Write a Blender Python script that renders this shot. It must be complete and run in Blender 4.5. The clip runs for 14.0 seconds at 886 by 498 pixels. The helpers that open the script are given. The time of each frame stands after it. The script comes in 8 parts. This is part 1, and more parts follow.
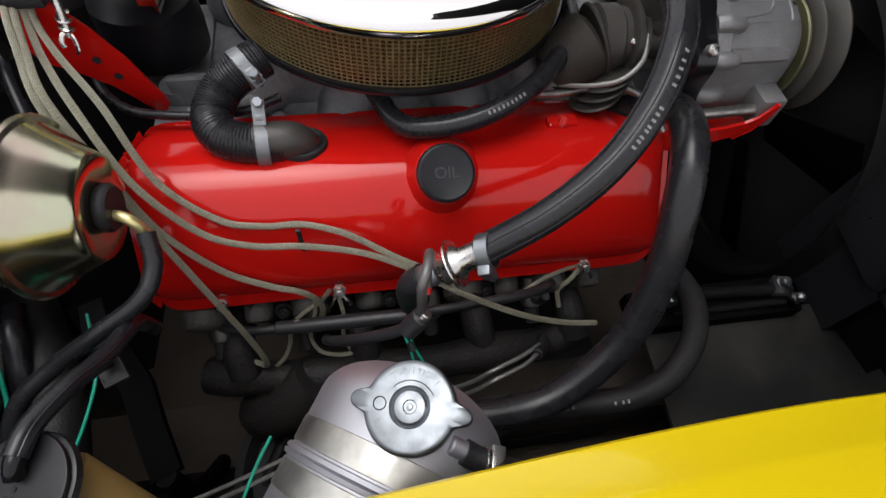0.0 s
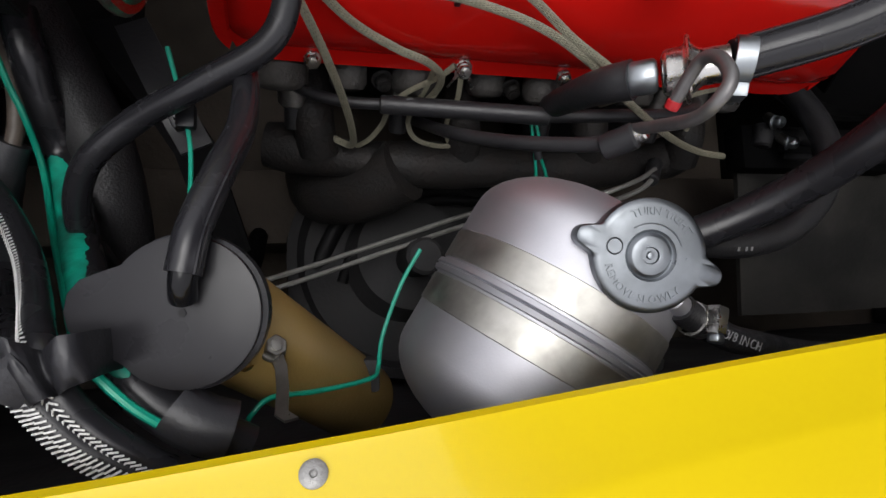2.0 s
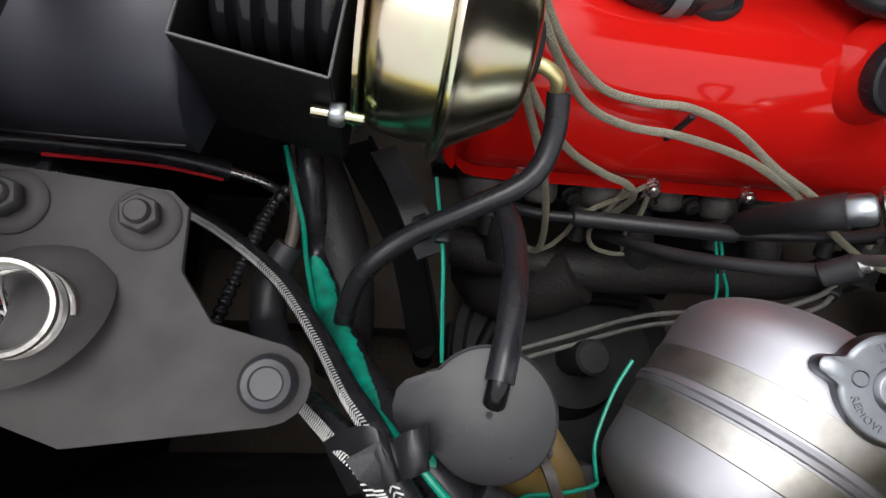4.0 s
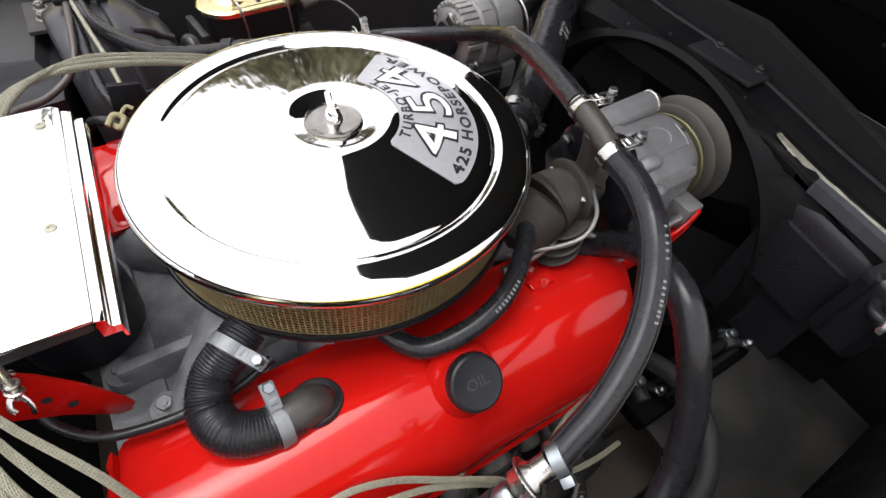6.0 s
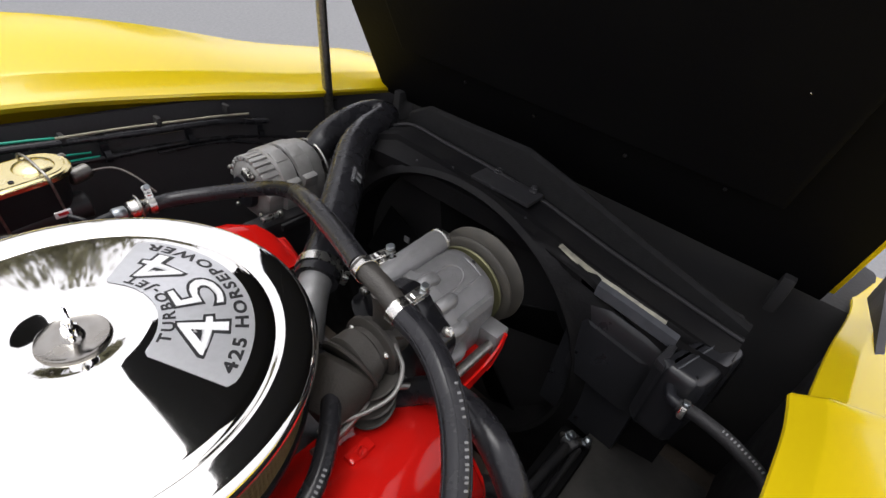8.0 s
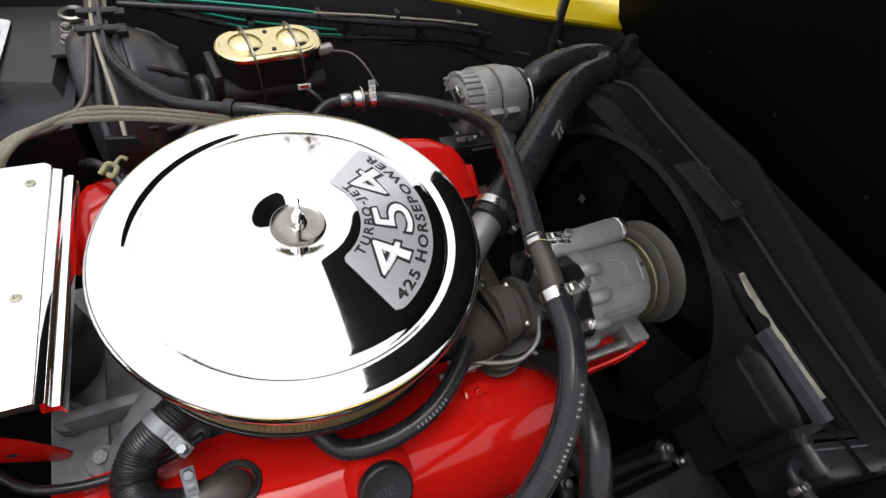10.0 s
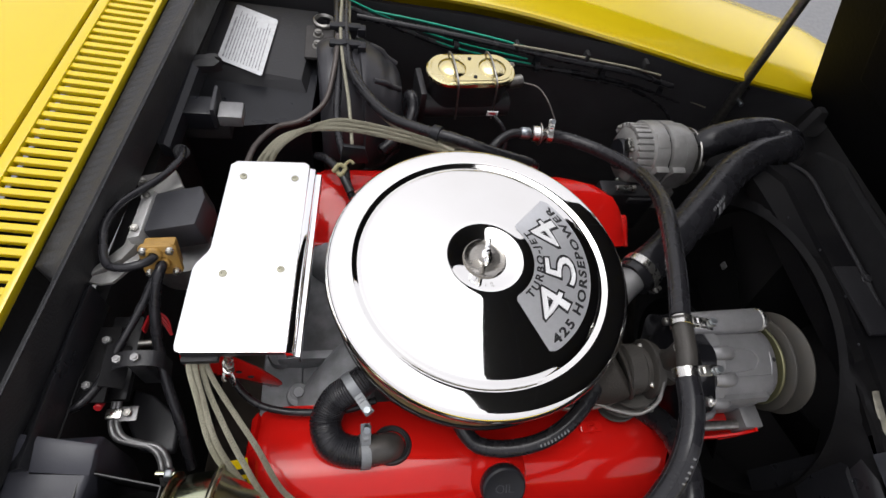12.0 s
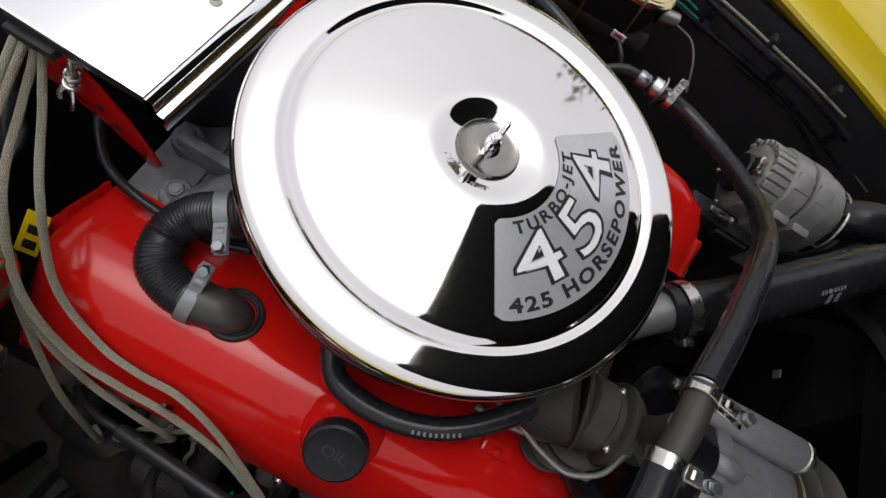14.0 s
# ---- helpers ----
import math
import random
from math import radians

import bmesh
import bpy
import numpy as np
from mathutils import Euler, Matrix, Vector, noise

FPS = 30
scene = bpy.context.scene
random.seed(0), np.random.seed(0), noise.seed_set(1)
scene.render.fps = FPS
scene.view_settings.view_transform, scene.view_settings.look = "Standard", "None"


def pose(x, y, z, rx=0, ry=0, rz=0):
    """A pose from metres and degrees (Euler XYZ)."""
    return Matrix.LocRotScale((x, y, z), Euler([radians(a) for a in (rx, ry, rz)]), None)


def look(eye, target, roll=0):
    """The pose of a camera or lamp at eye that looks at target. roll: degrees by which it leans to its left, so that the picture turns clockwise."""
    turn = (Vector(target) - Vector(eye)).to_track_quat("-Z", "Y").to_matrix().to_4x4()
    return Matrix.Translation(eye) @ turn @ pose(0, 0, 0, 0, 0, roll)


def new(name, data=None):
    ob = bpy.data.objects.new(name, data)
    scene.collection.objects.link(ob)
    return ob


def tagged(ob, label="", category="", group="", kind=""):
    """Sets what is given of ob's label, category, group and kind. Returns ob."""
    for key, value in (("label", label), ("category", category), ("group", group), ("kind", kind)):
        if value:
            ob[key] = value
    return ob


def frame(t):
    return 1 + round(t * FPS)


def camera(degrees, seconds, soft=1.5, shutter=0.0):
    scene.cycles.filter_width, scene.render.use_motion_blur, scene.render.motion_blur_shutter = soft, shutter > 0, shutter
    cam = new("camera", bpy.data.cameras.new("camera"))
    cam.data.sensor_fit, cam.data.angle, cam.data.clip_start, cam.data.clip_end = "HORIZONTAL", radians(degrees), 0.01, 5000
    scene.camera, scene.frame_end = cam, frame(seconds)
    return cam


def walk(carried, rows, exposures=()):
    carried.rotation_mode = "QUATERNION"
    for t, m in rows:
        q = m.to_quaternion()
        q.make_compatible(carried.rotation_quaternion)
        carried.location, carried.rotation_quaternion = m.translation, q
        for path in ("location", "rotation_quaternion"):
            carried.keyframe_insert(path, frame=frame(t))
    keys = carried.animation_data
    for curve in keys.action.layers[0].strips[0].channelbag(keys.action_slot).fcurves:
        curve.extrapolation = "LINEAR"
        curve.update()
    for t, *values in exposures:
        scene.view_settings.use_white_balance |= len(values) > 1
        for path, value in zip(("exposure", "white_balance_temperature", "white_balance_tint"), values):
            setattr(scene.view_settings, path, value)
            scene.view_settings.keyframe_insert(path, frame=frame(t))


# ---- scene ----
cam = camera(81.79, 14.0, soft=1.5, shutter=0.0)
PATH = [
    (0, (-0.0495, -0.4992, 1.1878), (0.0873, 0.0008, 0.3326), 7.71),
    (0.2, (-0.07, -0.4849, 1.1612), (0.0587, -0.0233, 0.2835), 8.42),
    (0.5, (-0.0986, -0.4606, 1.1398), (0.0481, -0.121, 0.2108), 16.63),
    (1, (-0.142, -0.4413, 1.1059), (0.0658, -0.2975, 0.1383), 47.46),
    (1.5, (-0.171, -0.4368, 1.092), (0.0977, -0.3795, 0.1304), 72.56),
    (2, (-0.2034, -0.433, 1.0848), (0.0461, -0.3522, 0.1198), 70.36),
    (2.5, (-0.2391, -0.4306, 1.0711), (-0.0523, -0.3448, 0.0925), 68.56),
    (2.7, (-0.2497, -0.434, 1.069), (-0.0911, -0.3438, 0.0858), 65.57),
    (4.8, (-0.3068, -0.4000, 1.1575), (-0.2022, -0.0092, 0.2525), 11.79),
    (5, (-0.2804, -0.3935, 1.1735), (-0.1554, 0.0359, 0.2911), 9.19),
    (5.5, (-0.185, -0.366, 1.208), (0.0225, 0.109, 0.395), 6.47),
    (6, (-0.1340, -0.3480, 1.2510), (0.2629, 0.1568, 0.4678), 8.28),
    (6.5, (-0.079, -0.3368, 1.265), (0.4424, 0.1559, 0.5683), 7.72),
    (7, (-0.0602, -0.3391, 1.2764), (0.5704, 0.1209, 0.6513), 9.17),
    (7.2, (-0.0546, -0.3412, 1.2796), (0.6034, 0.1043, 0.6725), 9.58),
    (9.3, (-0.0429, -0.3514, 1.3139), (0.5265, 0.152, 0.6639), 12.74),
    (9.5, (-0.0507, -0.3442, 1.3198), (0.4714, 0.1785, 0.6458), 14.11),
    (10, (-0.0591, -0.3072, 1.3491), (0.3109, 0.1947, 0.5673), 16.66),
    (10.4, (-0.0708, -0.2864, 1.3611), (0.1927, 0.1483, 0.5), 18.09),
    (10.5, (-0.0784, -0.2814, 1.3659), (0.1686, 0.1333, 0.4901), 19.08),
    (11, (-0.1066, -0.271, 1.4078), (0.0965, 0.1436, 0.5207), 18.77),
    (11.5, (-0.1316, -0.2821, 1.4395), (0.0681, 0.2052, 0.5895), 16.52),
    (12, (-0.1508, -0.2858, 1.4534), (0.0282, 0.2303, 0.6158), 16.49),
    (12.5, (-0.1492, -0.2851, 1.4442), (0.0085, 0.2254, 0.5989), 15.51),
    (13, (-0.1365, -0.281, 1.4231), (-0.002, 0.208, 0.5613), 14.96),
    (13.5, (-0.0993, -0.2705, 1.3617), (0.0095, 0.1831, 0.4772), 22.75),
    (14, (-0.0327, -0.2386, 1.27), (0.0783, 0.2019, 0.3791), 43.54),
]
STOPS = ((0.0, 0.90), (0.5, 0.94), (1.0, 0.94), (1.5, 0.92), (2.5, 0.94), (4.0, 1.25), (5.0, 1.50), (6.0, 1.44), (7.0, 1.12), (9.5, 1.06), (11.0, 0.88), (12.5, 0.73), (13.3, 0.53), (14.0, 0.37))
walk(cam, [(t, look(eye, target, roll)) for t, eye, target, roll in PATH], STOPS)

# ---- light: a bright overcast sky with a wide, soft sun ----
world = bpy.data.worlds.new("overcast_sky")
scene.world = world
world.use_nodes = True
wn = world.node_tree
wn.nodes.clear()
sky = wn.nodes.new("ShaderNodeTexSky")
sky.sky_type, sky.sun_disc = "NISHITA", False
sky.sun_elevation, sky.sun_rotation = radians(78), radians(300)
sky.air_density, sky.dust_density, sky.ozone_density = 1.0, 8.0, 1.0
grey = wn.nodes.new("ShaderNodeHueSaturation")
grey.inputs["Saturation"].default_value = 0.03
back = wn.nodes.new("ShaderNodeBackground")
back.inputs["Strength"].default_value = 0.15
out = wn.nodes.new("ShaderNodeOutputWorld")
wn.links.new(sky.outputs[0], grey.inputs["Color"])
cloud = wn.nodes.new("ShaderNodeMix")
cloud.data_type = "RGBA"
cloud.inputs["Factor"].default_value = 0.7
cloud.inputs["B"].default_value = (4.22, 4.15, 4.55, 1)
wn.links.new(grey.outputs[0], cloud.inputs["A"])
wn.links.new(cloud.outputs["Result"], back.inputs["Color"])
wn.links.new(back.outputs[0], out.inputs["Surface"])
sun = new("sun", bpy.data.lights.new("sun", "SUN"))
sun.data.energy, sun.data.angle, sun.data.color = 0.5, radians(40), (1.0, 0.97, 0.93)
sun.matrix_world = look((-0.7, 0.3, 5.0), (0, 0, 0.9))
# ---- materials ----
def material(name, colour, rough=0.5, metal=0.0, spots=0.0, spot_scale=60.0, bump=0.0, bump_scale=400.0,
             rough_var=0.0, coat=0.0, spot_colour=None, clear=0.0, gloss=0.5):
    """A surface with two scales of variation: patches of another tone, and fine relief."""
    m = bpy.data.materials.new(name)
    m.use_nodes = True
    n, l = m.node_tree.nodes, m.node_tree.links
    b = n["Principled BSDF"]
    b.inputs["Base Color"].default_value = (*colour, 1)
    b.inputs["Roughness"].default_value = rough
    b.inputs["Metallic"].default_value = metal
    b.inputs["Specular IOR Level"].default_value = gloss
    b.inputs["Coat Weight"].default_value = coat
    b.inputs["Coat Roughness"].default_value = 0.05
    if clear:
        b.inputs["Transmission Weight"].default_value = clear
    co = n.new("ShaderNodeTexCoord")
    if spots or rough_var:
        tx = n.new("ShaderNodeTexNoise")
        tx.inputs["Scale"].default_value, tx.inputs["Detail"].default_value = spot_scale, 6.0
        l.new(co.outputs["Object"], tx.inputs["Vector"])
        if spots:
            ramp = n.new("ShaderNodeMapRange")
            ramp.inputs["From Min"].default_value, ramp.inputs["From Max"].default_value = 0.38, 0.68
            ramp.inputs["To Max"].default_value = spots
            mix = n.new("ShaderNodeMix")
            mix.data_type = "RGBA"
            mix.inputs["A"].default_value = (*colour, 1)
            mix.inputs["B"].default_value = (*(spot_colour or [c * 0.45 for c in colour]), 1)
            l.new(tx.outputs["Fac"], ramp.inputs["Value"])
            l.new(ramp.outputs["Result"], mix.inputs["Factor"])
            l.new(mix.outputs["Result"], b.inputs["Base Color"])
        if rough_var:
            rr = n.new("ShaderNodeMapRange")
            rr.inputs["From Min"].default_value, rr.inputs["From Max"].default_value = 0.3, 0.7
            rr.inputs["To Min"].default_value, rr.inputs["To Max"].default_value = max(0.02, rough - rough_var), rough + rough_var
            l.new(tx.outputs["Fac"], rr.inputs["Value"])
            l.new(rr.outputs["Result"], b.inputs["Roughness"])
    if bump:
        bx = n.new("ShaderNodeTexNoise")
        bx.inputs["Scale"].default_value, bx.inputs["Detail"].default_value = bump_scale, 3.0
        l.new(co.outputs["Object"], bx.inputs["Vector"])
        bp = n.new("ShaderNodeBump")
        bp.inputs["Strength"].default_value, bp.inputs["Distance"].default_value = bump, 0.002
        l.new(bx.outputs["Fac"], bp.inputs["Height"])
        l.new(bp.outputs["Normal"], b.inputs["Normal"])
    return m


CHROME = material("chrome", (0.93, 0.935, 0.94), 0.035, 1.0, rough_var=0.012, spot_scale=30, bump=0.012, bump_scale=12)
LID_CHROME = material("hand_polished_chrome", (0.87, 0.86, 0.83), 0.045, 1.0, spots=0.5, spot_scale=7, spot_colour=(0.80, 0.78, 0.735), rough_var=0.02, bump=0.012, bump_scale=12)
STEEL = material("bright_steel", (0.62, 0.61, 0.58), 0.28, 1.0, spots=0.3, spot_scale=120, rough_var=0.1)
DULL_STEEL = material("dull_steel", (0.33, 0.32, 0.30), 0.42, 1.0, spots=0.5, spot_scale=150, rough_var=0.12, bump=0.1)
CAST_ALU = material("cast_aluminium", (0.22, 0.218, 0.222), 0.42, 0.45, spots=0.2, spot_scale=70, bump=0.35, bump_scale=700, rough_var=0.1)
PALE_ALU = material("clean_cast_aluminium", (0.30, 0.295, 0.285), 0.45, 0.4, spots=0.25, spot_scale=60, bump=0.25, bump_scale=700, rough_var=0.08)
GREY_CAST = material("grey_painted_casting", (0.25, 0.255, 0.265), 0.5, 0.2, spots=0.7, spot_scale=45, bump=0.4, bump_scale=500)
TANK_ALU = material("satin_aluminium", (0.50, 0.50, 0.535), 0.57, 1.0, spots=0.2, spot_scale=18, rough_var=0.06, bump=0.05, bump_scale=900)
BAND_STEEL = material("stained_band_steel", (0.46, 0.45, 0.42), 0.48, 1.0, spots=0.3, spot_scale=80, rough_var=0.1)
ZINC = material("zinc_plated_steel", (0.32, 0.345, 0.365), 0.40, 1.0, spots=0.3, spot_scale=50, rough_var=0.1)
CAP_ZINC = material("dull_zinc_plated_cap", (0.195, 0.21, 0.225), 0.36, 1.0, spots=0.4, spot_scale=70, rough_var=0.10, bump=0.04, bump_scale=250)
GOLD_ZINC = material("yellow_zinc_plate", (0.52, 0.56, 0.38), 0.22, 1.0, spots=1.0, spot_scale=16, spot_colour=(0.54, 0.38, 0.34), rough_var=0.08)
RED = material("red_engine_paint", (0.50, 0.008, 0.0055), 0.10, 0.0, spots=0.35, spot_scale=11, spot_colour=(0.40, 0.0065, 0.0055), bump=0.17, bump_scale=15, gloss=0.40, rough_var=0.06)
YELLOW = material("yellow_body_paint", (0.64, 0.475, 0.005), 0.24, 0.0, spots=0.08, spot_scale=3, coat=0.45, bump=0.02, bump_scale=300)
RUBBER = material("black_rubber_hose", (0.0140, 0.0138, 0.0162), 0.27, 0.0, spots=0.6, spot_scale=45, spot_colour=(0.017, 0.017, 0.019), bump=0.06, bump_scale=300, rough_var=0.10, gloss=0.34)
GLOSS_RUBBER = material("glossy_black_rubber", (0.005, 0.005, 0.006), 0.17, 0.0, spots=0.5, spot_scale=30, spot_colour=(0.010, 0.010, 0.011), bump=0.20, bump_scale=60, rough_var=0.08, gloss=0.28)
MATT_RUBBER = material("dull_black_rubber", (0.0145, 0.0142, 0.016), 0.5, 0.0, spots=0.5, spot_scale=90, spot_colour=(0.020, 0.020, 0.020), bump=0.3, bump_scale=600, rough_var=0.1, gloss=0.3)
BLACK_PAINT = material("satin_black_paint", (0.018, 0.0178, 0.0198), 0.38, 0.0, spots=0.5, spot_scale=25, spot_colour=(0.022, 0.022, 0.023), bump=0.15, bump_scale=260, rough_var=0.1, gloss=0.35)
MATT_BLACK = material("matt_black_paint", (0.025, 0.0247, 0.0262), 0.7, 0.0, spots=0.6, spot_scale=12, spot_colour=(0.032, 0.031, 0.030), bump=0.3, bump_scale=180, rough_var=0.1, gloss=0.15)
SEAL = material("ribbed_seal_rubber", (0.017, 0.0172, 0.019), 0.5, 0.0, spots=0.6, spot_scale=40, spot_colour=(0.036, 0.036, 0.037), bump=0.3, bump_scale=300, rough_var=0.1, gloss=0.35)
BLACK_PLASTIC = material("black_moulded_plastic", (0.012, 0.0125, 0.0155), 0.36, 0.0, spots=0.4, spot_scale=30, bump=0.05, bump_scale=120, rough_var=0.1, gloss=0.28)
GREY_PLASTIC = material("dark_grey_plastic", (0.026, 0.0265, 0.031), 0.45, 0.0, spots=0.4, spot_scale=60, bump=0.1)
LID_PLASTIC = material("smooth_grey_plastic", (0.013, 0.0125, 0.0145), 0.34, 0.0, spots=0.5, spot_scale=22, bump=0.10, bump_scale=40, rough_var=0.10, gloss=0.32)
TAN = material("tan_plastic", (0.22, 0.145, 0.045), 0.42, 0.0, spots=0.35, spot_scale=20, bump=0.08)
AMBER = material("amber_plastic", (0.36, 0.21, 0.05), 0.36, 0.0, spots=0.4, spot_scale=90)
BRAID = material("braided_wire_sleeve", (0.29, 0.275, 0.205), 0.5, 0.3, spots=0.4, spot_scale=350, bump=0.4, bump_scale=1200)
# darker copy of the braid: shade between the strands, painted on the core
BRAID_SHADE = material("braid_shadow_sleeve", (0.12, 0.11, 0.078), 0.6, 0.2, spots=0.4, spot_scale=350)
GREEN = material("green_insulation", (0.0, 0.26, 0.17), 0.4, 0.0, spots=0.3, spot_scale=200)
GREEN_WORN = material("worn_green_paint", (0.0, 0.30, 0.20), 0.5, 0.0, spots=0.75, spot_scale=60, spot_colour=(0.008, 0.012, 0.012), bump=0.3, bump_scale=200)
RED_WIRE = material("red_insulation", (0.42, 0.015, 0.02), 0.4)
WHITE = material("white_print", (0.72, 0.72, 0.72), 0.5, spots=0.3, spot_scale=800)
HOSE_PRINT = material("pale_hose_print", (0.24, 0.24, 0.245), 0.6, spots=0.6, spot_scale=900)
INK = material("black_ink", (0.012, 0.012, 0.013), 0.4)
DECAL = material("silver_decal", (0.60, 0.605, 0.62), 0.28, 0.60, spots=0.1, spot_scale=200)
BRASS = material("brass", (0.55, 0.38, 0.14), 0.33, 1.0, spots=0.4, spot_scale=150)
PAPER = material("pleated_filter_paper", (0.30, 0.20, 0.08), 0.8, spots=0.5, spot_scale=40, bump=0.3)
SCREEN = material("brass_coloured_wire_screen", (0.44, 0.36, 0.20), 0.4, 0.9, spots=0.4, spot_scale=120)
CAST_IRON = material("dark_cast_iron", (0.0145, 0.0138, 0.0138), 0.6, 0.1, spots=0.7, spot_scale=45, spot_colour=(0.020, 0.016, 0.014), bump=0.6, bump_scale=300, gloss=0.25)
ASPHALT = material("pale_asphalt", (0.17, 0.172, 0.178), 0.85, spots=0.5, spot_scale=40, spot_colour=(0.23, 0.23, 0.23), bump=0.5, bump_scale=200)
BARK = material("bark", (0.10, 0.08, 0.06), 0.85, spots=0.5, spot_scale=8, bump=0.5, bump_scale=20)
LEAF = material("leaves", (0.17, 0.16, 0.085), 0.7, spots=0.5, spot_scale=3, spot_colour=(0.18, 0.165, 0.10))
MC_GOLD = material("golden_zinc_cover", (0.74, 0.64, 0.33), 0.24, 1.0, spots=0.5, spot_scale=25, spot_colour=(0.66, 0.60, 0.40), rough_var=0.06)
HOOD_BLACK = material("black_hood_liner", (0.0042, 0.0041, 0.0047), 0.75, gloss=0.05, spots=0.5, spot_scale=6, spot_colour=(0.006, 0.006, 0.006), bump=0.3, bump_scale=120)
DUCT = material("smooth_black_duct", (0.014, 0.0144, 0.0168), 0.36, spots=0.5, spot_scale=25, bump=0.1, bump_scale=200, rough_var=0.1)
LIP_GREY = material("worn_grey_lip", (0.055, 0.058, 0.066), 0.4, spots=0.5, spot_scale=60, bump=0.1, bump_scale=300)
LABEL_PAPER = material("white_label_paper", (0.62, 0.63, 0.64), 0.5, spots=0.2, spot_scale=120)
FOAM = material("grey_foam_seal", (0.010, 0.010, 0.0108), 0.9, gloss=0.2, spots=0.5, spot_scale=80, bump=0.6, bump_scale=500)
BOOST_BLACK = material("glossy_black_enamel", (0.009, 0.009, 0.011), 0.20, 0.0, spots=0.5, spot_scale=25, bump=0.06, bump_scale=60, rough_var=0.06, gloss=0.5)
SHROUD = material("dusty_black_moulding", (0.0055, 0.0054, 0.0062), 0.58, 0.0, spots=0.6, spot_scale=20, spot_colour=(0.010, 0.0095, 0.009), bump=0.25, bump_scale=220, rough_var=0.12, gloss=0.13)
TAPE = material("cloth_tape", (0.016, 0.016, 0.019), 0.42, spots=0.5, spot_scale=60, bump=0.10, bump_scale=500, gloss=0.45)
DUSTY = material("dusty_black_panel", (0.010, 0.0097, 0.0095), 0.75, spots=0.9, spot_scale=11, spot_colour=(0.030, 0.0285, 0.026), bump=0.4, bump_scale=120, gloss=0.2)
HEATER_BLACK = material("satin_moulded_case", (0.032, 0.033, 0.042), 0.40, 0.0, spots=0.4, spot_scale=20, bump=0.06, bump_scale=120, rough_var=0.08, gloss=0.40)
ELBOW_PIPE = material("grey_brown_pipe", (0.055, 0.050, 0.046), 0.45, 0.2, spots=0.5, spot_scale=70, bump=0.15, bump_scale=200)
BRIGHT_ALU = material("bright_machined_aluminium", (0.52, 0.52, 0.51), 0.42, 0.5, spots=0.3, spot_scale=60, bump=0.12, bump_scale=500, rough_var=0.08)
BOOSTER = material("satin_black_enamel", (0.030, 0.0295, 0.034), 0.36, 0.0, spots=0.4, spot_scale=25, bump=0.06, bump_scale=80, rough_var=0.08, gloss=0.42)
GRIME = material("road_dirt_on_black_steel", (0.085, 0.070, 0.057), 0.8, spots=0.7, spot_scale=9, spot_colour=(0.04, 0.034, 0.029), bump=0.4, bump_scale=140, gloss=0.2)
# black lifted in colour to make up for weak light on the inner fenders
INNER_BLACK = material("lifted_black_inner_panel", (0.042, 0.041, 0.044), 0.6, 0.0, spots=0.6, spot_scale=9, spot_colour=(0.026, 0.025, 0.026), bump=0.3, bump_scale=150, rough_var=0.12, gloss=0.3)
# blacker than real paint: deep shade in the bay is put into this colour
SHADE_BLACK = material("deep_recess_shade_black", (0.0028, 0.0028, 0.003), 0.8, spots=0.4, spot_scale=20, bump=0.2, bump_scale=150, gloss=0.05)
WASHER = material("worn_washer_steel", (0.34, 0.325, 0.30), 0.22, 1.0, spots=0.6, spot_scale=60, spot_colour=(0.24, 0.22, 0.19), rough_var=0.10)
YELLOW_PIPE = material("bright_yellow_zinc", (0.66, 0.58, 0.28), 0.36, 0.8, spots=0.4, spot_scale=80)
WOVEN = material("pale_woven_thread", (0.70, 0.70, 0.68), 0.6, spots=0.4, spot_scale=900)
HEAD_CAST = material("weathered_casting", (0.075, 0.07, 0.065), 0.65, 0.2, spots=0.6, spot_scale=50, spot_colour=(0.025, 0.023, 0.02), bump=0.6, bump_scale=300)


# ---- building blocks ----
ORIGIN = {}


def thing(name, at=(0, 0, 0), label="", category="", group="", kind=""):
    ob = new(name)
    ob.location = at
    ob.empty_display_size = 0.02
    ORIGIN[ob] = Vector(at)
    return tagged(ob, label, category, group, kind)


def part(name, bm, mat, parent=None, label="", smooth=True, sharp=40):
    """Links a bmesh, in world coordinates, as one mesh object under a thing or a part."""
    base = ORIGIN[parent] if parent else Vector((0, 0, 0))
    if base.length:
        bmesh.ops.translate(bm, verts=bm.verts, vec=-base)
    bmesh.ops.recalc_face_normals(bm, faces=bm.faces)
    if smooth:
        for f in bm.faces:
            f.smooth = True
        for e in bm.edges:
            if len(e.link_faces) == 2 and e.calc_face_angle(0) > radians(sharp):
                e.smooth = False
    me = bpy.data.meshes.new(name)
    bm.to_mesh(me)
    bm.free()
    me.materials.append(mat)
    ob = new(name, me)
    if parent:
        ob.parent = parent
    ORIGIN[ob] = base
    return tagged(ob, label)


def solo(name, bm, mat, label, category, group="", kind="", **more):
    """A thing of one mesh only."""
    return tagged(part(name, bm, mat, **more), label, category, group, kind)


def axes_to(direction, up=(0, 0, 1)):
    """A turn that takes z to the direction."""
    z = Vector(direction).normalized()
    x = Vector(up).cross(z)
    x = Vector((1, 0, 0)) if x.length < 1e-4 else x.normalized()
    return Matrix((x, z.cross(x), z)).transposed().to_4x4()


def at(place, direction=(0, 0, 1), up=(0, 0, 1)):
    return Matrix.Translation(Vector(place)) @ axes_to(direction, up)


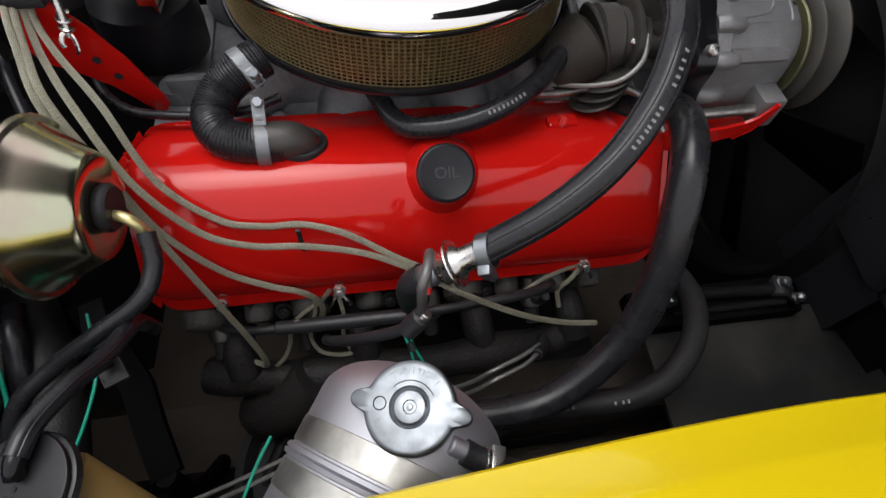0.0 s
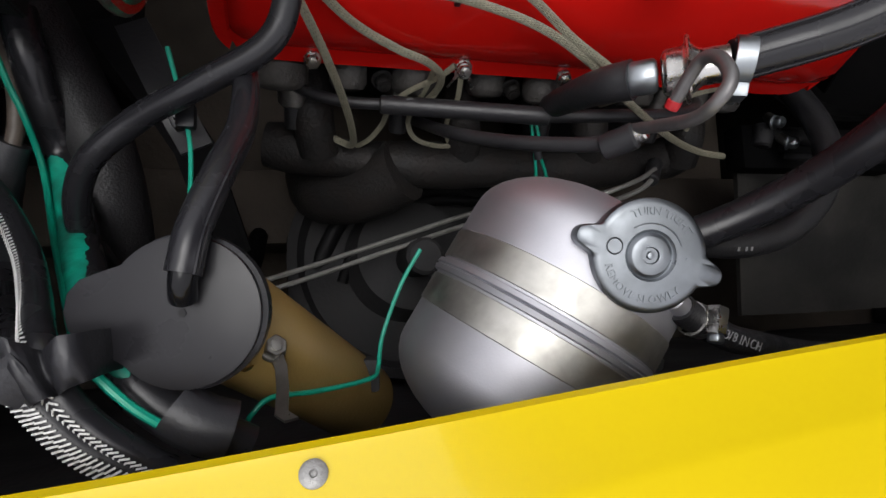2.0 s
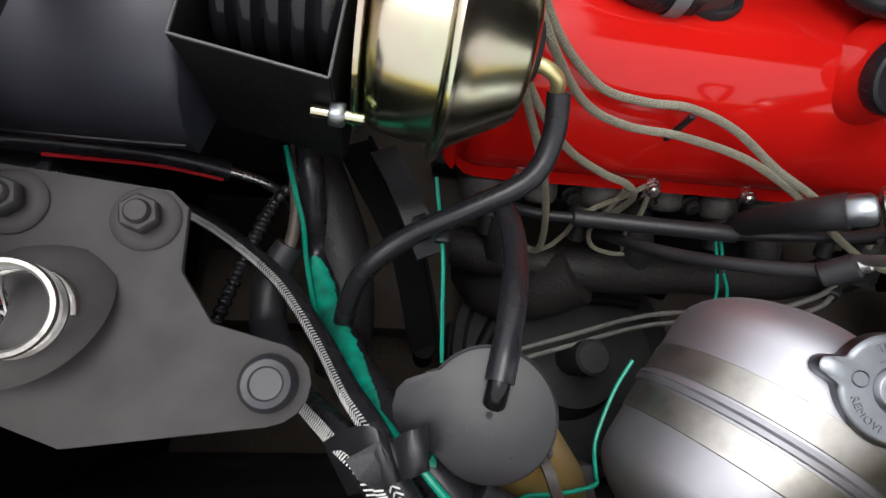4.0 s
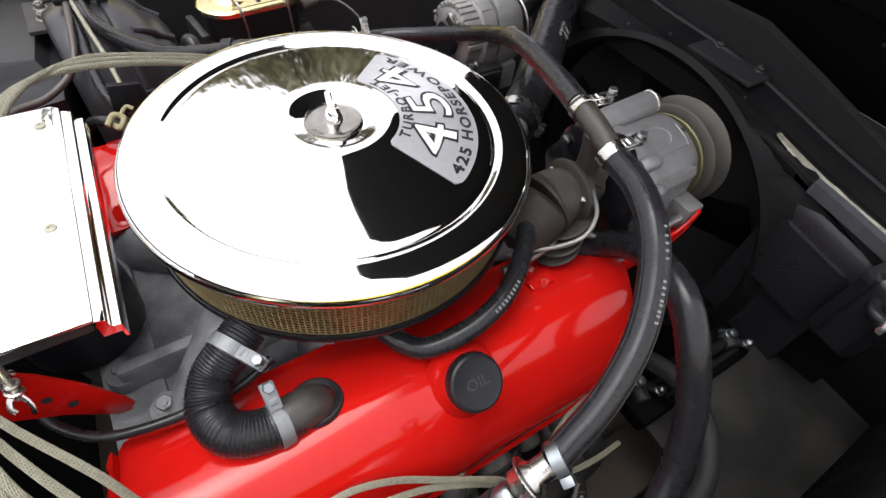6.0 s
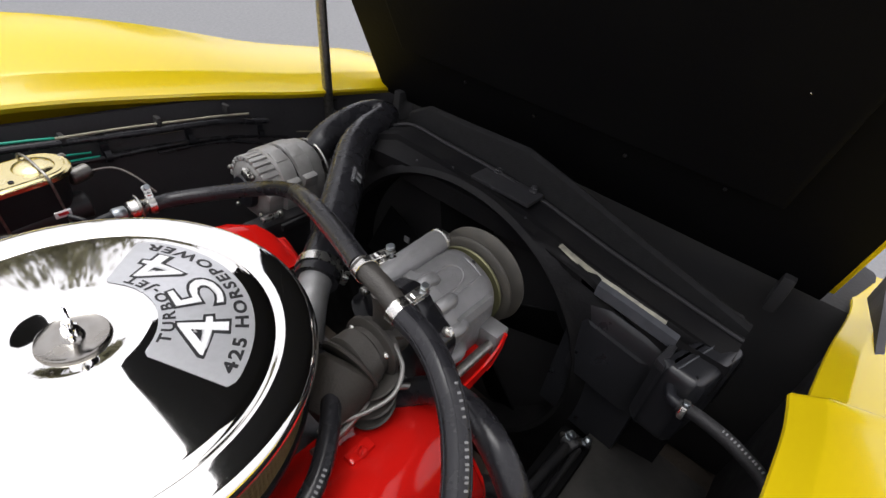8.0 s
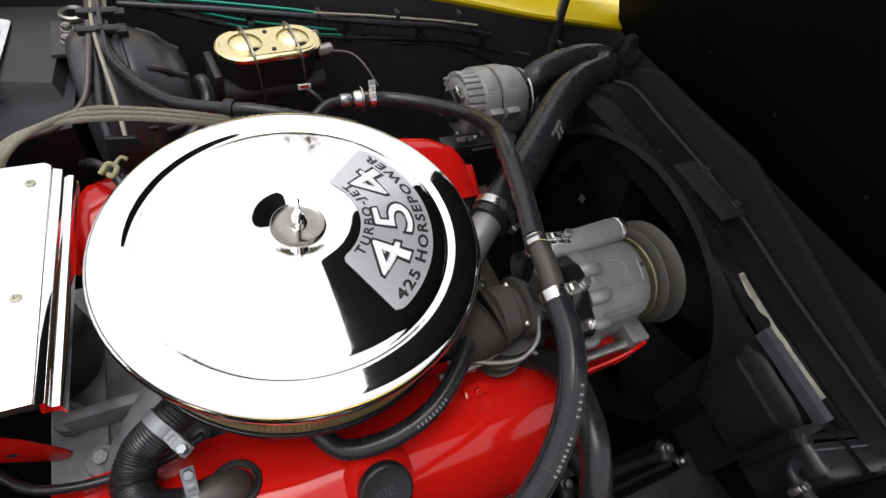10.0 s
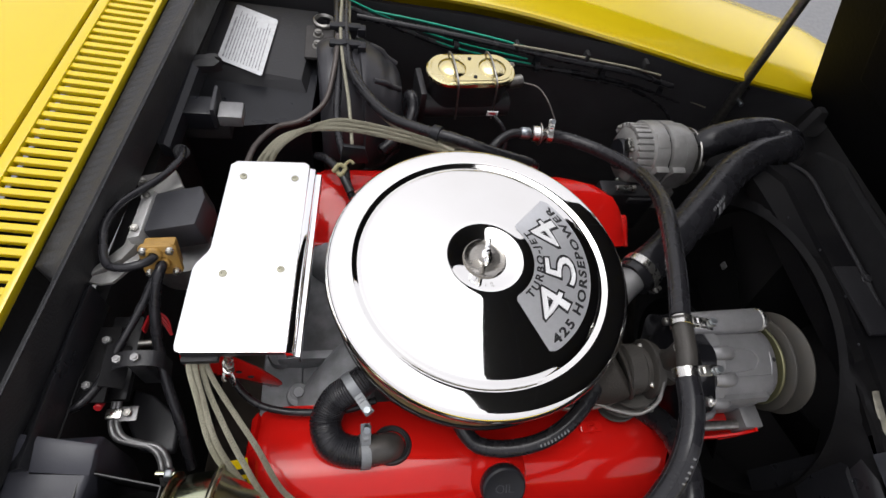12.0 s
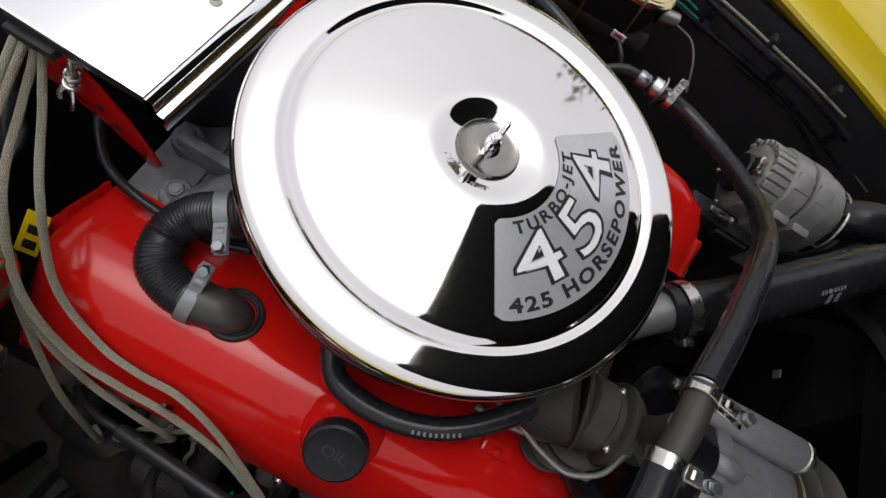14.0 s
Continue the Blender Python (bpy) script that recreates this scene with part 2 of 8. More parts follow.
def lathe(profile, m=Matrix(), seg=32, bm=None, wobble=0.0):
    """Turns a profile of (radius, height) round the z axis of m."""
    bm = bm or bmesh.new()
    rings = []
    for r, z in profile:
        if r < 1e-5:
            rings.append([bm.verts.new(m @ Vector((0, 0, z)))])
            continue
        rings.append([bm.verts.new(m @ Vector((r * math.cos(2 * math.pi * k / seg), r * math.sin(2 * math.pi * k / seg), z))) for k in range(seg)])
    for a, b in zip(rings, rings[1:]):
        for k in range(seg):
            q = [a[k % len(a)], a[(k + 1) % len(a)], b[(k + 1) % len(b)], b[k % len(b)]]
            q = [v for i, v in enumerate(q) if v not in q[:i]]
            if len(q) > 2:
                bm.faces.new(q)
    return bm


def rod(a, b, r, seg=14, bm=None, chamfer=None):
    """A closed round bar from a to b with slightly broken edges."""
    a, b = Vector(a), Vector(b)
    h = (b - a).length
    c = min(r * 0.18, h * 0.2) if chamfer is None else chamfer
    return lathe([(0, 0), (r - c, 0), (r, c), (r, h - c), (r - c, h), (0, h)], at(a, b - a), seg, bm)


def box(centre, size, m=Matrix(), bevel=0.003, seg=2, bm=None):
    own = bmesh.new()
    bmesh.ops.create_cube(own, size=1.0, matrix=Matrix.Diagonal((*size, 1)))
    if bevel:
        bmesh.ops.bevel(own, geom=own.edges[:], offset=min(bevel, min(size) * 0.45), segments=seg, affect="EDGES", profile=0.6)
    bmesh.ops.transform(own, matrix=m @ Matrix.Translation(Vector(centre)), verts=own.verts)
    return merged(own, bm)


def merged(own, bm):
    if bm is None:
        return own
    me = bpy.data.meshes.new("tmp")
    own.to_mesh(me)
    own.free()
    bm.from_mesh(me)
    bpy.data.meshes.remove(me)
    return bm


def prism(outline, height, m=Matrix(), bevel=0.0, seg=2, bm=None):
    """A plate of the given outline in the xy plane of m, from z = 0 to the height."""
    own = bmesh.new()
    low = [own.verts.new((x, y, 0)) for x, y in outline]
    face = own.faces.new(low)
    got = bmesh.ops.extrude_face_region(own, geom=[face])
    bmesh.ops.translate(own, verts=[v for v in got["geom"] if isinstance(v, bmesh.types.BMVert)], vec=(0, 0, height))
    bmesh.ops.recalc_face_normals(own, faces=own.faces)
    if bevel:
        bmesh.ops.bevel(own, geom=own.edges[:], offset=bevel, segments=seg, affect="EDGES", profile=0.6)
    bmesh.ops.transform(own, matrix=m, verts=own.verts)
    return merged(own, bm)


def spline(points, per=8):
    """A smooth line through the points."""
    p = [Vector(q) for q in points]
    p = [2 * p[0] - p[1], *p, 2 * p[-1] - p[-2]]
    line = []
    for a, b, c, d in zip(p, p[1:], p[2:], p[3:]):
        for k in range(per):
            u = k / per
            line.append(0.5 * (2 * b + (c - a) * u + (2 * a - 5 * b + 4 * c - d) * u * u + (3 * b - a - 3 * c + d) * u ** 3))
    return line + [p[-2]]


def tube(points, r, seg=14, per=8, bm=None, smooth=True, wave=0.0, wave_len=0.004, cap=True, flat=1.0):
    """A round tube along the points; wave: ribs round it."""
    line = spline(points, per) if smooth else [Vector(q) for q in points]
    bm = bm or bmesh.new()
    side = None
    rings, gone = [], 0.0
    for k, p in enumerate(line):
        ahead = (line[min(k + 1, len(line) - 1)] - line[max(k - 1, 0)]).normalized()
        if side is None:
            side = ahead.orthogonal().normalized()
        side = (side - ahead * side.dot(ahead)).normalized()
        other = ahead.cross(side)
        gone += (p - line[k - 1]).length if k else 0
        rad = (r(k / (len(line) - 1)) if callable(r) else r) + wave * math.sin(2 * math.pi * gone / wave_len)
        rings.append([bm.verts.new(p + rad * (math.cos(2 * math.pi * j / seg) * side + flat * math.sin(2 * math.pi * j / seg) * other)) for j in range(seg)])
    for a, b in zip(rings, rings[1:]):
        for j in range(seg):
            bm.faces.new((a[j], a[(j + 1) % seg], b[(j + 1) % seg], b[j]))
    if cap:
        bm.faces.new(rings[0])
        bm.faces.new(rings[-1])
    return bm


def hexagon(centre, direction, across, height, bm=None, turn=0.0):
    """A hexagon nut or bolt head."""
    r = across / math.sqrt(3)
    ring = [(r * math.cos(radians(60 * k + turn)), r * math.sin(radians(60 * k + turn))) for k in range(6)]
    return prism(ring, height, at(centre, direction), bevel=height * 0.12, seg=1, bm=bm)


def bolt(centre, direction, across=0.011, height=0.006, washer=0.0, bm=None):
    d = Vector(direction).normalized()
    bm = hexagon(Vector(centre) + d * 0.0015, d, across, height, bm, 11)
    if washer:
        lathe([(0, 0), (washer, 0), (washer, 0.0012), (washer * 0.9, 0.002), (0, 0.002)], at(centre, d), 20, bm)
    lathe([(0, height), (across * 0.3, height), (across * 0.3, height + 0.003), (0, height + 0.0035)], at(centre, d), 10, bm)
    return bm


def loft(sections, bm=None, closed=True, caps=True):
    """A skin over rows of points, each row the same number of points."""
    bm = bm or bmesh.new()
    rows = [[bm.verts.new(Vector(p)) for p in s] for s in sections]
    n = len(rows[0])
    for a, b in zip(rows, rows[1:]):
        for k in range(n if closed else n - 1):
            bm.faces.new((a[k], a[(k + 1) % n], b[(k + 1) % n], b[k]))
    if caps and closed:
        bm.faces.new(rows[0])
        bm.faces.new(rows[-1])
    return bm


def lettering(text, size, extrude=0.0002, spacing=1.0, weight=0.0):
    """The text as a flat bmesh in the xy plane, centred on x."""
    cu = bpy.data.curves.new("letters", "FONT")
    cu.body, cu.size, cu.extrude, cu.align_x, cu.align_y = text, size, extrude, "CENTER", "CENTER"
    cu.space_character, cu.resolution_u, cu.offset = spacing, 3, weight
    ob = bpy.data.objects.new("letters", cu)
    scene.collection.objects.link(ob)
    me = bpy.data.meshes.new_from_object(ob.evaluated_get(bpy.context.evaluated_depsgraph_get()))
    bm = bmesh.new()
    bm.from_mesh(me)
    bpy.data.objects.remove(ob)
    bpy.data.curves.remove(cu)
    bpy.data.meshes.remove(me)
    return bm


def moved(bm, m):
    bmesh.ops.transform(bm, matrix=m, verts=bm.verts)
    return bm


def clamp_band(parent, centre, direction, r, width=0.012, screw=(1, 0, 0), name="hose_clamp", mat=None, label="bright steel worm-drive hose clamp"):
    """A steel strap round a hose with a housing and its screw, as one clamp."""
    m = at(Vector(centre) - Vector(direction).normalized() * width / 2, direction)
    ob = part(name, lathe([(r, 0), (r + 0.0012, 0.0004), (r + 0.0012, width - 0.0004), (r, width), (r - 0.0015, width / 2), (r, 0)], m, 28), mat or STEEL, parent, label)
    d = Vector(direction).normalized()
    s = Vector(screw).normalized()
    s = (s - d * s.dot(d)).normalized()
    t = d.cross(s)
    c = Vector(centre) + s * (r + 0.004)
    turn = Matrix((d, t, s)).transposed().to_4x4()
    part("screw_housing", box((0, 0, 0), (width * 0.9, 0.016, 0.008), Matrix.Translation(c) @ turn, 0.0015), mat or STEEL, ob)
    part("screw", hexagon(c + t * 0.008, t, 0.008, 0.005), ZINC, ob)
    return ob


def tower_clamp(parent, centre, direction, r, width=0.011, out=(1, 0, 0), reach=0.024, mat=None, label="bright spring-tongue hose clamp"):
    """A flat band whose two tongues stand out sideways and are drawn together by a cross screw."""
    d = Vector(direction).normalized()
    m = at(Vector(centre) - d * width / 2, d)
    ob = part("hose_clamp", lathe([(r, 0), (r + 0.0009, 0.0003), (r + 0.0009, width - 0.0003), (r, width), (r - 0.0012, width / 2), (r, 0)], m, 32), mat or STEEL, parent, label)
    s = Vector(out).normalized()
    s = (s - d * s.dot(d)).normalized()
    t = d.cross(s)
    turn = Matrix.Translation(Vector(centre)) @ Matrix((s, d, -t)).transposed().to_4x4()
    lift = -0.55 * r if t.z < 0 else 0.55 * r
    for k in (-1, 1):
        part("tongue", box((r + reach / 2 - 0.004, 0, -lift + k * 0.0032), (reach, width * 0.95, 0.0010), turn, 0.0004, 1), mat or STEEL, ob)
    part("eyelet", lathe([(0.0036, 0), (0.0048, 0), (0.0048, width * 0.55), (0.0036, width * 0.55), (0.0036, 0)], turn @ pose(r + 0.003, width * 0.28, -lift, 90, 0, 0), 18), mat or STEEL, ob)
    part("screw", rod(turn @ Vector((r + reach - 0.007, 0, -lift - 0.007)), turn @ Vector((r + reach - 0.007, 0, -lift + 0.007)), 0.0021, 10), ZINC, ob)
    part("screw_head", hexagon(turn @ Vector((r + reach - 0.007, 0, -lift + 0.0045 * (1 if t.z < 0 else -1))), -t if t.z < 0 else t, 0.0080, 0.004), ZINC, ob)
    return ob

# ---- ground and surroundings ----
gb = bmesh.new()
bmesh.ops.create_grid(gb, x_segments=40, y_segments=40, size=400)
solo("ground", gb, ASPHALT, "grey asphalt yard under the car", "ground", kind="structure")


# ---- the car: fenders, cowl, hood and the black panels of the engine bay ----
car = thing("sports_car", (0, 0, 0), "yellow sports car with its hood open over a black engine bay", "car")


def rail(points):
    """The inner edge of a fender, as a smooth line of many points."""
    return spline(points, 6)


NEAR_RAIL = rail([(-0.95, -0.512, 0.895), (-0.6, -0.500, 0.902), (-0.33, -0.4885, 0.908), (-0.2, -0.4805, 0.907), (-0.1, -0.4735, 0.902), (0.0, -0.4665, 0.898), (0.1, -0.4605, 0.896), (0.2, -0.4575, 0.894), (0.30, -0.4585, 0.890), (0.42, -0.461, 0.885), (0.47, -0.459, 0.881), (0.500, -0.457, 0.879), (0.512, -0.474, 0.872), (0.565, -0.480, 0.865), (0.67, -0.490, 0.850), (0.85, -0.512, 0.82), (1.05, -0.51, 0.77)])
FAR_RAIL = rail([(-0.95, 0.66, 0.895), (-0.6, 0.64, 0.902), (-0.33, 0.62, 0.905), (0.08, 0.585, 0.908), (0.37, 0.53, 0.89), (0.58, 0.502, 0.86), (0.76, 0.485, 0.838), (0.9, 0.478, 0.815), (1.05, 0.465, 0.77)])
WING = [(0.004, -0.007), (0.0, -0.002), (0.0015, 0.0015), (0.005, 0.003), (0.0268, 0.0168), (0.0285, 0.0182), (0.0305, 0.0188), (0.034, 0.0195), (0.10, 0.029), (0.19, 0.034), (0.27, 0.015), (0.33, -0.03), (0.365, -0.11), (0.375, -0.25), (0.36, -0.45), (0.34, -0.62)]


def fender(points, side, ledge=1.0):
    """The skin of a fender; ledge: how wide its sunken edge is."""
    wing = [(a * ledge, b * ledge) if a < 0.05 else (a, b) for a, b in WING]
    rows = []
    for p in points:
        hump = 0.05 * math.exp(-((p.x - 0.15) / 0.4) ** 2)
        rows.append([(p.x, p.y + side * a, p.z + b + (hump * min(1, max(0, (a - 0.03) / 0.15)))) for a, b in wing])
    inner = [[(x, y + side * (0.004 if i < 3 else -0.0), z - 0.004) for i, (x, y, z) in enumerate(r)] for r in rows]
    return loft([r + q[::-1] for r, q in zip(rows, inner)])


near_fender = part("fender", fender(NEAR_RAIL, -1), YELLOW, car, "glossy yellow fender with a ledge for the hood")
part("fender", fender(FAR_RAIL, 1, 1.45), YELLOW, car, "glossy yellow fender with a ledge for the hood")
fs = Vector((-0.204, -0.489, 0.9128))
sn = Vector((0, 0.47, 0.88)).normalized()
part("fender_screw", lathe([(0, 0), (0.0046, 0), (0.0046, 0.0005), (0.0038, 0.0011), (0.0014, 0.0012), (0.0010, 0.0006), (0.0008, -0.0002), (0, -0.0004)], at(fs, sn), 24), PALE_ALU, near_fender, "worn aluminium screw head")

# cowl: its front edge leans a little across the car
COWL_A, COWL_B = Vector((-0.522, -0.50, 0.95)), Vector((-0.402, 0.66, 0.95))
along = (COWL_B - COWL_A).normalized()
rear = Vector((-along.y, along.x, 0))
cowl_turn = Matrix((along, rear, Vector((0, 0, 1)))).transposed().to_4x4()
cowl_m = Matrix.Translation(COWL_A) @ cowl_turn
length = (COWL_B - COWL_A).length
G0 = 0.430
gl = length - G0
grille = part("cowl_grille", box((G0 + gl / 2, 0.0040, -0.004), (gl, 0.008, 0.012), cowl_m, 0.0015), YELLOW, car, "yellow louvred air intake in front of the windscreen")
part("grille_frame", box((G0 + gl / 2, 0.0725, -0.003), (gl, 0.013, 0.012), cowl_m, 0.002), YELLOW, grille)
part("grille_end", box((G0 + 0.003, 0.041, -0.003), (0.012, 0.05, 0.011), cowl_m, 0.002), YELLOW, grille)
slat = box((0, 0.0370, -0.003), (0.0080, 0.060, 0.007), Matrix.Identity(4), 0.0007, 1)
slat_ob = part("slat", slat, YELLOW, grille)
count = int((gl - 0.02) / 0.0147)
for k in range(count):
    o = slat_ob if k == 0 else slat_ob.copy()
    if k:
        scene.collection.objects.link(o)
    o.matrix_basis = cowl_m @ pose(G0 + 0.016 + k * 0.0147, 0, 0)
part("cowl_panel", box((length / 2, 0.235, -0.002), (length + 0.3, 0.30, 0.012), cowl_m, 0.003), YELLOW, car, "smooth yellow cowl panel")
part("wiper_well_cover", box((G0 / 2 - 0.01, 0.088, -0.006), (G0 - 0.02, 0.08, 0.010), cowl_m, 0.003), BLACK_PLASTIC, car, "black ribbed panel beside the grille")
for k in range(14):
    part("panel_rib", box((0.03 + k * 0.027, 0.086, -0.0005), (0.008, 0.066, 0.004), cowl_m, 0.0015), BLACK_PLASTIC, car)
part("cowl_well", box((length / 2, 0.045, -0.05), (length, 0.09, 0.012), cowl_m, 0.002), HOOD_BLACK, car)

# ribbed rubber seal in front of the grille, over the top edge of the firewall
def seal_edge(y):
    """Where the front edge of the seal runs across the car."""
    return -0.432 + 0.122 * (y + 0.04)


def cowl_seal():
    rows = []
    for k in range(300):
        y = -0.50 + 1.16 * k / 299
        back = -0.522 + 0.1034 * (y + 0.50) + 0.004
        back += 0.021 * min(1.0, max(0.0, (0.004 - y) / 0.012))
        front = seal_edge(y)
        w = front - back
        rib = 0.0011 * math.sin(2 * math.pi * y / 0.0125)
        rows.append([(back, y, 0.905), (back, y, 0.944), (back + 0.2 * w, y, 0.9480 + rib), (back + 0.45 * w, y, 0.9535 + rib), (back + 0.72 * w, y, 0.9605), (front - 0.003, y, 0.9665), (front, y, 0.9645), (front + 0.001, y, 0.960), (front - 0.001, y, 0.905)])
    return loft(rows)


seal = part("cowl_seal", cowl_seal(), SEAL, car, "black ribbed rubber seal along the firewall")
part("seal_edge", tube([(seal_edge(y) + 0.0005, y, 0.9655) for y in np.linspace(-0.5, 0.66, 9)], 0.0011, 8, 4), RUBBER, seal)
# sloping panel below the seal, with a raised ridge towards the engine
panel_rows = []
for y in (-0.185, -0.15, -0.10, -0.05, -0.02, -0.004):
    px = -0.424 + 0.075 * (y + 0.02)
    panel_rows.append([(px - 0.050, y, 0.885), (px - 0.030, y, 0.896), (px - 0.008, y, 0.911), (px - 0.003, y, 0.918), (px, y, 0.919), (px + 0.002, y, 0.915), (px, y, 0.865), (px - 0.050, y, 0.865)])
part("firewall_ledge", loft(panel_rows), DUCT, car, "sloping black ledge on the firewall")
part("firewall", loft([[(x - 0.016, y, z) for x, y in ((-0.432, -0.165), (-0.424, 0.0), (-0.400, 0.30), (-0.362, 0.70))] + [(x, y, z) for x, y in ((-0.362, 0.70), (-0.400, 0.30), (-0.424, 0.0), (-0.432, -0.165))] for z in (0.25, 0.45, 0.65, 0.80, 0.875)]), MATT_BLACK, car, "black firewall panel")
part("firewall", box((-0.60, -0.38, 0.58), (0.016, 0.46, 0.68), bevel=0.004), MATT_BLACK, car, "black firewall panel behind the heater")
part("firewall_return", box((-0.52, -0.160, 0.57), (0.17, 0.012, 0.62), bevel=0.003), MATT_BLACK, car, "black side of the firewall recess")
part("cowl_side", box((-0.565, -0.37, 0.915), (0.085, 0.42, 0.05), bevel=0.006), MATT_BLACK, car, "black underside of the cowl")

# inner fenders and the shelf below the fender ledges
NEAR_WALL = [(-0.60, -0.545), (-0.33, -0.54), (0.0, -0.53), (0.24, -0.53), (0.45, -0.53), (0.65, -0.53), (0.9, -0.53)]
FAR_WALL = [(-0.60, 0.665), (-0.33, 0.635), (0.08, 0.60), (0.37, 0.545), (0.58, 0.518), (0.76, 0.50), (0.9, 0.49)]
part("inner_fender", loft([[(x, y, 0.872), (x, y - 0.01, 0.872), (x, y - 0.01, 0.3), (x, y, 0.3)] for x, y in NEAR_WALL]), INNER_BLACK, car, "black inner fender panel")
part("inner_fender", loft([[(x, y, z), (x, y + 0.01, z), (x, y + 0.01, 0.3), (x, y, 0.3)] for x, y in FAR_WALL for z in (min(0.872, 0.872 - 0.14 * (x - 0.40)),)]), INNER_BLACK, car, "black inner fender panel")
part("splash_shield", loft([[(x, -0.475, z), (x, -0.30, z + 0.012), (x, -0.30, z + 0.006), (x, -0.475, z - 0.006)] for x, z in ((0.27, 0.60), (0.36, 0.615), (0.46, 0.61), (0.56, 0.60))]), DUSTY, car, "dusty black splash shield beside the radiator")
part("frame_rail", box((0.1, -0.33, 0.42), (1.25, 0.09, 0.12), bevel=0.015), GRIME, car, "dirty black chassis rail")
part("frame_rail", box((0.1, 0.42, 0.42), (1.25, 0.09, 0.12), bevel=0.015), GRIME, car, "dirty black chassis rail")
# added sheet: blocks the bright ground so the bay stays dark below
part("ground_blocking_sheet", box((0.20, 0.03, 0.305), (1.70, 1.18, 0.012), bevel=0.003), GRIME, car, "dirty brown-black sheet added to hide the ground below the bay")
part("crossmember", box((0.2, 0.04, 0.36), (0.2, 0.84, 0.08), bevel=0.015), MATT_BLACK, car, "black chassis crossmember")

# hood, hinged at the front and leaning back over the bay
HINGE = Vector((0.83, 0.0, 0.835))
lean = Vector((-0.43, 0.0, 0.903)).normalized()
ahead_n = Vector((0.903, 0.0, 0.43)).normalized()
hood_turn = Matrix((Vector((0, 1, 0)), lean, ahead_n)).transposed().to_4x4()
hood_m = Matrix.Translation(HINGE) @ hood_turn


def hood_outline(inset, top=1.40):
    return [(-0.482 + inset, 0.0 + inset), (-0.495 + inset, 0.55), (-0.54 + inset, top - 0.10), (-0.47 + inset, top - inset), (0.47 - inset, top - inset), (0.61 - inset, top - 0.10), (0.555 - inset, 0.55), (0.507 - inset, 0.0 + inset)]


hood = part("hood", prism(hood_outline(0), 0.016, hood_m, 0.004), YELLOW, car, "raised yellow hood, hinged at the front")
part("hood_liner", prism([(x, -0.012 if y < 0.1 else y) for x, y in hood_outline(0.010)], 0.012, hood_m @ pose(0, 0, -0.0125), 0.003), HOOD_BLACK, hood, "black painted inside of the hood")
frame_pts = [(-0.36, 0.16), (-0.40, 0.55), (-0.42, 0.95), (-0.30, 1.06), (0.32, 1.06), (0.46, 0.95), (0.42, 0.55), (0.37, 0.16)]
part("hood_brace", prism(frame_pts, 0.02, hood_m @ pose(0, 0, -0.033), 0.009, 3), HOOD_BLACK, hood, "black pressed reinforcement panel")
for bx, by in ((-0.28, 0.14), (-0.12, 0.12), (0.06, 0.12), (0.22, 0.13), (-0.42, 0.30), (-0.43, 0.42)):
    part("hood_bolt", bolt(hood_m @ Vector((bx, by, -0.014)), -ahead_n, 0.006, 0.003), CAST_IRON, hood)
for p in ((0.654, -0.323, 1.190), (0.668, -0.327, 1.150), (0.677, -0.334, 1.138), (0.690, -0.328, 1.112)):
    stud = part("hood_stud", lathe([(0, 0), (0.007, 0), (0.0065, 0.003), (0.0025, 0.004), (0.0022, 0.020), (0, 0.021)], at(p, (-0.75, 0.35, -0.55)), 14), CAST_IRON, hood, "small threaded stud")
    part("stud_tip", rod(Vector(p) + Vector((-0.75, 0.35, -0.55)) * 0.018, Vector(p) + Vector((-0.75, 0.35, -0.55)) * 0.026, 0.0019, 8), STEEL, stud, "bright thread end")
part("hood_cable", tube([(0.700, -0.292, 1.095), (0.686, -0.296, 1.130), (0.672, -0.300, 1.165), (0.655, -0.300, 1.198), (0.62, -0.30, 1.27)], 0.0011, 8), GREY_PLASTIC, hood, "thin grey cable")
part("nose_panel", box((0.95, 0.0, 0.56), (0.2, 1.10, 0.50), bevel=0.03), MATT_BLACK, car, "black panel in front of the radiator")
for y in (-0.42, 0.43):
    part("hinge", box((0.82, y, 0.81), (0.05, 0.02, 0.07), bevel=0.005), MATT_BLACK, car, "black hood hinge")

# hood prop
prop = thing("hood_prop", (0.665, 0.503, 0.70), "dark steel hood prop standing on the inner fender", "hood prop")
part("rod", rod((0.668, 0.503, 0.70), (0.612, 0.497, 1.275), 0.0105, 16), DULL_STEEL, prop)
part("foot_bracket", box((0.668, 0.512, 0.80), (0.03, 0.022, 0.05), bevel=0.004), BLACK_PAINT, prop)
part("pin", rod((0.668, 0.48, 0.80), (0.668, 0.525, 0.80), 0.005), ZINC, prop)

# front wheels carry the body
for y in (-0.70, 0.79):
    wheel = thing("front_wheel", (0.10, y, 0.0), "black front tyre on a dull steel wheel", "wheel", "front wheels")
    wm = at((0.10, y - 0.11, 0.335), (0, 1, 0))
    part("tyre", lathe([(0.19, 0.01), (0.25, 0.0), (0.31, 0.012), (0.333, 0.04), (0.335, 0.11), (0.333, 0.18), (0.31, 0.208), (0.25, 0.22), (0.19, 0.21), (0.19, 0.01)], wm, 48), MATT_RUBBER, wheel)
    part("rim", lathe([(0.0, 0.07), (0.07, 0.06), (0.12, 0.09), (0.17, 0.06), (0.192, 0.012), (0.192, 0.208), (0.17, 0.19), (0.0, 0.15)], wm, 32), DULL_STEEL, wheel)

# radiator support, fan shroud with its round opening, and the seal
SC = Vector((0.006, 0.660))
SR = 0.245


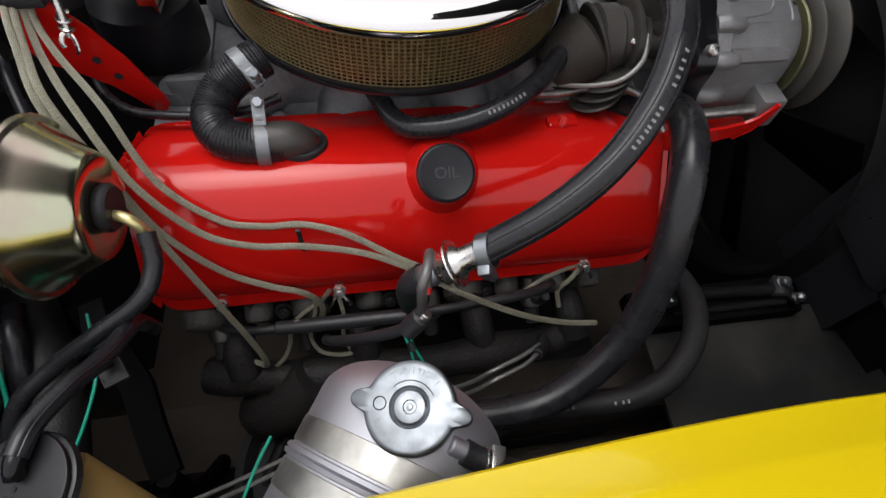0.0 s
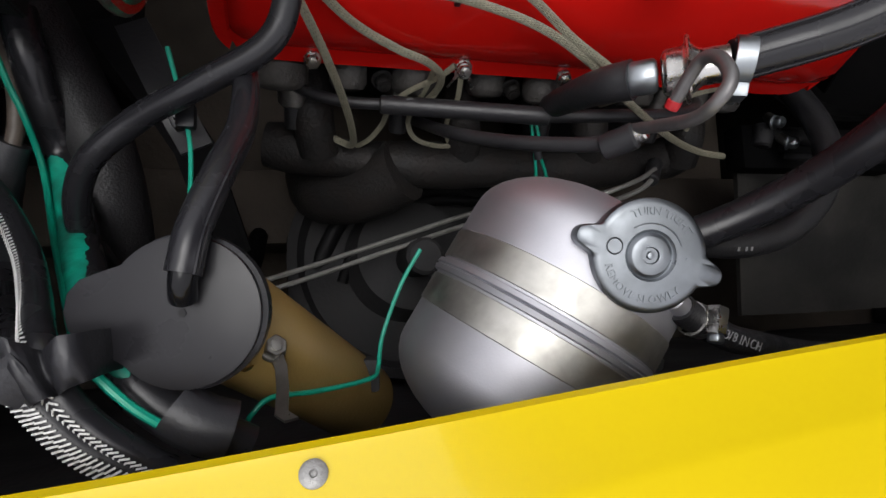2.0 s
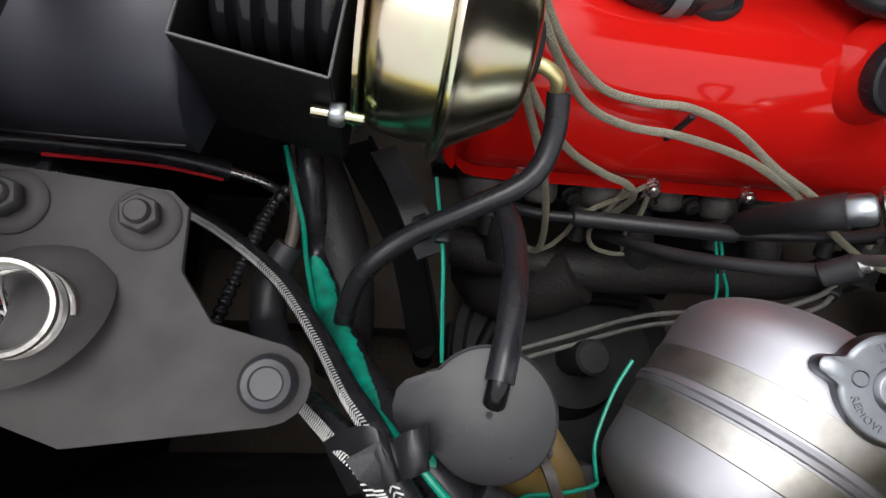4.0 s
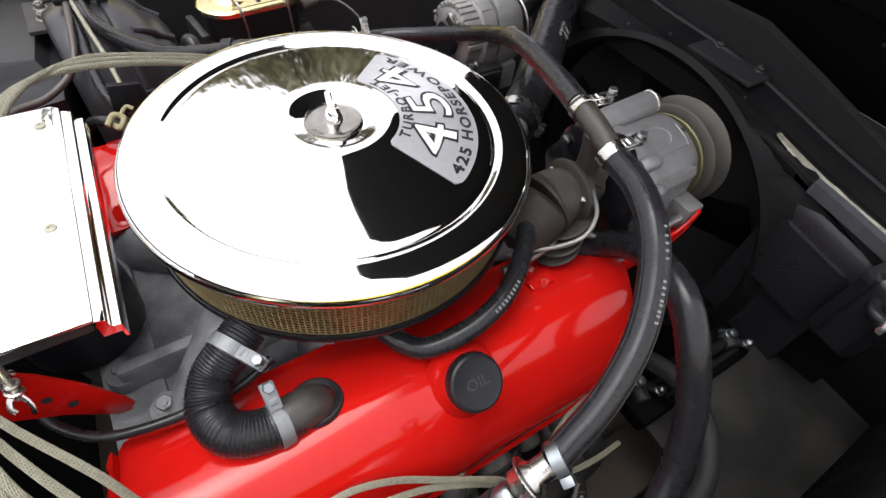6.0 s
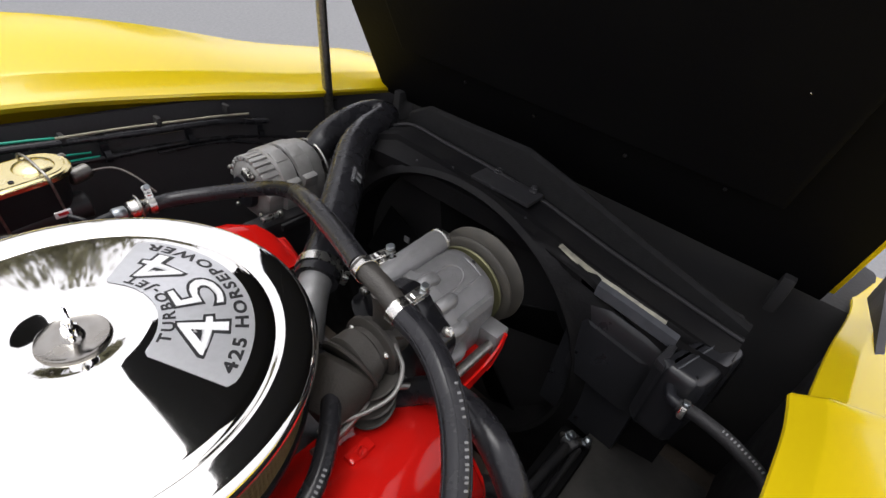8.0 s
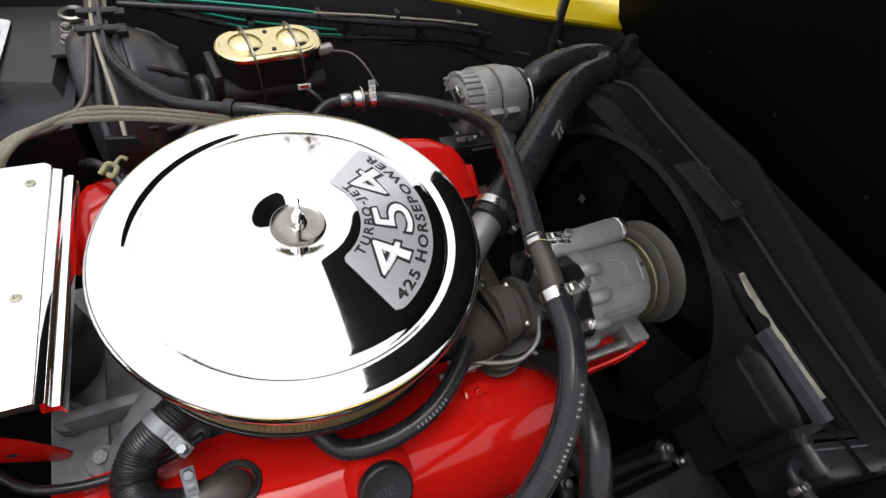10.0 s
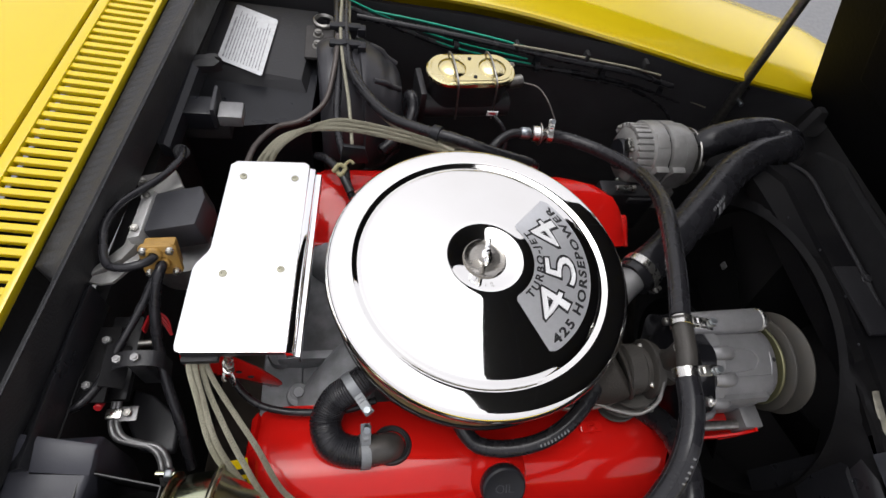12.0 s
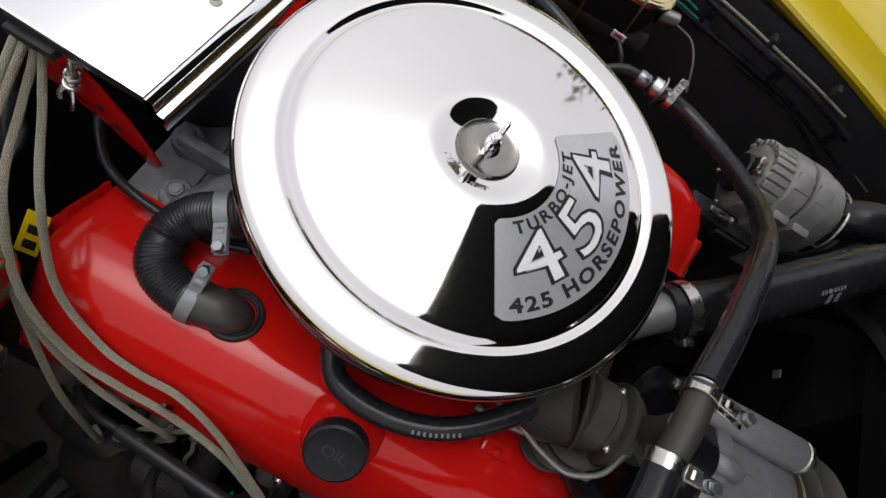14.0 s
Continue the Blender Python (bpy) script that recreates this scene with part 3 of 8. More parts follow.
def shroud_mesh():
    bm = bmesh.new()
    seg = 72
    rows = []
    for x, f, r in ((0.500, 0.0, SR), (0.494, 0.0, SR + 0.006), (0.500, 0.0, SR + 0.014), (0.515, 0.35, 0.0), (0.535, 1.0, 0.0)):
        ring = []
        for k in range(seg):
            a = 2 * math.pi * k / seg
            c, s = math.cos(a), math.sin(a)
            edge = min(0.40 / max(abs(c), 1e-3), (0.262 if s > 0 else 0.36) / max(abs(s), 1e-3))
            if s > 0 and c > 0:
                edge = min(edge, 0.285 + 0.10 * abs(math.cos(2 * a)) ** 2)
            rr = r if not f else (SR + 0.014) * (1 - f) + edge * f
            rr = max(rr, SR + 0.014) if f else rr
            py, pz = SC.x + rr * c, SC.y + rr * s
            if f and s > 0:
                pz = min(pz, SC.y + math.sqrt(max(0.0, (SR + 0.014) ** 2 - (py - SC.x) ** 2)) if abs(py - SC.x) < SR and rr <= SR + 0.015 else max(0.80, 0.888 - 0.14 * max(0.0, -py - 0.10)))
            ring.append((x, py, pz))
        rows.append(ring)
    inner = [(0.56, SC.x + (SR - 0.004) * math.cos(2 * math.pi * k / seg), SC.y + (SR - 0.004) * math.sin(2 * math.pi * k / seg)) for k in range(seg)]
    loft([inner] + rows, bm, closed=True, caps=False)
    return bm


shroud = thing("fan_shroud", (0.52, 0, 0.36), "black fan shroud with a large round opening", "fan shroud")
part("shroud_panel", shroud_mesh(), SHROUD, shroud)
for a in (20, 38, 52, 68, 84, 100, 116):
    p = Vector((0.512, SC.x - (SR + 0.02) * math.cos(radians(a + 30)), SC.y + (SR + 0.02) * math.sin(radians(a + 30))))
    part("rivet", lathe([(0, 0), (0.0020, 0), (0.0016, 0.0008), (0, 0.0011)], at(p, (-1, 0, 0)), 10), GREY_PLASTIC, shroud)
foil = material("crumpled_foil", (0.27, 0.255, 0.20), 0.5, 0.3, spots=0.9, spot_scale=90, spot_colour=(0.16, 0.15, 0.13), bump=0.6, bump_scale=260)
support = thing("radiator_support", (0.56, 0, 0.93), "black radiator support with a rubber seal on top", "radiator support")
BAR = [(-0.40, 0.855), (-0.30, 0.868), (-0.20, 0.882), (-0.09, 0.902), (0.0, 0.912), (0.10, 0.915), (0.18, 0.918), (0.225, 0.90)]
TOPS = [(-0.40, 0.868), (-0.32, 0.888), (-0.23, 0.910), (-0.13, 0.937), (-0.03, 0.961), (0.11, 0.950), (0.20, 0.932), (0.262, 0.895)]
part("top_bar", loft([[(0.532, y, z - 0.03), (0.534, y, z - 0.004), (0.585, y, z), (0.585, y, z - 0.03)] for y, z in BAR]), SHROUD, support)
part("sealing_strip", loft([[(0.584 + e, y, z - 0.06), (0.588 + e, y, z - 0.004), (0.596 + e, y, z), (0.606 + e, y, z - 0.004), (0.606 + e + g, y, z - 0.004 - 0.75 * g)] for y, z in TOPS for e in (0.35 * max(0.0, y - 0.08),) for g in (0.03 + 0.064 * min(1.0, max(0.0, (y + 0.38) / 0.33)),)]), FOAM, support, "grey foam sealing strip")
part("edge_bead", tube([(0.574, y, z + 0.001) for y, z in BAR], 0.003, 8, 4), MATT_RUBBER, support)
br = part("latch_plate", box((0.556, -0.030, 0.909), (0.045, 0.105, 0.006), pose(0, 0, 0), 0.002), BLACK_PAINT, support)
for y, z in ((0.0, 0.912), (-0.066, 0.912)):
    part("plate_bolt", bolt((0.574, y, z), (0, 0, 1), 0.010, 0.005, 0.007), BLACK_PAINT, br)
part("filler_panel", loft([[(0.505, y, 0.895 - 0.30 * (y - 0.02) ** 2 - max(0, -y - 0.1) * 0.12), (0.537, y, z - 0.012), (0.54, y, z - 0.03), (0.507, y, 0.86)] for y, z in BAR]), SHROUD, support)
duct = part("side_duct", loft([[(0.505 + d, -0.205, z), (0.502 + d, -0.336, z - 0.016), (0.56, -0.340, z - 0.016), (0.56, -0.205, z)] for z, d in ((0.62, 0.0), (0.70, 0.0), (0.80, 0.0), (0.838, 0.002), (0.846, 0.008))]), DUCT, support, "black side duct of the radiator")
part("duct_recess", loft([[(0.503, -0.222 + e, z), (0.497, -0.230 + e, z - 0.002), (0.495, -0.318 - e, z - 0.012), (0.503, -0.328 - e, z - 0.014)] for z, e in ((0.72, 0.0), (0.806, 0.0), (0.815, -0.006))]), DUCT, duct)
part("duct_lip", loft([[(0.506, y, z - 0.017), (0.5025, y, z - 0.014), (0.504, y, z + 0.001), (0.514, y, z + 0.003), (0.520, y, z - 0.017)] for y, z in ((-0.222, 0.872), (-0.26, 0.868), (-0.30, 0.863), (-0.337, 0.858))]), LIP_GREY, duct, "grey lip of the duct")
part("silver_edge_tape", loft([[(0.519, y, z - w), (0.5185 - 0.002 * (k % 2), y, z - w * 0.4), (0.5205 - 0.003 * ((k + 1) % 2), y, z + w * 0.2), (0.526, y, z + w), (0.530, y, z - w)] for k, (y, z, w) in enumerate(((-0.15, 0.886, 0.001), (-0.172, 0.880, 0.002), (-0.195, 0.874, 0.003), (-0.212, 0.869, 0.005), (-0.228, 0.865, 0.006), (-0.243, 0.862, 0.008), (-0.257, 0.860, 0.007), (-0.27, 0.857, 0.009), (-0.284, 0.855, 0.009), (-0.298, 0.852, 0.011), (-0.315, 0.850, 0.011)))]), foil, support, "crumpled silver foil strip", sharp=20)
part("radiator_core", box((0.62, 0.0, 0.62), (0.04, 0.78, 0.46), bevel=0.004), MATT_BLACK, support)

fan = thing("radiator_fan", (0.47, 0, 0.62), "black engine fan inside the shroud", "fan")
part("hub", lathe([(0, 0), (0.06, 0), (0.065, 0.02), (0.04, 0.04), (0.03, 0.06), (0, 0.06)], at((0.43, 0, 0.66), (1, 0, 0)), 28), SHADE_BLACK, fan)
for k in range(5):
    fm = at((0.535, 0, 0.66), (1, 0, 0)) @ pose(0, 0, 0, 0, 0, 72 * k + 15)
    part("blade", prism([(0.04, -0.03), (0.21, -0.055), (0.215, 0.045), (0.04, 0.03)], 0.003, fm @ pose(0, 0, 0, 22, 0, 0), 0.001), SHADE_BLACK, fan)
part("fan_pulley", lathe([(0, 0), (0.085, 0), (0.09, 0.006), (0.078, 0.012), (0.09, 0.018), (0.09, 0.022), (0, 0.022)], at((0.40, 0, 0.66), (1, 0, 0)), 36), SHADE_BLACK, fan)
for y, z in ((0.128, 0.728),):
    part("balance_clip", box((0.527, y, z), (0.003, 0.012, 0.012), pose(0, 0, 0), 0.001), CAST_ALU, fan, "small bright metal clip")

# ---- the engine ----
block = thing("engine_block", (0, 0, 0.30), "dark cast iron engine block with its cylinder heads", "engine")
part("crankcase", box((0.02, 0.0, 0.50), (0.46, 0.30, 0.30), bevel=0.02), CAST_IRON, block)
part("oil_pan", box((0.0, 0.0, 0.34), (0.5, 0.22, 0.06), bevel=0.02), MATT_BLACK, block)
VE, VN = Vector((0, 0.667, 0.745)), Vector((0, -0.745, 0.667))


def bank(side):
    """Axes of a cylinder bank: along, up the flange and out of it, at its lower outer edge."""
    m = Matrix((Vector((1, 0, 0)), VE, VN)).transposed().to_4x4()
    m = Matrix.Translation((0, -0.260, 0.709)) @ m
    return m if side < 0 else Matrix.Translation((0.036, -0.002, 0.0)) @ Matrix.Diagonal((1, -1, 1, 1)) @ m


for side in (-1, 1):
    bm_ = bank(side)
    part("cylinder_head", box((0, 0.082, -0.05), (0.49, 0.15, 0.09), bm_, 0.008), HEAD_CAST, block, "weathered cast cylinder head")

for x, w, d in ((-0.225, 0.042, 0.0), (-0.172, 0.030, 0.004), (-0.118, 0.040, 0.002), (-0.055, 0.034, 0.006), (-0.008, 0.030, 0.0), (0.045, 0.044, 0.003), (0.094, 0.030, 0.005), (0.142, 0.040, 0.001), (0.190, 0.030, 0.004)):
    part("head_boss", lathe([(0, 0), (w * 0.42, 0), (w * 0.5, 0.003), (w * 0.5, 0.016), (w * 0.40, 0.021), (w * 0.2, 0.023), (0, 0.0235)], at((x, -0.252 + d, 0.690 - d), (0.0, -0.86, -0.35)), 22), HEAD_CAST, block, "weathered cast boss")
for x in (-0.146, -0.036, 0.068, 0.166):
    part("head_bolt", bolt((x, -0.262, 0.688), (0.1, -0.75, 0.45), 0.012, 0.008, 0.009), CAST_IRON, block)

# intake manifold: raised runners and bolts
intake = thing("intake_manifold", (0, 0, 0.70), "grey cast aluminium intake manifold", "intake manifold")
part("plenum", loft([[(x * f, y * g, z) for x, y in ((-0.245, -0.135), (0.25, -0.135), (0.255, 0.135), (-0.245, 0.135))] for f, g, z in ((1.0, 1.0, 0.70), (1.0, 0.98, 0.755), (0.985, 0.9, 0.768), (0.6, 0.6, 0.80), (0.45, 0.6, 0.84))]), GREY_CAST, intake)
for x in (-0.20, -0.07, 0.07, 0.20):
    for s in (-1, 1):
        part("runner", tube([(x, s * 0.148, 0.765), (x * 0.9, s * 0.10, 0.79), (x * 0.62, s * 0.05, 0.825), (x * 0.4, s * 0.02, 0.83)], lambda u: 0.03 + 0.004 * u, 16, 6), GREY_CAST, intake)
part("rear_flange", box((-0.235, 0.0, 0.775), (0.05, 0.24, 0.016), bevel=0.005), GREY_CAST, intake)
for x, y, z in ((-0.175, -0.077, 0.804), (-0.212, -0.093, 0.804), (-0.13, -0.10, 0.80), (-0.238, -0.04, 0.80), (0.205, -0.115, 0.80), (0.235, -0.06, 0.79)):
    part("manifold_bolt", bolt((x, y, z - 0.004), (0, -0.25, 1), 0.013, 0.008, 0.011), GREY_CAST, intake)
for x, y in ((-0.175, -0.077), (-0.212, -0.093), (-0.238, -0.04)):
    part("bolt_boss", lathe([(0.017, 0), (0.0155, 0.03), (0.014, 0.034), (0, 0.034)], at((x, y, 0.766), (0, -0.1, 1)), 20), GREY_CAST, intake)
part("cast_wall", box((-0.19, -0.05, 0.79), (0.10, 0.012, 0.05), pose(0, 0, 0), 0.004), GREY_CAST, intake)
part("cast_rib", tube([(-0.245, -0.12, 0.785), (-0.20, -0.115, 0.800), (-0.15, -0.118, 0.802), (-0.10, -0.122, 0.800)], 0.006, 10), GREY_CAST, intake)
part("carburettor", box((0, 0, 0.862), (0.13, 0.12, 0.06), bevel=0.012), CAST_ALU, intake)
part("vacuum_fitting", rod((-0.165, -0.085, 0.78), (-0.155, -0.10, 0.83), 0.013), GREY_CAST, intake)
part("thermostat_housing", tube([(0.195, -0.02, 0.77), (0.20, -0.01, 0.81), (0.214, 0.004, 0.838), (0.232, 0.020, 0.853), (0.250, 0.034, 0.859), (0.266, 0.045, 0.863)], 0.0205, 20), CAST_ALU, intake, "cast aluminium water outlet")
part("outlet_flange", box((0.195, -0.02, 0.785), (0.085, 0.06, 0.016), bevel=0.006), CAST_ALU, intake)
for dx in (-0.032, 0.034):
    part("outlet_bolt", bolt((0.195 + dx, -0.022, 0.793), (0, 0, 1), 0.012, 0.007), STEEL, intake)
part("front_rail", box((0.215, -0.105, 0.80), (0.09, 0.06, 0.03), bevel=0.008), CAST_ALU, intake)
part("water_port", tube([(0.185, -0.118, 0.805), (0.205, -0.128, 0.818), (0.222, -0.14, 0.822)], 0.012), CAST_ALU, intake)

# ---- valve covers ----
COVER = [(0.0, 0.0), (0.0, 0.004), (0.008, 0.006), (0.0115, 0.0065), (0.0135, 0.010), (0.020, 0.021), (0.034, 0.0325), (0.058, 0.0415), (0.085, 0.0465), (0.110, 0.0475), (0.130, 0.042), (0.144, 0.030), (0.152, 0.017), (0.158, 0.0064), (0.163, -0.003), (0.167, -0.013), (0.1705, -0.024), (0.173, -0.033), (0.177, -0.037), (0.172, -0.040)]
END = [(-0.266, 0.0), (-0.2655, 0.09), (-0.263, 0.09), (-0.259, 0.09), (-0.256, 0.13), (-0.2535, 0.2), (-0.2515, 0.5), (-0.246, 0.76), (-0.236, 0.92), (-0.22, 0.99), (-0.19, 1.0), (-0.05, 1.0), (0.05, 1.0), (0.18, 1.0), (0.208, 0.985), (0.224, 0.915), (0.235, 0.79), (0.243, 0.59), (0.248, 0.38), (0.251, 0.2), (0.253, 0.13), (0.255, 0.09), (0.259, 0.09), (0.2615, 0.09), (0.262, 0.0)]


# the far cover is rounder at its front end
END_FAR = [q for q in END if q[0] < 0.1] + [(0.120, 1.0), (0.155, 0.98), (0.182, 0.925), (0.204, 0.84), (0.221, 0.73), (0.234, 0.59), (0.243, 0.44), (0.2485, 0.29), (0.252, 0.18), (0.2545, 0.12), (0.257, 0.09), (0.263, 0.09), (0.2655, 0.09), (0.266, 0.0)]


def cover_mesh(m, tall=1.0):
    rows = []
    for x, f in (END if tall == 1.0 else END_FAR):
        e = max(0.0, 0.028 - min(x + 0.266, 0.262 - x))
        dv = 0.0 if e == 0 else 0.024 * (1 - math.sqrt(max(0.0, 1 - (e / 0.028) ** 2)))
        tight = 1.0 if f > 0.15 else 0.0
        row = []
        for v, w in COVER:
            # the ends draw in towards the middle as they rise
            pull = (1 - f) * 0.12 * tight
            vv = 0.084 + (v - 0.084) * (1 - pull)
            vv = dv + vv * (0.168 - 2 * dv) / 0.168
            high = min(w, 0.0065) if f <= 0.1 else min(w, 0.0475 * f) if w > 0.0065 else w
            row.append(m @ Vector((x, vv, high * (tall if w > 0.0065 else 1.0))))
        rows.append(row)
    return loft(rows)


def rocker_cover(side):
    m = bank(side)
    ob = thing("valve_cover", m @ Vector((0, 0.08, 0)), "glossy red painted steel valve cover", "valve cover", "valve covers")
    part("cover", cover_mesh(m, 1.0 if side < 0 else 1.45), RED, ob)
    n = (m.to_3x3() @ Vector((0, 0, 1))).normalized()
    for x in (-0.20, -0.086, 0.0, 0.174):
        part("cover_bolt", bolt(m @ Vector((x, 0.0035, 0.0055)), n, 0.010, 0.005, 0.0065), STEEL if side < 0 else RED, ob)
    for x in (-0.13, 0.144):
        part("hold_tab", box(m @ Vector((x, 0.158, 0.010)), (0.03, 0.014, 0.008), bevel=0.003), RED, ob)
        part("cover_bolt", bolt(m @ Vector((x, 0.158, 0.011)), n, 0.010, 0.005, 0.0065), RED, ob)
    return ob, m, n


_, NM, NN = rocker_cover(-1)
rocker_cover(1)

# oil filler cap
cap = thing("oil_filler_cap", NM @ Vector((0.02, 0.118, 0.05)), "black plastic oil filler cap on the red valve cover", "oil cap")
cap_dir = Vector((0, -0.60, 0.80)).normalized()
cap_c = Vector((0.0195, -0.2265, 0.8485))
part("neck", lathe([(0.036, -0.030), (0.033, -0.0245), (0.030, -0.0195), (0.0275, -0.0165), (0.0262, -0.0125), (0, -0.0125)], at(cap_c, cap_dir), 48), RED, cap, "red raised neck")
part("cap_body", lathe([(0.0, -0.013), (0.0248, -0.013), (0.0256, -0.011), (0.0256, -0.004), (0.0246, -0.0012), (0.0225, 0.0), (0.0212, -0.0006), (0.0, -0.001)], at(cap_c, cap_dir), 48), BLACK_PLASTIC, cap)
for k in range(28):
    a = 2 * math.pi * k / 28
    part("grip_rib", box((0.0254 * math.cos(a), 0.0254 * math.sin(a), -0.0078), (0.0006, 0.0018, 0.007), at(cap_c, cap_dir), 0), BLACK_PLASTIC, cap)
part("lettering", moved(lettering("OIL", 0.014, 0.0006), at(cap_c - cap_dir * 0.0007, cap_dir, (0, 1, 0)) @ pose(0, 0, 0, 0, 0, 0)), GREY_PLASTIC, cap, "raised lettering")

# ---- air cleaner ----
air = thing("air_cleaner", (0, 0, 0.87), "round chrome air cleaner with an open mesh filter", "air cleaner")
LID = [(0.0, 0.9664), (0.014, 0.9665), (0.021, 0.9672), (0.027, 0.9686), (0.0325, 0.9704), (0.0370, 0.9721), (0.0405, 0.9732), (0.0435, 0.9737), (0.046, 0.9738), (0.0495, 0.9736), (0.053, 0.9731), (0.075, 0.9698), (0.105, 0.9653), (0.132, 0.9612), (0.1365, 0.9604), (0.1388, 0.9596), (0.1408, 0.9577), (0.1432, 0.9565), (0.1456, 0.9572), (0.1476, 0.9588), (0.1494, 0.9594), (0.152, 0.9595), (0.158, 0.9594), (0.166, 0.9591), (0.1695, 0.9587), (0.1728, 0.9575), (0.1755, 0.9548), (0.1773, 0.9515), (0.1779, 0.9480), (0.1774, 0.9450), (0.1755, 0.9442), (0.174, 0.945), (0.165, 0.948), (0.0, 0.949)]
lid = part("lid", lathe(LID, Matrix(), 160), LID_CHROME, air, "mirror-bright chrome lid")


def lid_height(r):
    for (a, za), (b, zb) in zip(LID, LID[1:]):
        if a <= r <= b:
            return za + (zb - za) * (r - a) / (b - a + 1e-9)
    return 0.96


def bent(bm, mid, r0, lift):
    """Bends flat lettering round the lid: x runs along the arc, y towards the rim is minus."""
    for v in bm.verts:
        r = r0 - v.co.y
        a = mid + v.co.x / r0
        v.co = Vector((r * math.cos(a), r * math.sin(a), lid_height(r) + lift + v.co.z))
    return bm


def decal_mesh():
    a0, a1, r0, r1 = radians(-62.5), radians(46), 0.0570, 0.1272
    rows = []
    for k in range(41):
        a = a0 + (a1 - a0) * k / 40
        e = min(k, 40 - k) / 40 * (a1 - a0) * 0.1
        trim = max(0.0, 0.008 - e) ** 2 / 0.016
        rows.append([(r * math.cos(a), r * math.sin(a), lid_height(r) + 0.0005) for r in np.linspace(r0 + trim, r1 - trim, 9)])
    return loft(rows, closed=False, caps=False)


def spread(bm, width):
    """Stretches lettering to a total width."""
    xs = [v.co.x for v in bm.verts]
    f, c = width / (max(xs) - min(xs)), (max(xs) + min(xs)) / 2
    for v in bm.verts:
        v.co.x = (v.co.x - c) * f
    return bm


decal = part("decal", decal_mesh(), DECAL, air, "silver foil decal with black print")
mid = radians(-8.5)
part("small_lettering", bent(spread(lettering("TURBO-JET", 0.0125, 0, 1.25, 0.0004), 0.094), mid, 0.0650, 0.0008), INK, decal)
part("small_lettering", bent(spread(lettering("425 HORSEPOWER", 0.0140, 0, 1.2, 0.0005), 0.202), mid, 0.1180, 0.0008), INK, decal)


cu = bpy.data.curves.new("digits", "FONT")
cu.body, cu.size, cu.align_x, cu.align_y, cu.space_character, cu.offset = "454", 0.054, "CENTER", "CENTER", 1.18, 0.0020
dob = new("digits", cu)
dme = bpy.data.meshes.new_from_object(dob.evaluated_get(bpy.context.evaluated_depsgraph_get()))
db = bmesh.new()
db.from_mesh(dme)
bpy.data.objects.remove(dob)
bpy.data.meshes.remove(dme)
spread(db, 0.146)
part("digit_border", bent(db, mid, 0.0915, 0.0008), INK, decal)
dl = spread(lettering("454", 0.054, 0, 1.18), 0.1405)
part("numeral", bent(dl, mid, 0.0915, 0.0012), WHITE, decal, "large white number with a black border")

wing = part("wing_nut", lathe([(0, 0), (0.0085, 0), (0.008, 0.004), (0.0055, 0.011), (0.0036, 0.012), (0.0036, 0.016), (0.0028, 0.0172), (0, 0.0173)], at((0, 0.001, 0.9690), (0, 0, 1)), 24), CHROME, air, "chrome wing nut")
for q in (-1, 1):
    part("wing", tube([(0.001 * q, 0.001 + q * 0.005, 0.9745), (0.0022 * q, 0.001 + q * 0.011, 0.9765), (0.0030 * q, 0.001 + q * 0.0150, 0.9815), (0.0030 * q, 0.001 + q * 0.0140, 0.9860), (0.0022 * q, 0.001 + q * 0.0100, 0.9865), (0.0014 * q, 0.001 + q * 0.0065, 0.9822), (0.0008 * q, 0.001 + q * 0.0045, 0.9770)], 0.0023, 10, 8), CHROME, wing)
part("washer", lathe([(0.0, 0.0028), (0.010, 0.0026), (0.017, 0.0018), (0.0222, 0.0022), (0.0240, 0.0030), (0.0248, 0.0022), (0.0240, 0.0004), (0.0, 0.0)], at((0, 0.001, 0.9674), (0, 0, 1)), 48), WASHER, air, "dished steel washer")

F_LOW, F_TOP, F_R = 0.886, 0.946, 0.1645
PLEATS = 150
rows = []
for z in (F_LOW, F_TOP):
    rows.append([((F_R - 0.006 - 0.008 * (k % 2)) * math.cos(math.pi * k / PLEATS), (F_R - 0.006 - 0.008 * (k % 2)) * math.sin(math.pi * k / PLEATS), z) for k in range(2 * PLEATS)])
part("filter_element", loft(rows, caps=False), PAPER, air, "tan pleated paper filter element", smooth=False)


def screen_mesh():
    verts, faces = [], []

    def bar(a, b, side, out, w=0.00052):
        n = len(verts)
        for p in (a, b):
            verts.extend([tuple(p + side * w + out * w), tuple(p - side * w + out * w), tuple(p - side * w - out * w), tuple(p + side * w - out * w)])
        for j in range(4):
            faces.append((n + j, n + (j + 1) % 4, n + 4 + (j + 1) % 4, n + 4 + j))
    m = 216
    for k in range(m):
        a = 2 * math.pi * k / m
        out = Vector((math.cos(a), math.sin(a), 0))
        bar(out * F_R + Vector((0, 0, F_LOW)), out * F_R + Vector((0, 0, F_TOP)), Vector((-out.y, out.x, 0)), out, 0.00062)
        b = 2 * math.pi * (k + 1) / m
        nxt = Vector((math.cos(b), math.sin(b), 0))
        for j in range(1, 16):
            z = Vector((0, 0, F_LOW + (F_TOP - F_LOW) * j / 16))
            bar(out * (F_R + 0.0007) + z, nxt * (F_R + 0.0007) + z, Vector((0, 0, 1)), out, 0.00046)
    me = bpy.data.meshes.new("screen")
    me.from_pydata(verts, [], faces)
    bm = bmesh.new()
    bm.from_mesh(me)
    bpy.data.meshes.remove(me)
    return bm


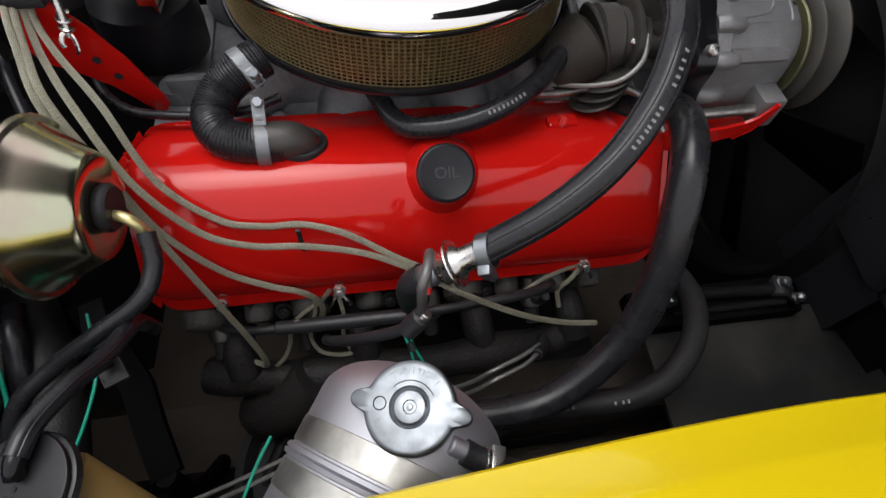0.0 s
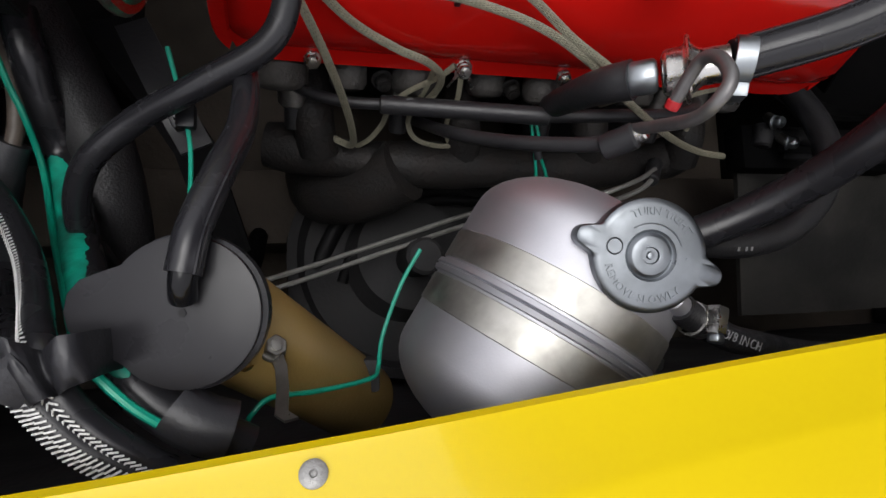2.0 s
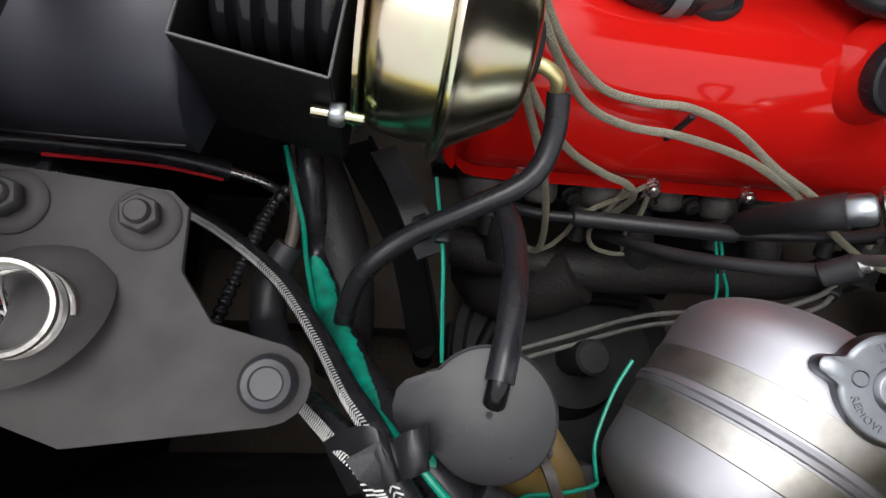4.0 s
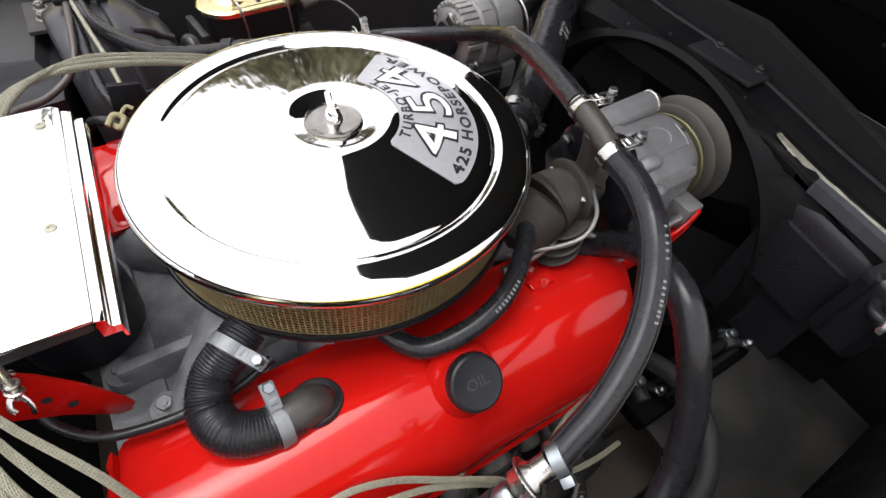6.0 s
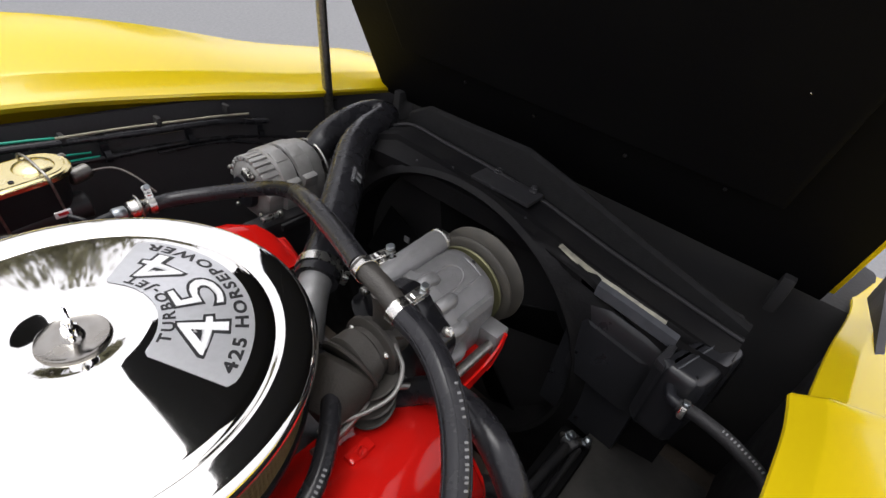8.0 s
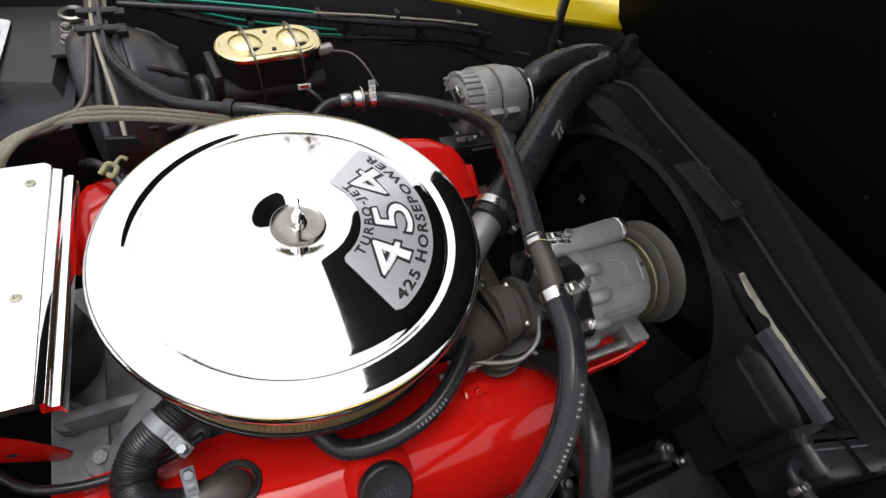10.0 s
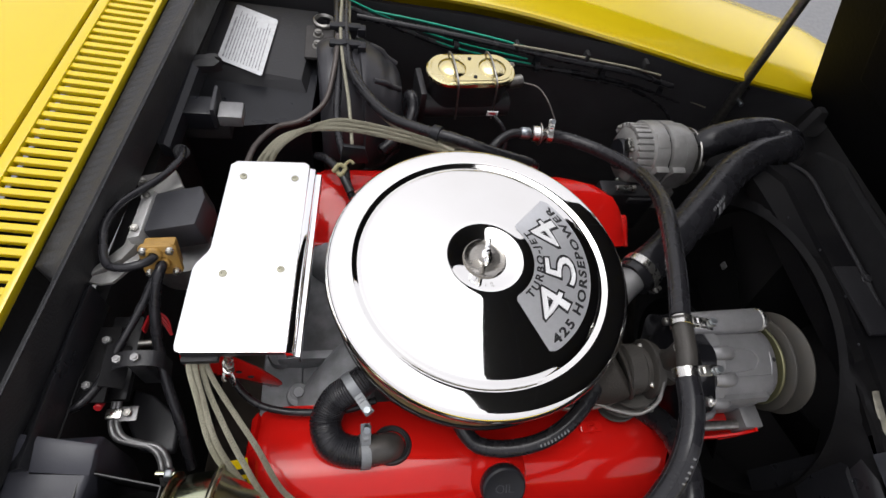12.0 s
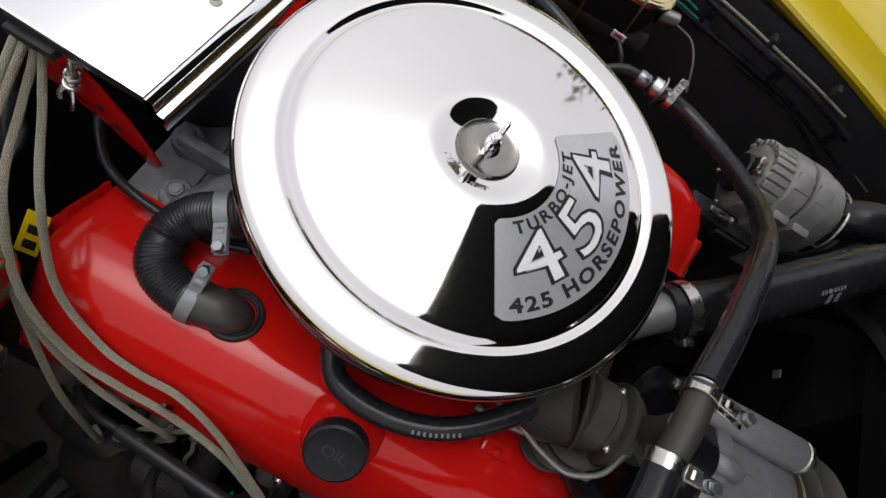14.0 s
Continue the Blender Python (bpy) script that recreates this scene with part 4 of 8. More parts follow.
tagged(part("wire_screen", screen_mesh(), SCREEN, air, "woven wire screen round the filter", smooth=False), kind="stuff")
part("base_pan", lathe([(0, 0.878), (0.12, 0.876), (0.155, 0.877), (0.1650, 0.879), (0.1690, 0.8825), (0.1696, 0.886), (0.1685, 0.889), (0.1665, 0.8895), (0.16, 0.887), (0, 0.887)], Matrix(), 96), BOOST_BLACK, air, "black painted base pan")
part("air_horn", lathe([(0.065, 0.86), (0.065, 0.95), (0.06, 0.95), (0.06, 0.86), (0.065, 0.86)], Matrix(), 40), CAST_ALU, air)

# ---- corrugated breather elbow with two clamps ----
elbow = thing("breather_elbow", (-0.10, -0.17, 0.825), "black ribbed rubber breather elbow between valve cover and air cleaner", "breather hose")
EL = [(-0.130, -0.102, 0.876), (-0.146, -0.112, 0.872), (-0.166, -0.122, 0.860), (-0.177, -0.143, 0.850), (-0.169, -0.166, 0.848), (-0.146, -0.176, 0.846), (-0.118, -0.174, 0.843)]
part("ribbed_hose", tube(EL, 0.0174, 24, 40, wave=0.00042, wave_len=0.0026), RUBBER, elbow)
part("pipe_elbow", tube([(-0.140, -0.1765, 0.8465), (-0.122, -0.1750, 0.8465), (-0.1100, -0.1735, 0.8440), (-0.1040, -0.1715, 0.8360), (-0.1030, -0.1700, 0.8200)], 0.0162, 24, 10), ELBOW_PIPE, elbow, "grey-brown steel pipe elbow")
part("grommet", lathe([(0.0165, -0.004), (0.0225, -0.004), (0.0235, 0.0000), (0.0225, 0.0028), (0.0205, 0.0034), (0.0190, 0.0022), (0.0180, 0.0030), (0.0165, 0.0022), (0.0165, -0.004)], at((-0.1030, -0.1690, 0.8338), (0, 0.21, 0.98)), 40), MATT_RUBBER, elbow)
clamp_grey = material("dull_zinc_clamp", (0.22, 0.23, 0.24), 0.5, 0.5, spots=0.3, spot_scale=60, bump=0.2)
tower_clamp(elbow, (-0.134, -0.1765, 0.8445), (1, 0.08, -0.1), 0.0179, 0.011, (0.05, 0.8, 0.6), 0.022, clamp_grey, "dull grey hose clamp")
tower_clamp(elbow, (-0.146, -0.112, 0.872), (0.8, 0.5, 0.2), 0.0179, 0.011, (0.6, -0.75, 0.1), 0.024, clamp_grey, "dull grey hose clamp")

# ---- distributor shield ----
shield = thing("ignition_shield", (-0.26, 0.03, 0.80), "chrome ignition shield over the distributor", "ignition shield")
OUT = [(-0.3150, -0.0915), (-0.2135, -0.0945), (-0.2010, 0.1508), (-0.2065, 0.1557), (-0.2877, 0.1547), (-0.2945, 0.1490), (-0.3018, 0.0300), (-0.3042, 0.0235), (-0.3140, 0.0095), (-0.3165, 0.0030), (-0.3208, -0.0836), (-0.3195, -0.0895)]
top = part("top_plate", prism(OUT, 0.0035, pose(0, 0, 0.9400), 0.0015), CHROME, shield, "mirror-bright chrome top plate")
rivet_grey = material("dull_rivet", (0.36, 0.35, 0.27), 0.5, 0.4, spots=0.4, spot_scale=200)
for x, y in ((-0.278, 0.1304), (-0.2177, 0.1294), (-0.2848, -0.0038), (-0.2255, 0.0011)):
    part("rivet", lathe([(0, 0), (0.0046, 0), (0.0042, 0.0010), (0.0018, 0.0014), (0.0012, 0.0004), (0, 0.0002)], at((x, y, 0.9433), (0, 0, 1)), 18), rivet_grey, top, "dull pale rivet")


def side_plate(a, b, low, out):
    """A vertical chrome side with folded steps."""
    a, b, o = Vector((*a, 0)), Vector((*b, 0)), Vector((*out, 0))
    prof = [(0.0, 0.9412), (0.0062, 0.9392), (0.0070, 0.9380), (0.0074, 0.9320), (0.0082, 0.9305), (0.0092, 0.9302), (0.0130, 0.9300), (0.0138, 0.9285), (0.0138, low), (0.0118, low), (0.0112, 0.922), (0.0, 0.922)]
    return loft([[p + o * d + Vector((0, 0, z)) for d, z in prof] for p in (a, b)])


part("side_plate", side_plate((-0.2145, -0.094), (-0.2005, 0.148), 0.915, (0.998, -0.06)), CHROME, shield)
part("end_plate", box((-0.266, -0.0905, 0.9345), (0.098, 0.003, 0.011), bevel=0.001), BLACK_PAINT, shield)
part("wire_grommet", box((-0.298, -0.0925, 0.9280), (0.036, 0.010, 0.009), bevel=0.003), MATT_RUBBER, shield, "black rubber wire grommet")
part("distributor", lathe([(0, 0), (0.05, 0), (0.052, 0.03), (0.05, 0.06), (0.035, 0.07), (0, 0.07)], at((-0.255, 0.02, 0.80), (0, 0, 1)), 32), BLACK_PLASTIC, shield, "black distributor cap")
part("distributor_body", lathe([(0.03, -0.06), (0.034, 0.0), (0, 0.0)], at((-0.255, 0.02, 0.80), (0, 0, 1)), 24), CAST_ALU, shield)
nut = part("stud", rod((-0.2745, -0.086, 0.932), (-0.2745, -0.100, 0.900), 0.0030), STEEL, shield)
part("spring_nut", tube([(-0.2745 + 0.0046 * math.cos(k), -0.0915 - 0.0005 * k + 0.0046 * math.sin(k), 0.917 - 0.0009 * k) for k in np.linspace(0, 14.5, 46)], 0.0013, 6, 2), STEEL, nut)
part("wing", tube([(-0.2745, -0.098, 0.905), (-0.2790, -0.101, 0.903), (-0.2805, -0.105, 0.899), (-0.2790, -0.107, 0.896)], lambda u: 0.0024 - 0.0006 * u, 8, flat=0.6), STEEL, nut)
part("wing", tube([(-0.2745, -0.098, 0.905), (-0.2705, -0.104, 0.900), (-0.2700, -0.108, 0.894), (-0.2715, -0.109, 0.891)], lambda u: 0.0024 - 0.0006 * u, 8, flat=0.6), STEEL, nut)

# red support bracket below the shield, on both sides
bracket = thing("shield_bracket", (-0.26, -0.08, 0.78), "red painted steel bracket under the ignition shield", "bracket")
bp = [(-0.318, 0.931), (-0.283, 0.923), (-0.265, 0.899), (-0.248, 0.867), (-0.233, 0.824), (-0.231, 0.813), (-0.237, 0.804), (-0.246, 0.806), (-0.272, 0.838), (-0.298, 0.858), (-0.316, 0.866), (-0.322, 0.884), (-0.322, 0.914)]
part("plate", prism(bp, 0.003, Matrix.Translation((0, -0.084, 0)) @ pose(0, 0, 0, 90, 0, 0), 0.001), RED, bracket)
for x, z in ((-0.272, 0.868), (-0.262, 0.850)):
    part("hole_grommet", lathe([(0, 0), (0.0035, 0), (0.0035, 0.0008), (0, 0.0008)], at((x, -0.0876, z), (0, -1, 0)), 12), MATT_BLACK, bracket)
# ---- air pump with pulley ----
pump = thing("air_pump", (0.32, -0.08, 0.77), "cast aluminium air injection pump with a steel pulley", "air pump")
PC = Vector((0.0, -0.0985, 0.862))


def lump(a, k):
    return 1 + 0.045 * math.cos(3 * a + k) + 0.03 * math.cos(5 * a)


def pump_at(x, degrees, lift=0.0):
    """A place on the skin of the pump's housing."""
    a = radians(degrees)
    r = (0.0612 - 0.10 * max(0.0, x - 0.338)) * lump(a, 0.6) + lift
    return Vector((x, PC.y + r * math.cos(a), PC.z + r * math.sin(a)))


def pump_body():
    rows = []
    for x, r in ((0.274, 0.0545), (0.276, 0.0640), (0.289, 0.0652), (0.2915, 0.0620), (0.300, 0.0612), (0.338, 0.0612), (0.358, 0.0594), (0.367, 0.0560), (0.3735, 0.0490), (0.3770, 0.038), (0.392, 0.033)):
        rows.append([(x, PC.y + r * lump(a, 0.6) * math.cos(a), PC.z + r * lump(a, 0.6) * math.sin(a)) for a in np.linspace(0, 2 * math.pi, 60, endpoint=False)])
    return loft(rows)


housing = part("housing", pump_body(), CAST_ALU, pump)
part("raised_outline", tube([pump_at(x, d) for x, d in ((0.297, 92), (0.318, 91), (0.330, 93), (0.337, 100), (0.337, 107), (0.330, 114), (0.316, 117), (0.297, 118))], 0.0013, 8), CAST_ALU, housing, "raised cast outline")
part("raised_outline", tube([pump_at(x, d) for x, d in ((0.293, 123), (0.320, 122.5), (0.351, 122), (0.355, 120), (0.356, 112), (0.357, 96))], 0.0012, 8), CAST_ALU, housing)
for d in (63, 96, 124, 152, 186, 220):
    part("flange_lug", tube([pump_at(0.276, d, 0.0005), pump_at(0.284, d, 0.0035), pump_at(0.294, d, 0.0025), pump_at(0.300, d, -0.004)], 0.0085, 14, 4), CAST_ALU, housing)
part("side_rib", loft([[pump_at(x, 141, -0.004), pump_at(x, 145, 0.0065), pump_at(x, 153, 0.0065), pump_at(x, 160, -0.004)] for x in (0.292, 0.318, 0.340, 0.352)]), CAST_ALU, housing)
boss = part("top_boss", loft([[(x, -0.0655 + 0.0155 * f * math.cos(a) + 0.0025 * (x - 0.262) / 0.1, 0.9195 + 0.0145 * f * math.sin(a) + 0.004 * (x - 0.262) / 0.1) for a in np.linspace(0, 2 * math.pi, 24, endpoint=False)] for x, f in ((0.255, 0.9), (0.258, 1.0), (0.352, 1.0), (0.355, 0.94))]), CAST_ALU, pump, "long cast boss along the top")
part("boss_ring", rod((0.3555, -0.063, 0.9235), (0.3600, -0.063, 0.9236), 0.0150, 24), STEEL, boss, "bright washer")
part("boss_bolt", hexagon((0.3600, -0.063, 0.9236), (1, 0.02, 0.02), 0.017, 0.009), DULL_STEEL, boss)
part("dowel_hole", lathe([(0, 0), (0.0026, 0), (0.0026, 0.0006), (0, 0.0006)], at(pump_at(0.361, 105, 0.0004), (0.25, -0.25, 0.93)), 12), MATT_BLACK, pump)
part("lower_lug", box((0.349, -0.166, 0.845), (0.026, 0.030, 0.034), bevel=0.004), CAST_ALU, pump)
part("lower_bolt", rod((0.262, -0.172, 0.842), (0.345, -0.173, 0.846), 0.0060, 14), DULL_STEEL, pump)
back = part("back_plate", loft([[(x, PC.y + r * math.cos(a) * (1 + 0.06 * math.cos(7 * a + 0.5)), PC.z + r * math.sin(a) * (1 + 0.06 * math.cos(7 * a + 0.5))) for a in np.linspace(0, 2 * math.pi, 98, endpoint=False)] for x, r in ((0.251, 0.064), (0.254, 0.0692), (0.273, 0.0692), (0.2755, 0.067))]), BOOST_BLACK, pump, "black scalloped back plate")
for a in (40, 95, 255, 310):
    part("plate_bolt", bolt((0.252, PC.y + 0.060 * math.cos(radians(a)), PC.z + 0.060 * math.sin(radians(a))), (-1, 0, 0), 0.010, 0.006), DULL_STEEL, back)
ear = part("plate_ear", prism([(-0.010, -0.012), (0.008, -0.012), (0.013, -0.004), (0.012, 0.008), (0.004, 0.014), (-0.010, 0.012)], 0.008, at((0.264, -0.147, 0.896), (0.1, -0.75, 0.65)), 0.002), BOOST_BLACK, pump)
part("ear_bolt", bolt((0.2655, -0.1525, 0.902), (0.1, -0.75, 0.65), 0.011, 0.008, 0.0), STEEL, ear, "bright hexagon bolt")
PULL = [(0, 0.0), (0.040, 0.0), (0.050, 0.0015), (0.0605, 0.0035), (0.0622, 0.0050), (0.0615, 0.0070), (0.0555, 0.0105), (0.0500, 0.0150), (0.0500, 0.0170), (0.0570, 0.0205), (0.0655, 0.0240), (0.0672, 0.0255), (0.0668, 0.0275), (0.0640, 0.0285), (0.045, 0.0290), (0, 0.0290)]
pul_grey = material("worn_pulley_steel", (0.060, 0.057, 0.051), 0.42, 0.3, spots=0.5, spot_scale=35, spot_colour=(0.088, 0.078, 0.062), rough_var=0.1)
part("pulley", lathe(PULL, at((0.385, PC.y, PC.z), (1, 0, 0)), 72), pul_grey, pump, "worn grey double pulley")
pulley_ring = material("greenish_zinc_plate", (0.15, 0.146, 0.075), 0.45, 0.5, spots=0.5, spot_scale=40)
part("pulley_ring", lathe([(0.040, 0), (0.0525, 0), (0.0535, 0.0015), (0.0525, 0.004), (0.040, 0.004), (0.040, 0)], at((0.3795, PC.y, PC.z), (1, 0, 0)), 56), pulley_ring, pump, "greenish zinc ring")
red_br = thing("pump_bracket", (0.29, -0.172, 0.82), "red painted channel bracket under the air pump", "bracket")
part("channel", loft([[(x, -0.146, b + 0.004), (x, -0.1790, b), (x, -0.1845, b + 0.004), (x, -0.1850, t), (x, -0.1825, t + 0.001), (x, -0.1815, b + 0.008), (x, -0.146, b + 0.008)] for x, b, t in ((0.205, 0.795, 0.828), (0.26, 0.802, 0.829), (0.308, 0.811, 0.833), (0.327, 0.817, 0.838), (0.338, 0.825, 0.845), (0.344, 0.836, 0.854), (0.347, 0.846, 0.860))]), RED, red_br)
part("end_wall", loft([[(x, -0.185, z), (x, -0.148, z), (x + 0.003, -0.148, z), (x + 0.003, -0.185, z)] for x, z in ((0.325, 0.817), (0.339, 0.828), (0.3455, 0.841), (0.349, 0.856), (0.3495, 0.860))]), RED, red_br)
part("strap", box((0.238, -0.128, 0.795), (0.042, 0.084, 0.018), bevel=0.004), RED, red_br)

# diverter valve between the pump and the hoses
dark_cast = material("brown_grey_casting", (0.048, 0.044, 0.039), 0.5, 0.25, spots=0.5, spot_scale=40, bump=0.3, bump_scale=500)
pipe_grey = material("dull_grey_pipe", (0.22, 0.215, 0.205), 0.45, 0.5, spots=0.4, spot_scale=120)
valve = thing("diverter_valve", (0.19, -0.11, 0.86), "grey cast diverter valve behind the air pump", "valve")
part("body", lathe([(0, 0), (0.026, 0), (0.031, 0.004), (0.031, 0.022), (0.028, 0.025), (0.028, 0.034), (0.032, 0.036), (0.032, 0.046), (0, 0.048)], at((0.172, -0.108, 0.885), (1, 0, 0)), 32), dark_cast, valve)
part("collar", lathe([(0, 0), (0.02, 0), (0.022, 0.004), (0.022, 0.022), (0, 0.024)], at((0.217, -0.108, 0.888), (1, 0, 0)), 24), dark_cast, valve)
brown_foam = material("dark_brown_casting", (0.030, 0.026, 0.022), 0.7, 0.0, spots=0.5, spot_scale=30, bump=0.4, bump_scale=400, gloss=0.3)
part("silencer", lathe([(0, 0.0), (0.026, 0.0), (0.032, 0.005), (0.033, 0.018), (0.030, 0.036), (0.022, 0.052), (0, 0.060)], at((0.178, -0.108, 0.884), (-0.82, -0.2, -0.52)), 32), brown_foam, valve, "brown-grey rounded silencer")
for a in (30, 150, 270):
    part("valve_bolt", bolt((0.206, -0.108 + 0.028 * math.cos(radians(a)), 0.885 + 0.028 * math.sin(radians(a))), (-1, 0, 0), 0.007, 0.004), STEEL, valve)
part("tee_pipe", tube([(0.213, -0.078, 0.976), (0.213, -0.112, 0.967), (0.209, -0.145, 0.957)], 0.0112, 20, 6), dark_cast, valve, "grey pipe between two hose clamps")
part("riser", tube([(0.222, -0.108, 0.90), (0.220, -0.110, 0.935), (0.213, -0.111, 0.965)], 0.012, 16, 6), dark_cast, valve)
part("vacuum_pipe", tube([(0.215, -0.130, 0.905), (0.208, -0.150, 0.893), (0.188, -0.160, 0.880), (0.165, -0.152, 0.868), (0.145, -0.14, 0.860), (0.12, -0.13, 0.855)], 0.0024, 8), pipe_grey, valve)
part("flange_ring", lathe([(0, 0), (0.033, 0), (0.036, 0.002), (0.036, 0.006), (0.033, 0.008), (0, 0.008)], at((0.203, -0.108, 0.8865), (1, 0, 0)), 36), dark_cast, valve)
part("end_ring", lathe([(0, 0), (0.034, 0), (0.0355, 0.002), (0.034, 0.004), (0, 0.004)], at((0.176, -0.1085, 0.883), (0.9, 0.1, 0.3)), 36), dark_cast, valve)
for k in range(4):
    part("cast_rib", lathe([(0.0, 0), (0.0275 - 0.001 * k, 0), (0.0290 - 0.001 * k, 0.0015), (0.0275 - 0.001 * k, 0.003), (0, 0.003)], at((0.196 - 0.004 * k, -0.124 - 0.004 * k, 0.868 - 0.009 * k), (0.35, -0.25, -0.9)), 28), dark_cast, valve)
part("port_cover", prism([(-0.018, -0.012), (0.018, -0.012), (0.024, 0.0), (0.018, 0.012), (-0.018, 0.012), (-0.024, 0.0)], 0.006, at((0.236, -0.112, 0.905), (0.15, -0.25, 0.95)), 0.001), dark_cast, valve)
for dx in (-0.016, 0.016):
    part("port_bolt", bolt((0.236 + dx, -0.113, 0.911), (0.15, -0.25, 0.95), 0.007, 0.004), DULL_STEEL, valve)

# ---- alternator ----
alt = thing("alternator", (0.40, 0.315, 0.74), "grey cast aluminium alternator with a finned rear case", "alternator")
AC = Vector((0.0, 0.314, 0.814))
ax_m = at((0.0, AC.y, AC.z), (1, 0, 0))


def alt_case(stations, lugs=0.0):
    """A round casting with four raised bosses along it."""
    rows = []
    for x, r in stations:
        row = []
        for a in np.linspace(0, 2 * math.pi, 64, endpoint=False):
            boss = max(math.cos(a - radians(q)) for q in (35, 125, 215, 305))
            rr = r * (1 + lugs * max(0.0, (boss - 0.93) / 0.07))
            row.append((x, AC.y + rr * math.cos(a), AC.z + rr * math.sin(a)))
        rows.append(row)
    return loft(rows)


part("rear_case", alt_case(((0.334, 0.030), (0.336, 0.043), (0.341, 0.0490), (0.350, 0.0500), (0.3655, 0.0508), (0.3670, 0.0575), (0.3685, 0.0590), (0.3925, 0.0600), (0.3945, 0.0580)), 0.045), PALE_ALU, alt, "finned grey rear case")
for k in range(14):
    a = radians(8 + 164 * k / 13)
    fin = Matrix.Translation((0.3525, AC.y + 0.0520 * math.cos(a), AC.z + 0.0520 * math.sin(a))) @ pose(0, 0, 0, math.degrees(a) - 90, 0, 0)
    part("cooling_fin", box((0, 0, 0), (0.030, 0.0092, 0.0080), fin, 0.0010, 1), PALE_ALU, alt)
part("seam_gap", alt_case(((0.3940, 0.0560), (0.3995, 0.0560))), MATT_BLACK, alt, "dark seam between the case halves")
part("front_case", alt_case(((0.3985, 0.0580), (0.3995, 0.0600), (0.4240, 0.0605), (0.4262, 0.0580), (0.4440, 0.0570), (0.4500, 0.0530), (0.455, 0.03)), 0.05), PALE_ALU, alt)
for q in (35, 125, 215, 305):
    a = radians(q)
    part("case_bolt", bolt((0.333, AC.y + 0.047 * math.cos(a), AC.z + 0.047 * math.sin(a)), (-1, 0, 0), 0.007, 0.005), DULL_STEEL, alt)
for lx in (0.3805, 0.4125):
    part("seam_lug", box((0, 0, 0), (0.024, 0.026, 0.010), pose(lx, AC.y - 0.020, AC.z + 0.0545, 20, 0, 0), 0.003), PALE_ALU, alt)
    part("seam_lug", box((0, 0, 0), (0.025, 0.012, 0.034), pose(lx, AC.y - 0.0560, AC.z + 0.014, 16, 0, 0), 0.003), PALE_ALU, alt)
part("rear_terminal", box((0, 0, 0), (0.006, 0.008, 0.020), pose(0.330, AC.y - 0.034, AC.z + 0.020, 30, 0, 0), 0.0015), STEEL, alt, "bright terminal clip")
part("rear_terminal", box((0, 0, 0), (0.010, 0.020, 0.014), pose(0.329, AC.y - 0.012, AC.z + 0.036, 20, 0, 0), 0.002), STEEL, alt, "bright terminal clip")
part("end_cover", lathe([(0, 0), (0.026, 0), (0.028, 0.003), (0.028, 0.012), (0, 0.013)], ax_m @ pose(0, 0, 0.324), 32), BLACK_PLASTIC, alt, "black slotted end cover")
fan_w = part("alternator_fan", lathe([(0.0, 0.0), (0.052, 0.0), (0.0535, 0.002), (0.052, 0.004), (0.0, 0.004)], ax_m @ pose(0, 0, 0.4585), 48), DULL_STEEL, alt, "dull steel cooling fan")
for k in range(12):
    m = ax_m @ pose(0, 0, 0.4545, 0, 0, 30 * k)
    part("fan_blade", box((0.045, 0, 0), (0.014, 0.0015, 0.008), m @ pose(0, 0, 0, 0, 0, 18), 0), DULL_STEEL, fan_w)
part("alternator_pulley", lathe([(0, 0), (0.036, 0), (0.038, 0.002), (0.0375, 0.004), (0.029, 0.009), (0.0375, 0.014), (0.038, 0.016), (0.036, 0.018), (0, 0.018)], ax_m @ pose(0, 0, 0.4645), 44), DULL_STEEL, alt)
part("mount_lug", box((0.425, AC.y - 0.045, AC.z - 0.06), (0.035, 0.03, 0.05), bevel=0.006), PALE_ALU, alt)
part("mount_bracket", box((0.345, 0.255, 0.735), (0.11, 0.035, 0.11), bevel=0.006), BLACK_PAINT, alt, "black mounting bracket")
part("bracket_edge", box((0.363, 0.232, 0.782), (0.05, 0.006, 0.012), bevel=0.002), BLACK_PAINT, alt)
part("adjust_bolt", rod((0.312, 0.246, 0.800), (0.345, 0.246, 0.800), 0.005), STEEL, alt)
part("bolt_head", hexagon((0.343, 0.246, 0.800), (1, 0, 0), 0.011, 0.006), DULL_STEEL, alt)

# exhaust manifold, spark plug shields, plugs on the near bank
exhaust = thing("exhaust_manifold", (0, -0.28, 0.60), "dark cast iron exhaust manifold", "exhaust manifold")
part("log", tube([(-0.24, -0.296, 0.612), (-0.15, -0.312, 0.622), (0.0, -0.316, 0.626), (0.12, -0.310, 0.624), (0.19, -0.294, 0.615)], lambda u: 0.0200 + 0.0025 * math.sin(22 * u), 18), CAST_IRON, exhaust)
for x in (-0.20, -0.07, 0.06, 0.17):
    part("port", tube([(x, -0.235, 0.650), (x, -0.28, 0.652), (x + 0.005, -0.308, 0.632)], 0.0175, 14), CAST_IRON, exhaust)
part("outlet", tube([(-0.12, -0.322, 0.632), (-0.155, -0.335, 0.60), (-0.19, -0.33, 0.56), (-0.20, -0.30, 0.50)], 0.030, 16), CAST_IRON, exhaust)
